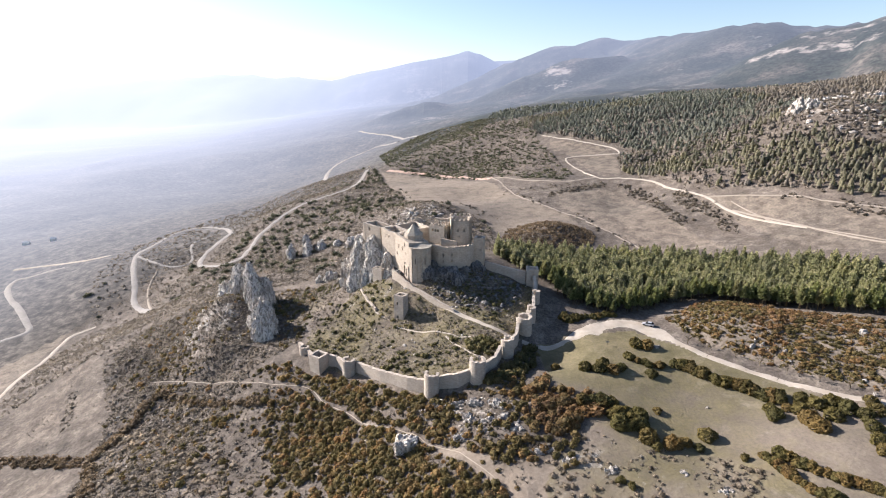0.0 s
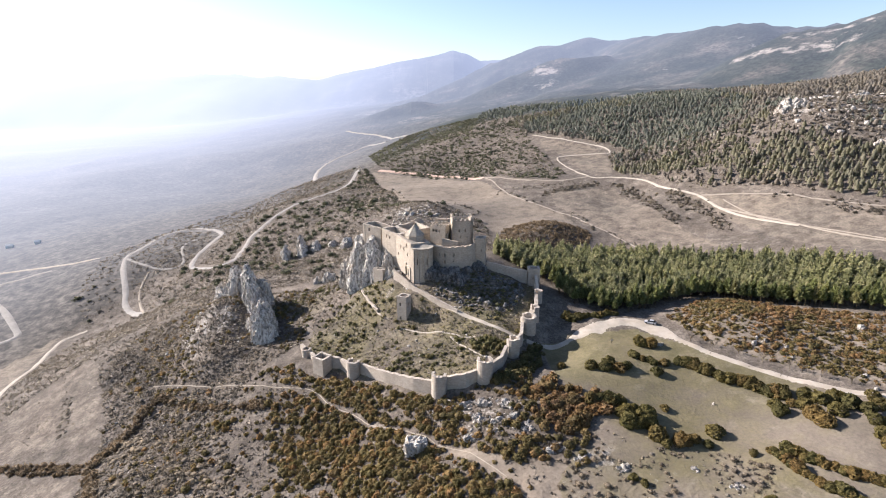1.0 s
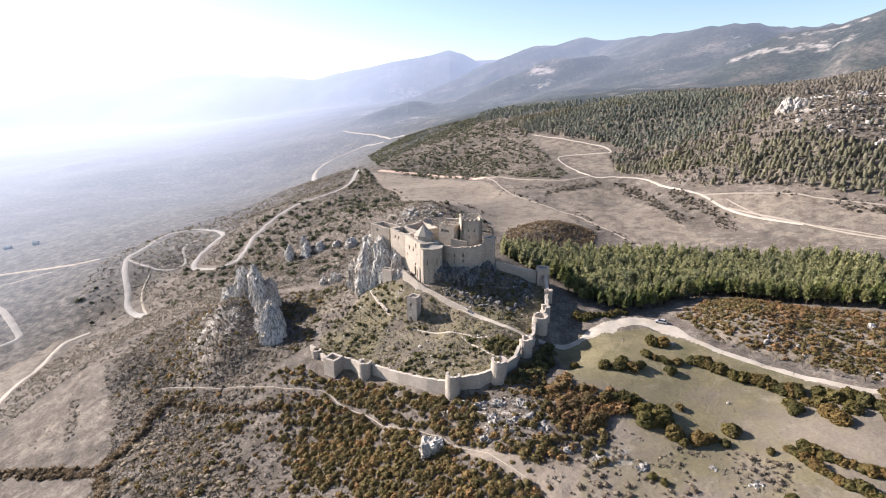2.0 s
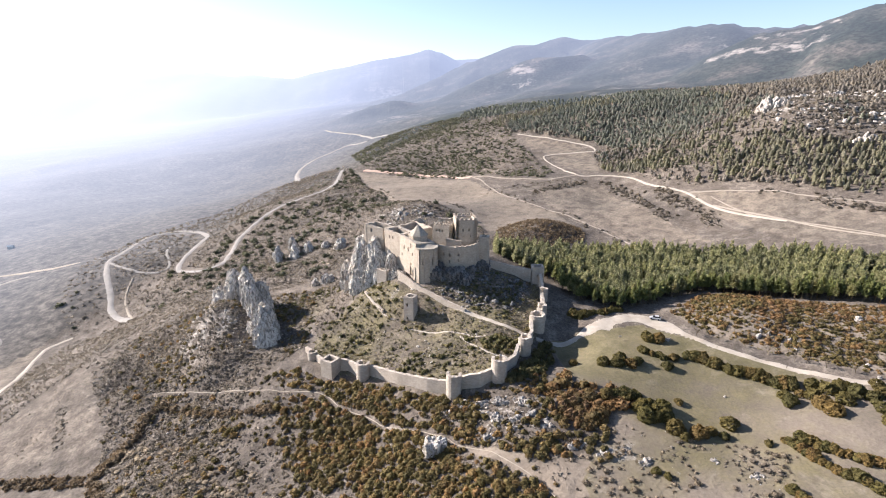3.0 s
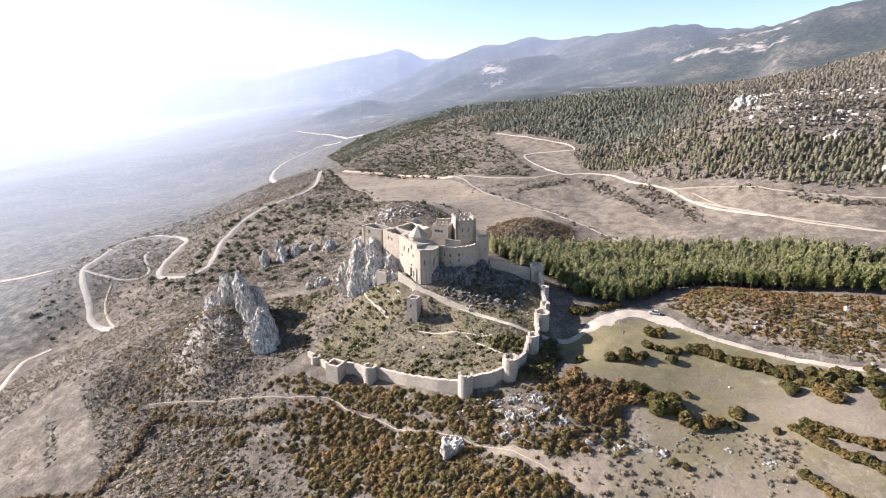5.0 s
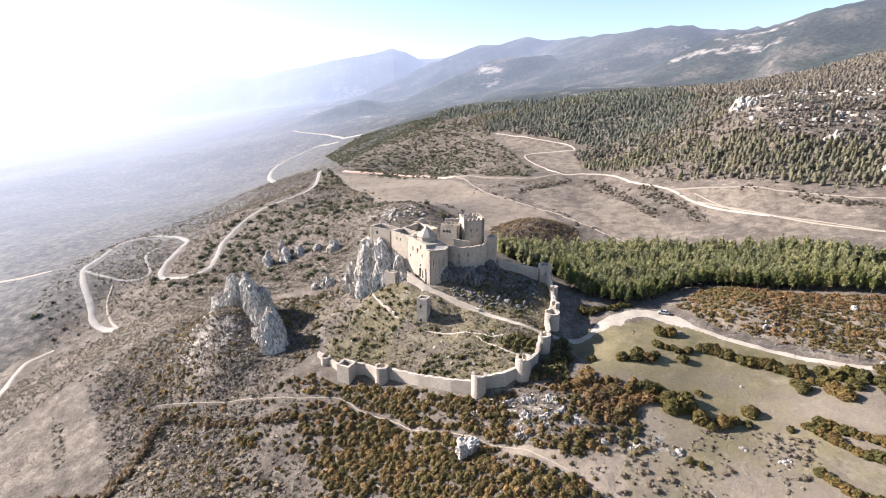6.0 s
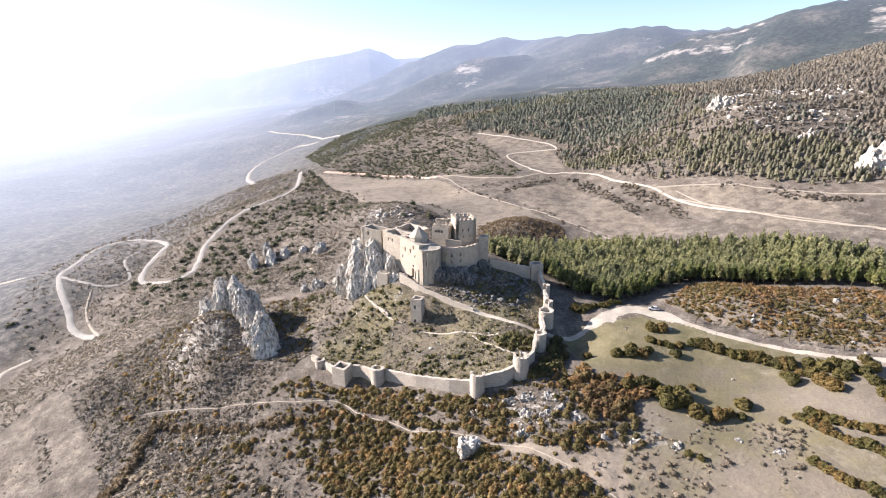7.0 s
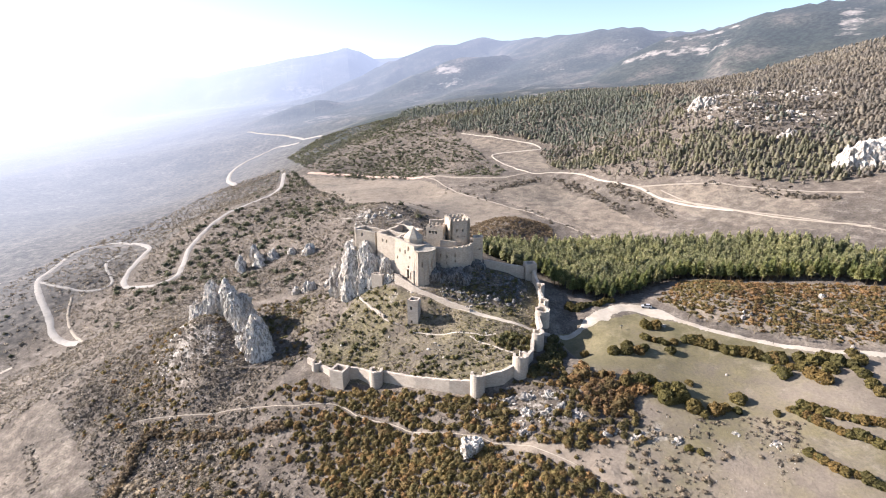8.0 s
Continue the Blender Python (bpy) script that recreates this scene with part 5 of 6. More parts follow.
RUSTY = [(27, 149), (32, 151), (36, 146), (39, 141), (46, 138.6), (49, 132), (39, 131), (37, 126), (31, 125), (26, 131), (24.6, 139)]
spots = strew(RUSTY, 1.5, lambda x, y: np.clip(0.72 + 0.9 * waves(x, y, 12, 2, 52), 0.1, 0.95), 45, (0.8, 2.0), (0.85, 1.2), [TRAIL], 1.5)
mass("box_scrub", ROUND, spots, RUST_LEAF, "rust-brown box scrub beside the meadow", "scrub")
spots = strew([(25, 163), (31, 172), (34, 168), (30, 158), (26, 153), (22, 150), (14, 147), (14, 150), (22, 157)], 1.5, lambda x, y: 0.85 + 0 * x, 46, (0.9, 1.7), (0.9, 1.3), [WALL_LINE], 1.8)
mass("thicket", ROUND, spots, HEDGE_LEAF, "dark green thicket at the foot of the round towers", "thicket")
spots = strew(FRONT, 1.0, lambda x, y: (0.6 + 0.35 * waves(x, y, 12, 2, 53)) * (1 - 0.7 * inside(x, y, WORN)), 2, (0.25, 0.85), (0.7, 1.0), [TRAIL, WALL_LINE], 0.7)
mass("dry_scrub", MIXED, spots, SCRUB_LEAF, "low grey-brown thorny scrub between the bushes", "scrub")

MIDDLE_SCRUB = [(8, 134), (24, 142), (26, 131), (31, 125), (37, 126), (38, 118), (30, 112), (22, 118), (12, 124)]
spots = strew(MIDDLE_SCRUB, 1.9, lambda x, y: np.clip(0.5 + 0.9 * waves(x, y, 8, 2, 54), 0.05, 0.9) * (1 - 0.9 * inside(x, y, WORN)), 49, (0.7, 1.7), (0.8, 1.15), [TRAIL], 1.6)
mass("box_scrub", ROUND, spots, BOX_LEAF, "olive box bushes between pale limestone slabs", "scrub")

# ---- west slope ----
WEST = [(-150, 245), (-105, 262), (-62, 250), (-58, 200), (-78, 186), (-84, 160), (-84, 120), (-64, 88), (-125, 88), (-120, 140), (-124, 160), (-131, 176), (-144, 199), (-154, 214)]
spots = strew(WEST, 0.85, lambda x, y: np.clip(0.78 + 0.7 * waves(x, y, 18, 3, 55), 0.2, 0.95), 3, (0.3, 1.05), (0.7, 1.05), [TRAIL], 0.8)
mass("dry_scrub", MIXED, spots, SCRUB_LEAF, "grey-brown winter scrub covering the west slope", "scrub")
spots = strew(WEST, 1.7, lambda x, y: np.clip(0.10 + 0.8 * waves(x, y, 30, 3, 57) + 0.35 * np.exp(-((x + 92) ** 2 / 600 + (y - 182) ** 2 / 260)), 0.0, 0.85), 4, (0.5, 1.3), (0.8, 1.15), [TRAIL], 1.2)
mass("box_scrub", SHRUBS, spots, BOX_LEAF, "scattered olive bushes on the west slope", "scrub")
spots = strew([(-178, 174), (-145, 164.6), (-124, 159.5), (-123, 154.5), (-145, 160), (-178, 170)], 1.5, lambda x, y: 0.8, 5, (0.8, 1.7), (0.8, 1.2))
mass("field_hedge", SHRUBS, spots, MOUND_LEAF, "dark ragged hedge along the fallow field", "hedge")
STRIP = [(-165, 206), (-161, 207), (-155, 196), (-150, 184), (-147, 178), (-151, 179), (-155, 186), (-160, 197)]
spots = strew(STRIP, 1.2, lambda x, y: 0.75, 6, (0.4, 1.0), (0.6, 0.9))
mass("dry_scrub", LIGHT_SHRUBS, spots, SCRUB_LEAF, "strip of dry scrub across the ploughed field", "scrub")

spots = strew(PLOUGH, 2.4, lambda x, y: np.clip(0.25 + 0.7 * waves(x, y, 16, 2, 56), 0.02, 0.6), 68, (0.25, 0.75), (0.5, 0.8))
mass("dry_scrub", TUFTS, spots, SCRUB_LEAF, "scattered dry tufts on the fallow field", "scrub")
GAP = [(-154, 214), (-150, 245), (-105, 262), (-60, 262), (-120, 290), (-180, 302), (-212, 292), (-216, 262), (-213, 240), (-205, 208), (-192, 196), (-190, 207), (-184, 219), (-170, 233), (-162, 229)]
gully = np.array([(-113, 191), (-118, 187), (-119, 178), (-120, 168), (-124, 162), (-122, 154), (-117, 146), (-112, 136)], float)
ledge = np.array([(-119, 192), (-111, 189), (-99, 182), (-87, 177), (-77, 173), (-67, 169)], float)
r = np.random.RandomState(8)
rows = []
for line, n, s in ((gully, 150, 1.3), (ledge, 90, 1.0)):
    k = r.rand(n) * (len(line) - 1.001)
    i = k.astype(int)
    p = line[i] + (line[i + 1] - line[i]) * (k - i)[:, None] + r.randn(n, 2) * 0.9
    w = s * (0.6 + 0.8 * r.rand(n))
    rows.append(np.stack([p[:, 0], p[:, 1], w, w, r.rand(n) * 6], -1))
mass("field_hedge", SHRUBS, np.concatenate(rows), MOUND_LEAF, "dark brown shrubs lining a dry gully", "hedge")
spots = strew(GAP, 1.1, lambda x, y: np.clip(0.6 + 0.6 * waves(x, y, 25, 3, 58), 0.1, 0.9), 44, (0.35, 1.1), (0.65, 1.0))
mass("dry_scrub", TUFTS, spots, SCRUB_LEAF, "grey winter scrub between the crags and the road", "scrub")

SADDLE = [(-82, 206), (-60, 198), (-52, 200), (-38, 212), (-44, 240), (-60, 252), (-80, 240)]
spots = strew(SADDLE, 1.5, lambda x, y: np.clip(0.35 + 1.0 * waves(x, y, 12, 3, 59), 0.03, 0.9), 48, (0.4, 1.2), (0.7, 1.0))
mass("box_scrub", SHRUBS, spots, HEDGE_LEAF, "dark low shrubs in the saddle beside the castle", "scrub")

LOW_WEST = [(-118, 172), (-86, 168), (-66, 150), (-60, 92), (-122, 92)]
spots = strew(LOW_WEST, 2.3, lambda x, y: np.clip(0.45 + 0.9 * waves(x, y, 14, 3, 60), 0.03, 0.85), 66, (0.8, 1.9), (0.55, 0.85), [TRAIL], 1.5)
mass("bare_scrub", LIGHT_SHRUBS, spots, BARE_TWIG, "rounded grey-brown leafless bushes on the lower slope", "scrub")

# ---- ward ----
spots = strew(WARD, 1.5, lambda x, y: np.clip(0.26 + 1.0 * waves(x, y, 14, 3, 61) + 0.35 * smooth((-18 - x) / 14), 0.02, 0.85), 7, (0.3, 1.3), (0.7, 1.05), [CLIMB, WALL_LINE], 2.2)
mass("box_scrub", SHRUBS, spots, HEDGE_LEAF, "scattered dark shrubs on the castle slope", "scrub")
spots = strew(WARD, 0.62, lambda x, y: 0.5 + 0.5 * waves(x, y, 9, 3, 63), 8, (0.2, 0.75), (0.45, 0.85), [CLIMB, WALL_LINE], 1.2)
mass("dry_scrub", TUFTS, spots[::2], SCRUB_LEAF, "dry tufts and low thorn on the grassy castle slope", "scrub")
mass("dry_grass", TUFTS, spots[1::2], GRASS_TUFT, "olive grass tufts on the castle slope", "grass")
spots = strew([(8, 171), (14, 171.5), (20, 167), (18, 161), (12, 163), (9, 167)], 1.7, lambda x, y: 0.95, 9, (1.0, 1.7), (0.9, 1.2))
mass("thicket", SHRUBS, spots, HEDGE_LEAF, "dark green thicket inside the outer wall", "thicket")
BACK = [(-62, 250), (-56, 205), (-36, 222), (-42, 240), (-34, 262), (10, 262), (36, 240), (60, 275), (60, 300), (-60, 300)]
spots = strew(BACK, 1.3, lambda x, y: np.clip(0.6 + 0.6 * waves(x, y, 20, 3, 65), 0.1, 0.9), 10, (0.35, 1.1), (0.7, 1.0))
mass("dry_scrub", TUFTS, spots, SCRUB_LEAF, "grey-brown scrub on the slope behind the castle", "scrub")
spots = strew(EAST_BANK, 1.2, lambda x, y: 0.45 + 0.5 * waves(x, y, 9, 2, 67), 11, (0.3, 1.0), (0.7, 1.0), [CLIMB], 2.0)
mass("dry_scrub", LIGHT_SHRUBS, spots, HOLM_LEAF, "low shrubs among the rocks below the castle", "scrub")

# ---- stony plot beside the road ----
spots = strew(PLOT, 1.08, lambda x, y: np.clip(0.66 + 0.9 * waves(x, y, 14, 3, 71) + 0.02 * (along(x, y, DRIVE)[0] - 14), 0.08, 0.92), 12, (0.4, 1.3), (0.65, 0.95), [DRIVE], 3.4)
rust = waves(spots[:, 0], spots[:, 1], 18, 2, 72) > -0.12
mass("box_scrub", SHRUBS, spots[rust], RUST_LEAF, "low rust-brown scrub on a stony plot", "scrub")
mass("box_scrub", SHRUBS, spots[~rust], BOX_LEAF, "low olive scrub on a stony plot", "scrub")
spots = strew(PLOT, 0.95, lambda x, y: 0.4 + 0.4 * waves(x, y, 9, 2, 73), 47, (0.2, 0.6), (0.6, 0.9), [DRIVE], 2.6)
mass("dry_grass", TUFTS, spots, GRASS_TUFT, "pale dry grass tufts between the scrub", "scrub")

# ---- slopes beyond ----
MOUND = [(34, 296), (46, 283), (66, 279), (84, 288), (90, 302), (82, 320), (60, 328), (40, 318)]
spots = strew(MOUND, 1.1, lambda x, y: 0.85, 13, (0.5, 1.4), (0.6, 1.0))
mass("dry_scrub", MIXED, spots, MOUND_LEAF, "brown scrub covering a round mound", "scrub")
spots = strew(SPUR, 1.6, lambda x, y: np.clip(0.62 + 0.6 * waves(x, y, 40, 3, 73), 0.1, 0.92) * (1 - 0.5 * smooth((-x - 130) / 110)), 14, (0.5, 1.4), (0.6, 1.0), LANES, 4.0)
mass("dry_scrub", TUFTS, spots, SCRUB_LEAF, "grey-brown scrub on the rounded spur", "scrub")
spots = strew(SPUR, 5.5, lambda x, y: np.clip(0.20 + 0.9 * waves(x, y, 70, 3, 75) + 0.5 * np.exp(-((x + 70) ** 2 / 1800 + (y - 520) ** 2 / 9000)), 0.03, 0.85) * (0.08 + 0.92 * (x > -160)), 15, (1.2, 2.8), (0.8, 1.1), LANES, 5.0)
mass("holm_oaks", SHRUBS, spots, HOLM_LEAF, "scattered dark holm oaks on the spur", "trees")
spots = strew(KNOLL, 2.8, lambda x, y: 0.7 + 0.2 * waves(x, y, 30, 2, 78), 76, (0.6, 1.5), (0.5, 0.9), LANES, 4.0)
mass("dry_scrub", TUFTS, spots, SCRUB_LEAF, "mauve-brown scrub on the low hill", "scrub")
spots = strew(KNOLL, 3.0, lambda x, y: np.clip(0.60 + 0.8 * waves(x, y, 40, 3, 77), 0.08, 0.9), 16, (1.0, 2.4), (0.7, 1.0), LANES, 5.0)
mass("holm_oaks", LIGHT_SHRUBS, spots, HOLM_LEAF, "grey-green holm oak wood on the low hill", "trees")
spots = strew([(86, 420), (118, 412), (128, 395), (86, 400), (62, 410), (60, 425)], 2.4, lambda x, y: 0.6, 17, (0.5, 1.1), (0.6, 0.9), LANES, 2.5)
mass("dry_scrub", LIGHT_SHRUBS, spots, SCRUB_LEAF, "brown scrub at the meeting of the tracks", "scrub")

# Shrubby field borders.
r = np.random.RandomState(5)
rows = []
for line, n in (([(52, 415), (60, 392), (80, 354), (94, 325), (103, 302), (109, 282)], 60), ([(12, 372), (22, 356), (34, 340)], 30), ([(133, 395), (142, 370), (143, 331), (145, 308)], 260), ([(157, 354), (161, 329), (163, 307), (160, 284)], 240), ([(81, 392), (102, 400), (121, 400)], 160), ([(211, 275), (219, 262), (227, 251), (234, 242)], 130),
                ([(196, 302), (212, 283), (228, 264)], 40), ([(-46, 500), (-22, 395), (0, 345), (22, 318)], 90), ([(160, 358), (152, 340), (158, 320)], 50)):
    k = r.rand(n) * (len(line) - 1)
    i = k.astype(int)
    a = np.array(line)
    p = a[i] + (a[i + 1] - a[i]) * (k - i)[:, None] + r.randn(n, 2) * 2.4
    w = 0.4 + 1.0 * r.rand(n) ** 2
    rows.append(np.stack([p[:, 0], p[:, 1], w, w * 0.9, r.rand(n) * 6], -1))
mass("field_hedge", SHRUBS, np.concatenate(rows), SCRUB_LEAF, "ragged brown shrubs along the field borders", "hedge")

# Woods of pine on the north slope.
OPEN_ROCK = [(250, 405), (262, 425), (321, 462), (355, 424), (370, 380), (353, 350), (330, 332), (285, 318), (262, 315), (245, 369)]
DARK_WOOD = [(108, 640), (166, 640), (230, 620), (300, 600), (300, 510), (278, 480), (216, 440), (179, 470), (164, 508), (139, 557), (100, 600)]
GREEN_WOOD = [(184, 385), (202, 380), (229, 364), (252, 334), (285, 302), (320, 270), (330, 232), (250, 226), (238, 265), (220, 290), (198, 322)]
rocky, dark_in, green_in = (lambda ring: (lambda x, y: inside(x, y, ring) * 1.0))(OPEN_ROCK), (lambda ring: (lambda x, y: inside(x, y, ring) * 1.0))(DARK_WOOD), (lambda ring: (lambda x, y: inside(x, y, ring) * 1.0))(GREEN_WOOD)
spots = strew(NORTH, 2.6, lambda x, y: np.clip(0.72 + 0.6 * waves(x, y, 34, 4, 81) + 0.15 * dark_in(x, y) + 0.2 * green_in(x, y) - 0.80 * rocky(x, y) - 0.75 * np.exp(-((x - 183) ** 2 / 160 + (y - 352) ** 2 / 500)), 0.04, 0.96)
              * (np.hypot(x, y) < 690) * (along(x, y, LANES[4])[0] > 8), 18, (3.0, 6.6), (0.95, 1.15), LANES[:4], 7.0)
tint = 0.9 * waves(spots[:, 0], spots[:, 1], 50, 3, 82) + 0.5 * (np.random.RandomState(9).rand(len(spots)) - 0.5)
is_dark = tint + 0.62 * dark_in(spots[:, 0], spots[:, 1]) - 0.6 * green_in(spots[:, 0], spots[:, 1]) - 0.5 * (spots[:, 0] > 300) > 0.30
is_grey = ~is_dark & (tint - 0.2 * green_in(spots[:, 0], spots[:, 1]) + 0.6 * (spots[:, 0] > 290) + 0.5 * rocky(spots[:, 0], spots[:, 1]) > -0.22)
mass("leafless_wood", FAR_PINES, spots[is_grey] * np.array([1, 1, 1.3, 0.64, 1]), HAZED_GREY_TREE, "grey-brown leafless trees among the pines", "wood")
mass("pine_wood", FAR_PINES, spots[is_dark] * np.array([1, 1, 1.25, 0.66, 1]), HAZED_PINE, "dark grey-green pine wood on the north slope", "wood")
mass("pine_wood", FAR_PINES, spots[~is_dark & ~is_grey] * np.array([1, 1, 1.15, 0.84, 1]), HAZED_SLOPE_PINE, "young olive-green pines on the lower north slope", "wood")
spots = strew(OPEN_ROCK, 3.0, lambda x, y: np.clip(0.5 + 0.9 * waves(x, y, 14, 3, 87), 0.05, 0.9), 88, (1.0, 2.3), (0.7, 1.0))
mass("dry_scrub", LIGHT_SHRUBS, spots, SCRUB_LEAF, "brown shrubs between the white rocks", "scrub")
CORNER = [(150, 425), (170, 395), (178, 372), (198, 362), (226, 372), (222, 420), (208, 450), (184, 470), (165, 480), (152, 452)]
spots = strew(CORNER, 3.0, lambda x, y: np.clip(0.45 + 0.9 * waves(x, y, 18, 3, 90), 0.05, 0.9), 91, (1.2, 2.8), (0.8, 1.1), LANES[:4], 7.0)
mass("holm_oaks", LIGHT_SHRUBS, spots, HOLM_LEAF, "grey-green holm oaks above the field road", "trees")
BEYOND = [(90, 640), (60, 760), (140, 900), (300, 1000), (480, 980), (600, 820), (720, 640), (640, 380), (480, 260), (380, 280)]
spots = strew(BEYOND, 4.2, lambda x, y: np.clip(0.5 + 0.9 * waves(x, y, 110, 4, 84), 0.02, 0.95) * (np.hypot(x, y) >= 660) * (np.hypot(x, y) < 800), 85, (3.2, 6.0), (0.85, 1.1))
brown = spots[:, 0] + 90 * waves(spots[:, 0], spots[:, 1], 60, 3, 86) > 330
mass("pine_wood", FAR_PINES, spots[~brown] * np.array([1, 1, 1.5, 0.9, 1]), HAZED_PINE, "dark pine wood on the farther slopes", "wood")
mass("leafless_wood", FAR_PINES, spots[brown] * np.array([1, 1, 1.5, 0.8, 1]), HAZED_GREY_TREE, "grey-brown leafless wood on the farther slope", "wood")
spots = strew(NORTH, 2.5, lambda x, y: np.clip(0.5 + 0.6 * waves(x, y, 40, 3, 83), 0.1, 0.9) * (np.hypot(x, y) < 640), 19, (0.5, 1.4), (0.6, 0.9), LANES, 4.0)
mass("dry_scrub", TUFTS, spots, SCRUB_LEAF, "brown undergrowth between the pines", "scrub")
# ---- pine plantation ----
ALL = strew(FOREST, 2.35, lambda x, y: 0.93 + 0 * x, 21, (6.0, 8.6), (0.95, 1.1))
front = np.minimum(along(ALL[:, 0], ALL[:, 1], [(44, 215), (51, 197), (66, 188), (104, 200), (128, 182), (151, 166), (165, 150), (182, 134)])[0], 99)
order = np.argsort(front)
near, rest = ALL[order[:220]], ALL[order[220:]]
mass("pine_plantation", PINES, rest, PINE_LEAF, "dense plantation of young green pines", "forest")
kinds = []
for k in range(6):
    t = thing("pine_tree", "young green pine at the edge of the plantation", "tree", "pines at the plantation edge")
    v, f = pine_shape(90 + k, 9, 9, 0.36, 0.21)
    mesh_ob("crown", v, f.tolist(), leaf_material("pine_crown", [(0.0, (0.165, 0.185, 0.08)), (0.6, (0.225, 0.24, 0.105)), (1.0, (0.30, 0.28, 0.15))], "object") if k == 0 else bpy.data.materials["pine_crown"], t)
    trunk = [(0.020 * (1 - 0.6 * h) * math.cos(a), 0.020 * (1 - 0.6 * h) * math.sin(a), h * 0.9 - 0.05) for h in (0, 0.5, 1) for a in (0, 1.26, 2.51, 3.77, 5.03)]
    mesh_ob("trunk", trunk, [(5 * j + i, 5 * j + (i + 1) % 5, 5 * j + 5 + (i + 1) % 5, 5 * j + 5 + i) for j in range(2) for i in range(5)], BARK, t)
    kinds.append(t)


def put(kind, x, y, sx, sz, turn, sink=0.05):
    m = Matrix.LocRotScale((x, y, float(ground_at(x, y)) - sink), Euler((0, 0, turn)), (sx, sx, sz))
    kind.matrix_basis = m
    return kind


used = set()
for i, (x, y, w, h, turn) in enumerate(near):
    k = kinds[i % 6]
    ob = k if k not in used else copy_thing(k, Matrix())
    used.add(k)
    put(ob, x, y, w, h, turn)

# ---- single bushes and hedges of the meadow ----
bush_kinds = []
for k in range(5):
    t = thing("bush", "rounded dark green box bush on the meadow", "bush", "bushes on the meadow")
    v, f = round_shape(200 + k, 420, 0.13)
    mesh_ob("foliage", v, f.tolist(), bpy.data.materials.get("bush_leaf") or leaf_material("bush_leaf", [(0.0, (0.095, 0.088, 0.036)), (0.5, (0.14, 0.118, 0.046)), (0.8, (0.165, 0.122, 0.05)), (1.0, (0.20, 0.132, 0.056))], "object"), t)
    mesh_ob("stem", [(0.06 * math.cos(a), 0.06 * math.sin(a), z) for z in (-0.15, 0.3) for a in (0, 1.57, 3.14, 4.71)], [(i, (i + 1) % 4, 4 + (i + 1) % 4, 4 + i) for i in range(4)], BARK, t)
    bush_kinds.append(t)
BUSHES = [(45.3, 152, 2.2), (49.8, 150.8, 2.3), (54.3, 150.6, 2.2), (52.1, 154, 2.0), (57, 151.5, 1.8), (65.9, 164.8, 2.4), (69.6, 163.6, 2.3), (65.8, 149, 1.8), (62.1, 133.6, 1.4), (71.3, 123.2, 2.4), (76.8, 114, 1.1), (37, 156, 1.5),
          (55, 122.2, 2.6), (56.7, 119.2, 1.6), (60.9, 120.2, 2.3), (64.7, 120.6, 1.8), (67.7, 119, 1.4), (49.4, 127.4, 2.7), (52.5, 127.4, 2.9), (54.8, 126.6, 2.6), (49.5, 130.4, 2.6), (55.2, 130.6, 2.6), (52, 131, 2.5), (44, 109, 1.2), (46, 107, 1.0)]
BUSHES += [(91.9, 127.6, 2.2), (92.2, 130.4, 1.8), (98.7, 127.6, 2.2), (98.8, 123.4, 2.6), (99.5, 120.2, 2.7), (104.8, 123.6, 2.7), (103.8, 128.6, 2.6), (109.8, 125.4, 2.4), (101.3, 131.6, 2.1), (107.7, 129, 2.2), (112, 122, 2.2), (111, 118, 2.2), (109, 113, 2.2),
           (116, 123, 2.2), (107.6, 109.6, 2.0), (117, 127, 1.8), (96.5, 129.8, 1.6)]
used = set()
rb = random.Random(3)


def set_bush(x, y, w, tall=None):
    k = bush_kinds[rb.randrange(5)]
    ob = k if k not in used else copy_thing(k, Matrix())
    used.add(k)
    return put(ob, x, y, w, w * (tall or rb.uniform(0.95, 1.25)), rb.uniform(0, 6.28))


for x, y, w in BUSHES:
    set_bush(x, y, w)
for line, n, size in (([(60.6, 159.4), (62.3, 157.2), (66.7, 153.8), (71.4, 152.8)], 11, 1.4), ([(74.9, 154), (80.6, 148.6), (88.1, 142.6), (93.8, 136.6), (97, 133.2)], 30, 2.0), ([(84.7, 114), (87.5, 109.2), (91.2, 104.8), (96, 100.6), (104, 95)], 20, 1.6),
                      ([(81.6, 114.6), (82.8, 109), (84.8, 103.6), (88, 98), (92, 92)], 20, 1.5), ([(73, 99.4), (74, 94.4), (76.6, 89), (80, 83.6)], 14, 1.4), ([(45, 189), (50, 186), (58.6, 187), (66.3, 188)], 14, 1.6), ([(41, 136.6), (45, 136.4), (49.5, 135.6)], 9, 2.2)):
    for i in range(n):
        k = (i + 0.5) / n * (len(line) - 1)
        a, b_ = line[int(k)], line[min(int(k) + 1, len(line) - 1)]
        u = k - int(k)
        ob = set_bush(a[0] + (b_[0] - a[0]) * u + rb.uniform(-0.7, 0.7), a[1] + (b_[1] - a[1]) * u + rb.uniform(-0.7, 0.7), size * rb.uniform(0.7, 1.2))
        tagged(ob, "dark green box bush in a hedge row", group="hedge bushes")


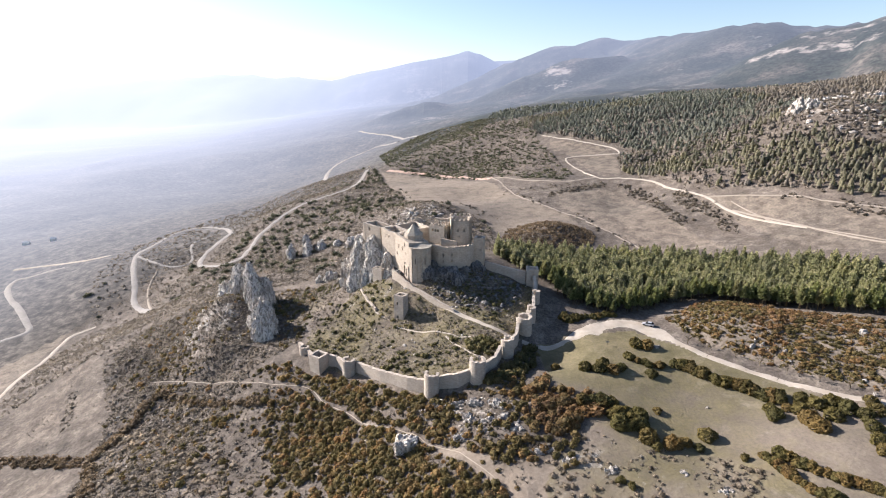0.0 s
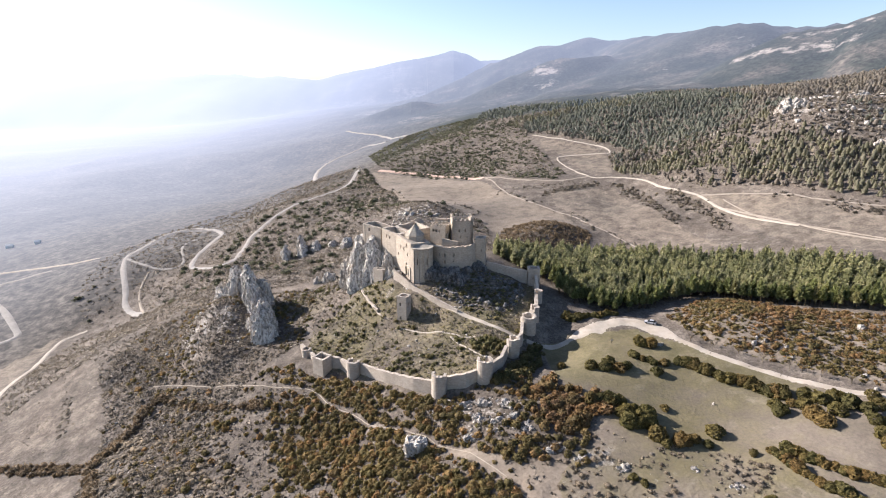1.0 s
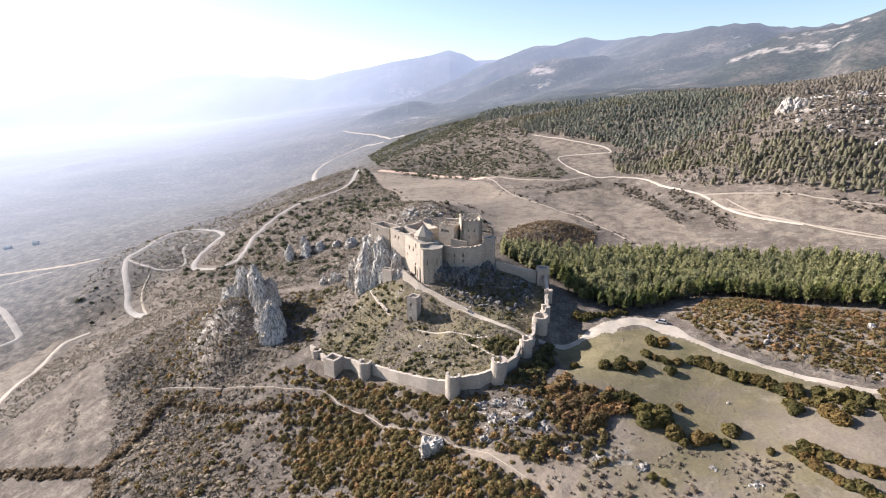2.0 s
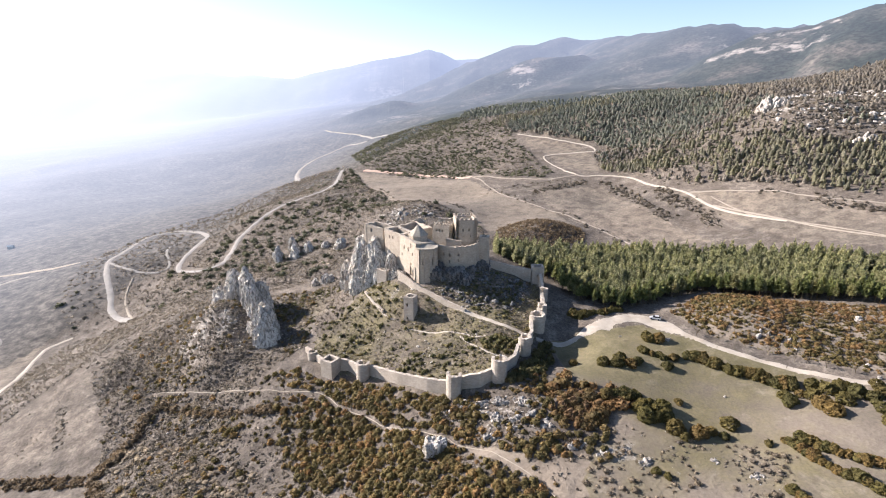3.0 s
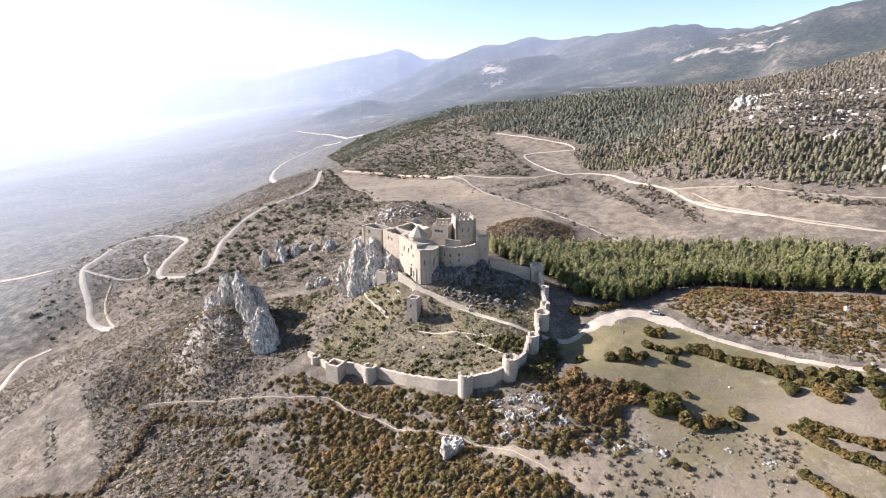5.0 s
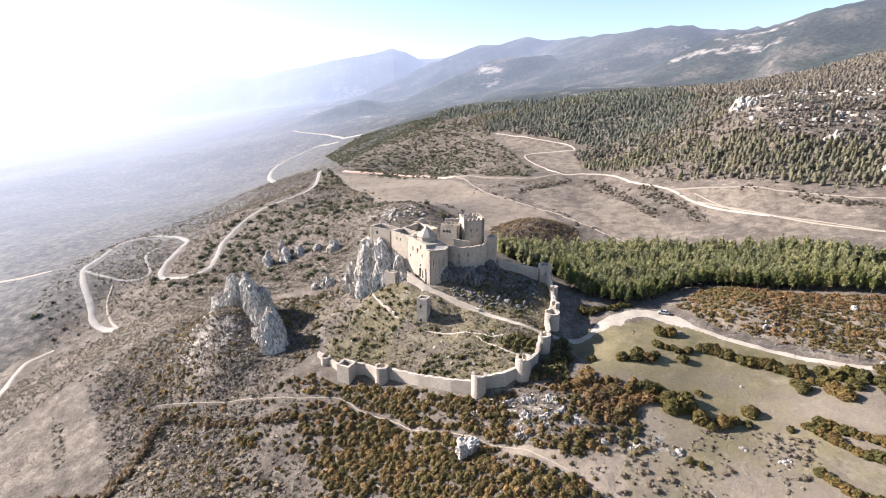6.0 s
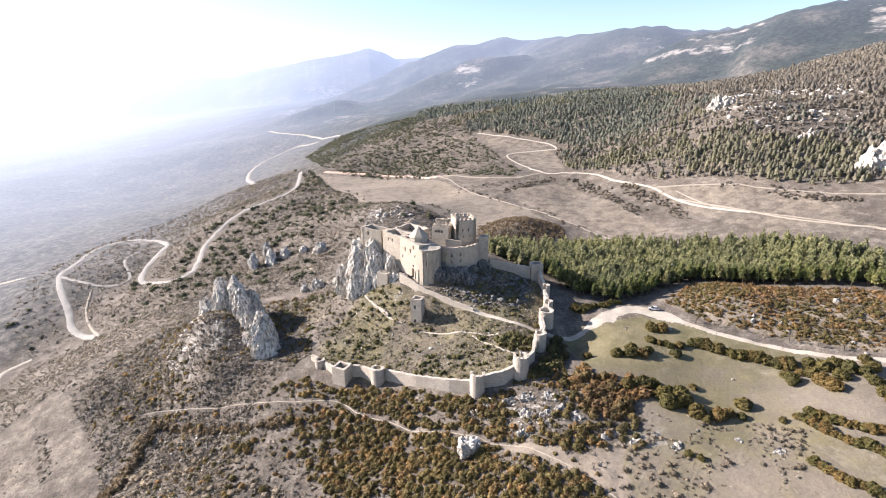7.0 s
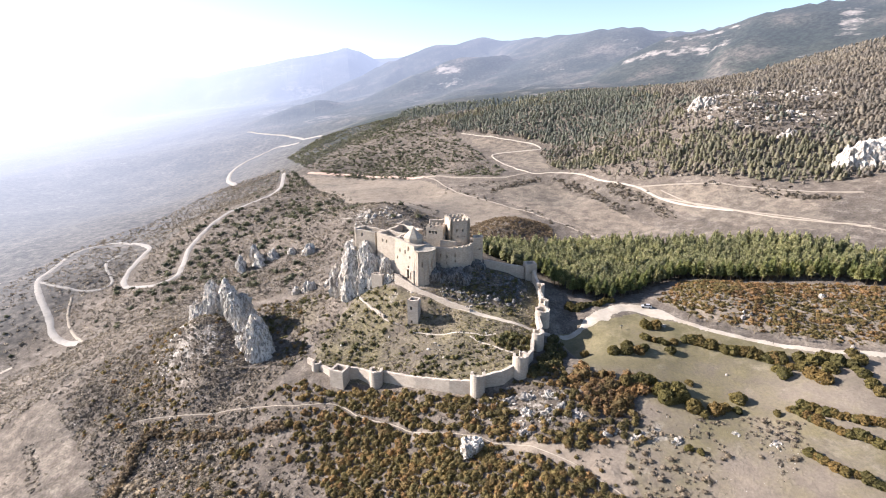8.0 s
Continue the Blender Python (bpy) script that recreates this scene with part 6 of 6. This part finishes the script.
MEADOW_SOUTH = [(38, 128), (48, 124), (62, 120), (80, 116), (72, 100), (60, 92), (24, 92), (30, 112)]
spots = strew(MEADOW_SOUTH, 1.4, lambda x, y: np.clip(0.22 + 0.7 * waves(x, y, 9, 2, 87), 0.02, 0.7), 22, (0.2, 0.7), (0.5, 0.9))
mass("dry_scrub", LIGHT_SHRUBS, spots, SCRUB_LEAF, "low dry tufts on the worn meadow", "scrub")
spots = strew([(24, 128), (40, 128), (50, 118), (66, 122), (80, 108), (72, 96), (52, 104), (40, 96), (22, 96)], 1.5, lambda x, y: np.clip(0.24 + 0.8 * waves(x, y, 8, 2, 89), 0.02, 0.8), 23, (0.4, 1.2), (0.5, 0.9), [TRAIL], 1.5)
mass("bare_scrub", SHRUBS, spots, BARE_TWIG, "pale grey leafless scrub on the worn ground", "scrub")


def bare_tree(x, y, tall, seed, label):
    """A small leafless tree: a forked trunk and a haze of thin pale twigs."""
    r = random.Random(seed)
    t = thing("bare_tree", label, "tree", "leafless trees by the road")
    trunk_v, trunk_f, twig_v, twig_f = [], [], [], []

    def limb(base, way, length, width, level):
        tip = base + way * length
        side = way.cross(Vector((r.uniform(-1, 1), r.uniform(-1, 1), 0.3))).normalized()
        other = way.cross(side)
        v, f = (trunk_v, trunk_f) if level < 2 else (twig_v, twig_f)
        k = len(v)
        for a in range(3):
            d = side * math.cos(a * 2.09) + other * math.sin(a * 2.09)
            v.extend([base + d * width, tip + d * width * 0.55])
        for a in range(3):
            f.append((k + 2 * a, k + 2 * ((a + 1) % 3), k + 2 * ((a + 1) % 3) + 1, k + 2 * a + 1))
        if level < 4:
            for _ in range(4 if level else 5):
                w = (way + Vector((r.uniform(-1, 1), r.uniform(-1, 1), r.uniform(-0.1, 0.7))) * 0.8).normalized()
                limb(base + way * length * r.uniform(0.55, 1.0), w, length * r.uniform(0.5, 0.75), width * 0.5, level + 1)

    limb(Vector((0, 0, -0.2)), Vector((0, 0, 1)), tall * 0.35, 0.13, 0)
    mesh_ob("trunk", trunk_v, trunk_f, BARE_TWIG, t)
    mesh_ob("twigs", twig_v, twig_f, BARE_TWIG, t, "fine pale twigs without leaves")
    t.location = (x, y, float(ground_at(x, y)))
    return t


for i, (x, y, tall) in enumerate(((83, 163.5, 4.5), (88.5, 158.5, 4.0), (99, 148.5, 4.6), (104, 143, 5.0), (106.5, 141, 4.2), (94, 153.5, 3.6), (110, 137.5, 4.0), (116, 133.5, 3.6), (53, 152, 2.6), (38, 118, 2.6), (40, 112, 2.2), (33, 115, 2.4), (47, 113, 2.2))):
    bare_tree(x, y, tall, 70 + i, "pale leafless tree beside the gravel road" if x > 80 else "grey leafless shrub on the meadow")

# ---- loose rocks ----
def stones(name, ring, spacing, chance, seed, sizes, mat, label):
    r = np.random.RandomState(seed)
    shapes = []
    for k in range(5):
        bm = bmesh.new()
        bmesh.ops.create_icosphere(bm, subdivisions=1, radius=1.0)
        lean = np.array([0.5 + r.rand(), 0.5 + r.rand(), 0.6 + 0.8 * r.rand()])
        v = np.array([tuple(p.co * (0.5 + 0.9 * r.rand())) for p in bm.verts]) * lean
        f = np.array([[q.index for q in p.verts] for p in bm.faces])
        bm.free()
        v[:, 2] *= 0.75
        shapes.append((v, f))
    return mass(name, shapes, strew(ring, spacing, chance, seed, sizes, (0.6, 1.2)), mat, label, "rocks", sink=0.1)


stones("boulders", MEADOW_SOUTH, 2.2, lambda x, y: np.clip(0.05 + 0.8 * waves(x, y, 8, 2, 90), 0, 0.7), 38, (0.12, 0.4), BOULDER, "pale stones on the worn meadow")
stones("boulders", EAST_BANK, 1.1, lambda x, y: np.clip(0.5 + 0.9 * waves(x, y, 8, 2, 91), 0, 0.9), 31, (0.3, 1.5), SHADE_DARK_ROCK, "grey boulders on the bank below the castle, darkened for its shadow")
stones("boulders", PLOT, 2.0, lambda x, y: np.clip(0.15 + 0.9 * waves(x, y, 12, 2, 93), 0, 0.8), 32, (0.25, 0.9), BOULDER, "pale boulders on the stony plot")
stones("boulders", [(-8, 146), (14, 146), (30, 142), (26, 130), (8, 128), (-8, 136)], 1.6, lambda x, y: np.clip(0.2 + 0.9 * waves(x, y, 7, 2, 95), 0, 0.8), 33, (0.2, 0.8), BOULDER, "pale broken limestone before the wall")
stones("boulders", WEST, 2.2, lambda x, y: np.clip(0.05 + 0.8 * waves(x, y, 20, 2, 97), 0, 0.7), 34, (0.2, 0.8), BOULDER, "pale stones on the west slope")
stones("boulders", WARD, 2.2, lambda x, y: np.clip(0.05 + 0.7 * waves(x, y, 8, 2, 99) + 0.2 * (y > 196), 0, 0.7), 35, (0.15, 0.75), BOULDER, "pale stones on the castle slope")
stones("boulders", [(235, 400), (262, 440), (345, 450), (400, 415), (380, 345), (310, 325), (250, 340)], 3.0, lambda x, y: np.clip(0.16 + 1.1 * waves(x, y, 26, 3, 101), 0, 0.9), 36, (0.4, 2.5), WHITE_ROCK, "white rock outcrops on the wooded slope")
stones("boulders", [(-30, 326), (-28, 342), (-6, 346), (0, 330), (-10, 322)], 1.8, lambda x, y: 0.6 + 0 * x, 39, (0.4, 1.5), BOULDER, "pale rubble on the rocky knob")
stones("boulders", [(-128, 222), (-112, 240), (-66, 232), (-70, 204), (-104, 206)], 1.5, lambda x, y: np.clip(0.2 + 0.9 * waves(x, y, 10, 2, 103), 0, 0.85), 37, (0.2, 1.0), LIMESTONE, "grey scree round the crags")

for a in ((-11, 131.5, -9, -4.2, 3.8, 3.0, 20, 41, "rounded pale rock beside the footpath"), (-17, 334, 6, 18, 3.6, 3, 0, 45, "rocky knob behind the castle"), (-21, 336, 6, 17.5, 3, 3, 0, 46, "rocky knob behind the castle"), (-13, 333, 6, 16.5, 3.4, 2.6, 0, 43, "rocky knob behind the castle"), (-8, 329, 6, 16, 3, 2.6, 0, 44, "rocky knob behind the castle"),
          (-57.6, 257.8, -5, 3.4, 3.6, 3, 0, 47, "low rounded grey rocks beside the cliff"), (-64, 258.7, -6, 1.0, 2.6, 2.4, 0, 48, "low rounded grey rocks beside the cliff"), (-48, 252.8, -2, 5.6, 2.6, 2.4, 0, 69, "low rounded grey rocks beside the cliff"),
          (222, 424, 44, 60, 9, 6, 0, 52, "white outcrop among the pines"), (256, 394, 68, 83, 6, 3, 30, 53, "white outcrop among the pines"), (262, 399, 70, 86, 5, 3, 50, 54, "white outcrop among the pines"), (268, 403, 72, 86, 5, 2.6, 20, 66, "white outcrop among the pines"),
          (268, 372, 70, 80, 6, 3, 20, 55, "white outcrop among the pines"), (276, 376, 72, 82, 5, 3, 60, 56, "white outcrop among the pines"), (332, 421, 84, 91, 8, 3, 10, 57, "white outcrop among the pines"),
          (349, 409, 84, 92, 7, 3, 20, 58, "white outcrop among the pines"), (310, 430, 82, 89, 7, 3, 20, 61, "white outcrop among the pines"), (336, 373, 80, 87, 6, 3, 10, 59, "white outcrop among the pines"), (271, 330, 56, 63, 5, 3, 30, 60, "white outcrop among the pines")):
    crag("crag", *a[:8], (0, 0), a[8], WHITE_ROCK if a[0] > 100 else LIMESTONE, 0.8 if a[1] < 200 else 1.7, 4)


for i, (z0, line) in enumerate((
        (-16, [(-58.5, 330, 1.0, 3.0), (-58.2, 323, 4.5, 4.0), (-57.0, 317, -2.0, 4.2), (-56.0, 311, -10.0, 3.0)]), (-16, [(-51.0, 331, 0.0, 3.0), (-50.0, 324, 1.0, 3.6), (-49.0, 317, -6.0, 2.6)]),
        (-24, [(-100.5, 338, -6.0, 1.6), (-99.8, 333, -3.0, 2.2), (-98.6, 328, -9.0, 2.2), (-97.6, 323, -15.0, 1.6)]), (-24, [(-90.5, 341, -4.0, 2.6), (-89.2, 335, -2.6, 3.4), (-87.4, 329, -8.0, 3.2), (-86.0, 323, -14.0, 2.2)]),
        (-20, [(-82.0, 342, -3.0, 3.0), (-80.5, 336, -3.4, 3.4), (-79.0, 329, -11.0, 2.4)]), (-20, [(-94.0, 350, -2.0, 2.0), (-93.0, 346, -1.0, 2.4), (-91.6, 341, -6.0, 1.8)]),
        (-18, [(-70.0, 338, -1.0, 2.4), (-68.6, 332, -1.6, 3.0), (-67.0, 326, -8.0, 2.2)]))):
    blade("crag", line, z0, 50 + i, "grey rock tooth on the spur", group="rock teeth on the spur", n=30, m_=22)

blade("crag", [(262, 1176, 62, 6), (285, 1172, 78, 9), (306, 1169, 92, 10), (326, 1166, 96, 9), (345, 1164, 88, 6)], 40, 71, "white quarried rock face far up the valley", WHITE_ROCK, rough=2.2, n=30, m_=20)

rs = random.Random(21)
for x, y, w in ((-6, 143.5, 2.6), (0, 144.4, 2.2), (6, 143.4, 2.8), (11.5, 141, 3.0), (17, 138.4, 2.6), (4, 139, 2.2), (9, 135.4, 2.8), (13.5, 133, 2.4), (12, 129.4, 2.2), (6, 130, 2.4), (18.5, 133.5, 2.0), (-3, 140, 1.8), (21, 128.5, 2.0), (27, 121, 2.2), (33, 116.6, 1.8), (42, 112, 1.8), (60, 110.6, 1.6), (68, 104, 1.8)):
    z = float(ground_at(x, y))
    crag("boulder", x, y, z - 1.2, z + rs.uniform(0.3, 0.7), w * 1.3, w * 0.8, rs.uniform(-40, 30), 90 + int(x * 3), (0, 0.4), "pale weathered limestone slab cropping out of the slope", BOULDER, 1.2, 4, "limestone slabs before the wall")
for i, (z0, line) in enumerate((
        (30, [(262, 276, 46, 4), (270, 273, 58, 6), (280, 268, 63, 7), (292, 264, 66, 7), (304, 262, 68, 7)]), (30, [(276, 262, 47, 3), (285, 258, 52, 4), (296, 254, 52, 4)]),
        (66, [(250, 402, 80, 4), (257, 396, 87, 5), (264, 390, 86, 4), (268, 380, 80, 3)]), (66, [(268, 404, 85, 3), (280, 408, 87, 3), (292, 412, 86, 2.6)]), (46, [(213, 420, 57, 3), (219, 414, 63, 4), (226, 408, 60, 3)]), (50, [(262, 322, 62, 2.6), (270, 318, 66, 3), (278, 316, 64, 2.6)]))):
    blade("crag", line, z0, 80 + i, "white limestone cliff among the pines" if i < 2 else "white outcrop among the pines", WHITE_ROCK, "white rocks on the north slope", 1.3, 34, 24)

# ---- small things ----
def parked_car(x, y, turn):
    """A small car, parked at the edge of the turning place."""
    car = thing("car", "small silver-grey car parked beside the gravel turning place", "car")
    m_body, nt, b = material("car_paint", 0.35)
    nt.links.new(ramp(nt, noise_tex(nt, 1.5, 3, 0.6, place(nt)), [(0.3, (0.32, 0.32, 0.33)), (0.7, (0.38, 0.38, 0.39))]), b.inputs["Base Color"])
    m_glass, nt2, b2 = material("car_glass", 0.08)
    b2.inputs["Base Color"].default_value = (0.02, 0.025, 0.03, 1)
    m_tyre, nt3, b3 = material("rubber", 0.9)
    b3.inputs["Base Color"].default_value = (0.025, 0.025, 0.025, 1)
    m_lamp, nt4, b4 = material("lamp_glass", 0.15)
    b4.inputs["Base Color"].default_value = (0.75, 0.75, 0.72, 1)

    def side_shape(profile, half, name, mat, parent):
        bm = bmesh.new()
        rows = [[bm.verts.new((px, s * half * (0.94 if pz > 0.85 else 1.0), pz)) for px, pz in profile] for s in (-1, 1)]
        bm.faces.new(rows[0][::-1])
        bm.faces.new(rows[1])
        n = len(profile)
        for i in range(n):
            bm.faces.new((rows[0][i], rows[0][(i + 1) % n], rows[1][(i + 1) % n], rows[1][i]))
        bmesh.ops.bevel(bm, geom=list(bm.edges), offset=0.04, segments=2, affect="EDGES")
        return part(name, bm, mat, parent)
    body = side_shape([(-2.0, 0.3), (2.0, 0.3), (2.05, 0.62), (1.1, 0.86), (-1.85, 0.92), (-2.05, 0.6)], 0.84, "body", m_body, car)
    side_shape([(0.95, 0.84), (0.35, 1.36), (-1.35, 1.40), (-1.8, 0.9)], 0.74, "cabin", m_glass, car)
    side_shape([(0.25, 1.35), (0.2, 1.43), (-1.2, 1.46), (-1.3, 1.38)], 0.70, "roof", m_body, car)
    for px in (-1.25, 1.3):
        for s in (-1, 1):
            bm = bmesh.new()
            bmesh.ops.create_cone(bm, cap_ends=True, segments=16, radius1=0.31, radius2=0.31, depth=0.2, matrix=pose(px, s * 0.78, 0.31, 90, 0, 0))
            part("wheel", bm, m_tyre, car)
    for s in (-1, 1):
        bm = bmesh.new()
        bmesh.ops.create_cube(bm, size=1.0, matrix=Matrix.LocRotScale((2.02, s * 0.6, 0.62), None, (0.08, 0.3, 0.14)))
        part("headlight", bm, m_lamp, body)
    car.matrix_world = pose(x, y, float(ground_at(x, y)) + 0.12, 0, 0, turn)


parked_car(75.2, 178.6, 150)


def info_sign(x, y):
    sign = thing("info_sign", "small pale information board on the grass", "sign")
    bm = bmesh.new()
    bmesh.ops.create_cube(bm, size=1.0, matrix=Matrix.LocRotScale((0, 0, 0.6), None, (0.08, 0.08, 1.4)))
    part("post", bm, BARK, sign)
    bm = bmesh.new()
    bmesh.ops.create_cube(bm, size=1.0, matrix=Matrix.LocRotScale((0, -0.05, 1.3), None, (0.9, 0.05, 0.6)))
    part("board", bm, WALL_STONE, sign, "pale board")
    sign.location = (x, y, float(ground_at(x, y)))


info_sign(56.6, 165.8)


def shed(x, y, w, d, h, turn):
    """A plain white farm building on the plain."""
    t = thing("farm_shed", "white farm shed far out on the plain", "building", "farm sheds on the plain")
    m_w = bpy.data.materials.get("white_wash") or road_material("white_wash", (0.78, 0.77, 0.74), (0.66, 0.65, 0.62), (0.6, 0.57, 0.52))
    bm = bmesh.new()
    slab(bm, [(-w / 2, -d / 2), (w / 2, -d / 2), (w / 2, d / 2), (-w / 2, d / 2)], -2, h)
    part("wall", bm, m_w, t)
    bm = bmesh.new()
    v = [bm.verts.new(p) for p in ((-w / 2 - 0.3, -d / 2 - 0.4, h), (w / 2 + 0.3, -d / 2 - 0.4, h), (w / 2 + 0.3, d / 2 + 0.4, h), (-w / 2 - 0.3, d / 2 + 0.4, h), (-w / 2 - 0.3, 0, h + 1.4), (w / 2 + 0.3, 0, h + 1.4))]
    for q in ((0, 1, 5, 4), (2, 3, 4, 5), (0, 4, 3), (1, 2, 5), (0, 3, 2, 1)):
        bm.faces.new([v[k] for k in q])
    part("roof", bm, m_w, t, "pale sheet roof")
    t.matrix_world = pose(x, y, float(ground_at(x, y)), 0, 0, turn)


shed(-383, 502, 4.6, 3.4, 2.2, 15)
shed(-407, 498, 6, 3.2, 2.0, 10)
for i, (x, y, s, tall) in enumerate(((100.5, 156.5, 0.9, 1.3), (104.5, 157, 1.1, 1.0), (102.6, 158.5, 0.6, 0.7), (77, 135, 0.5, 0.6), (120, 129.5, 0.6, 0.9), (137, 158, 1.3, 1.4), (72.5, 163.5, 1.2, 0.8))):
    z = float(ground_at(x, y))
    crag("boulder", x, y, z - 0.6, z + tall, s, s * 0.8, 30 * i, 80 + i, (0, 0), "pale limestone boulder on the ground", BOULDER, 1.4, 4, "pale boulders")
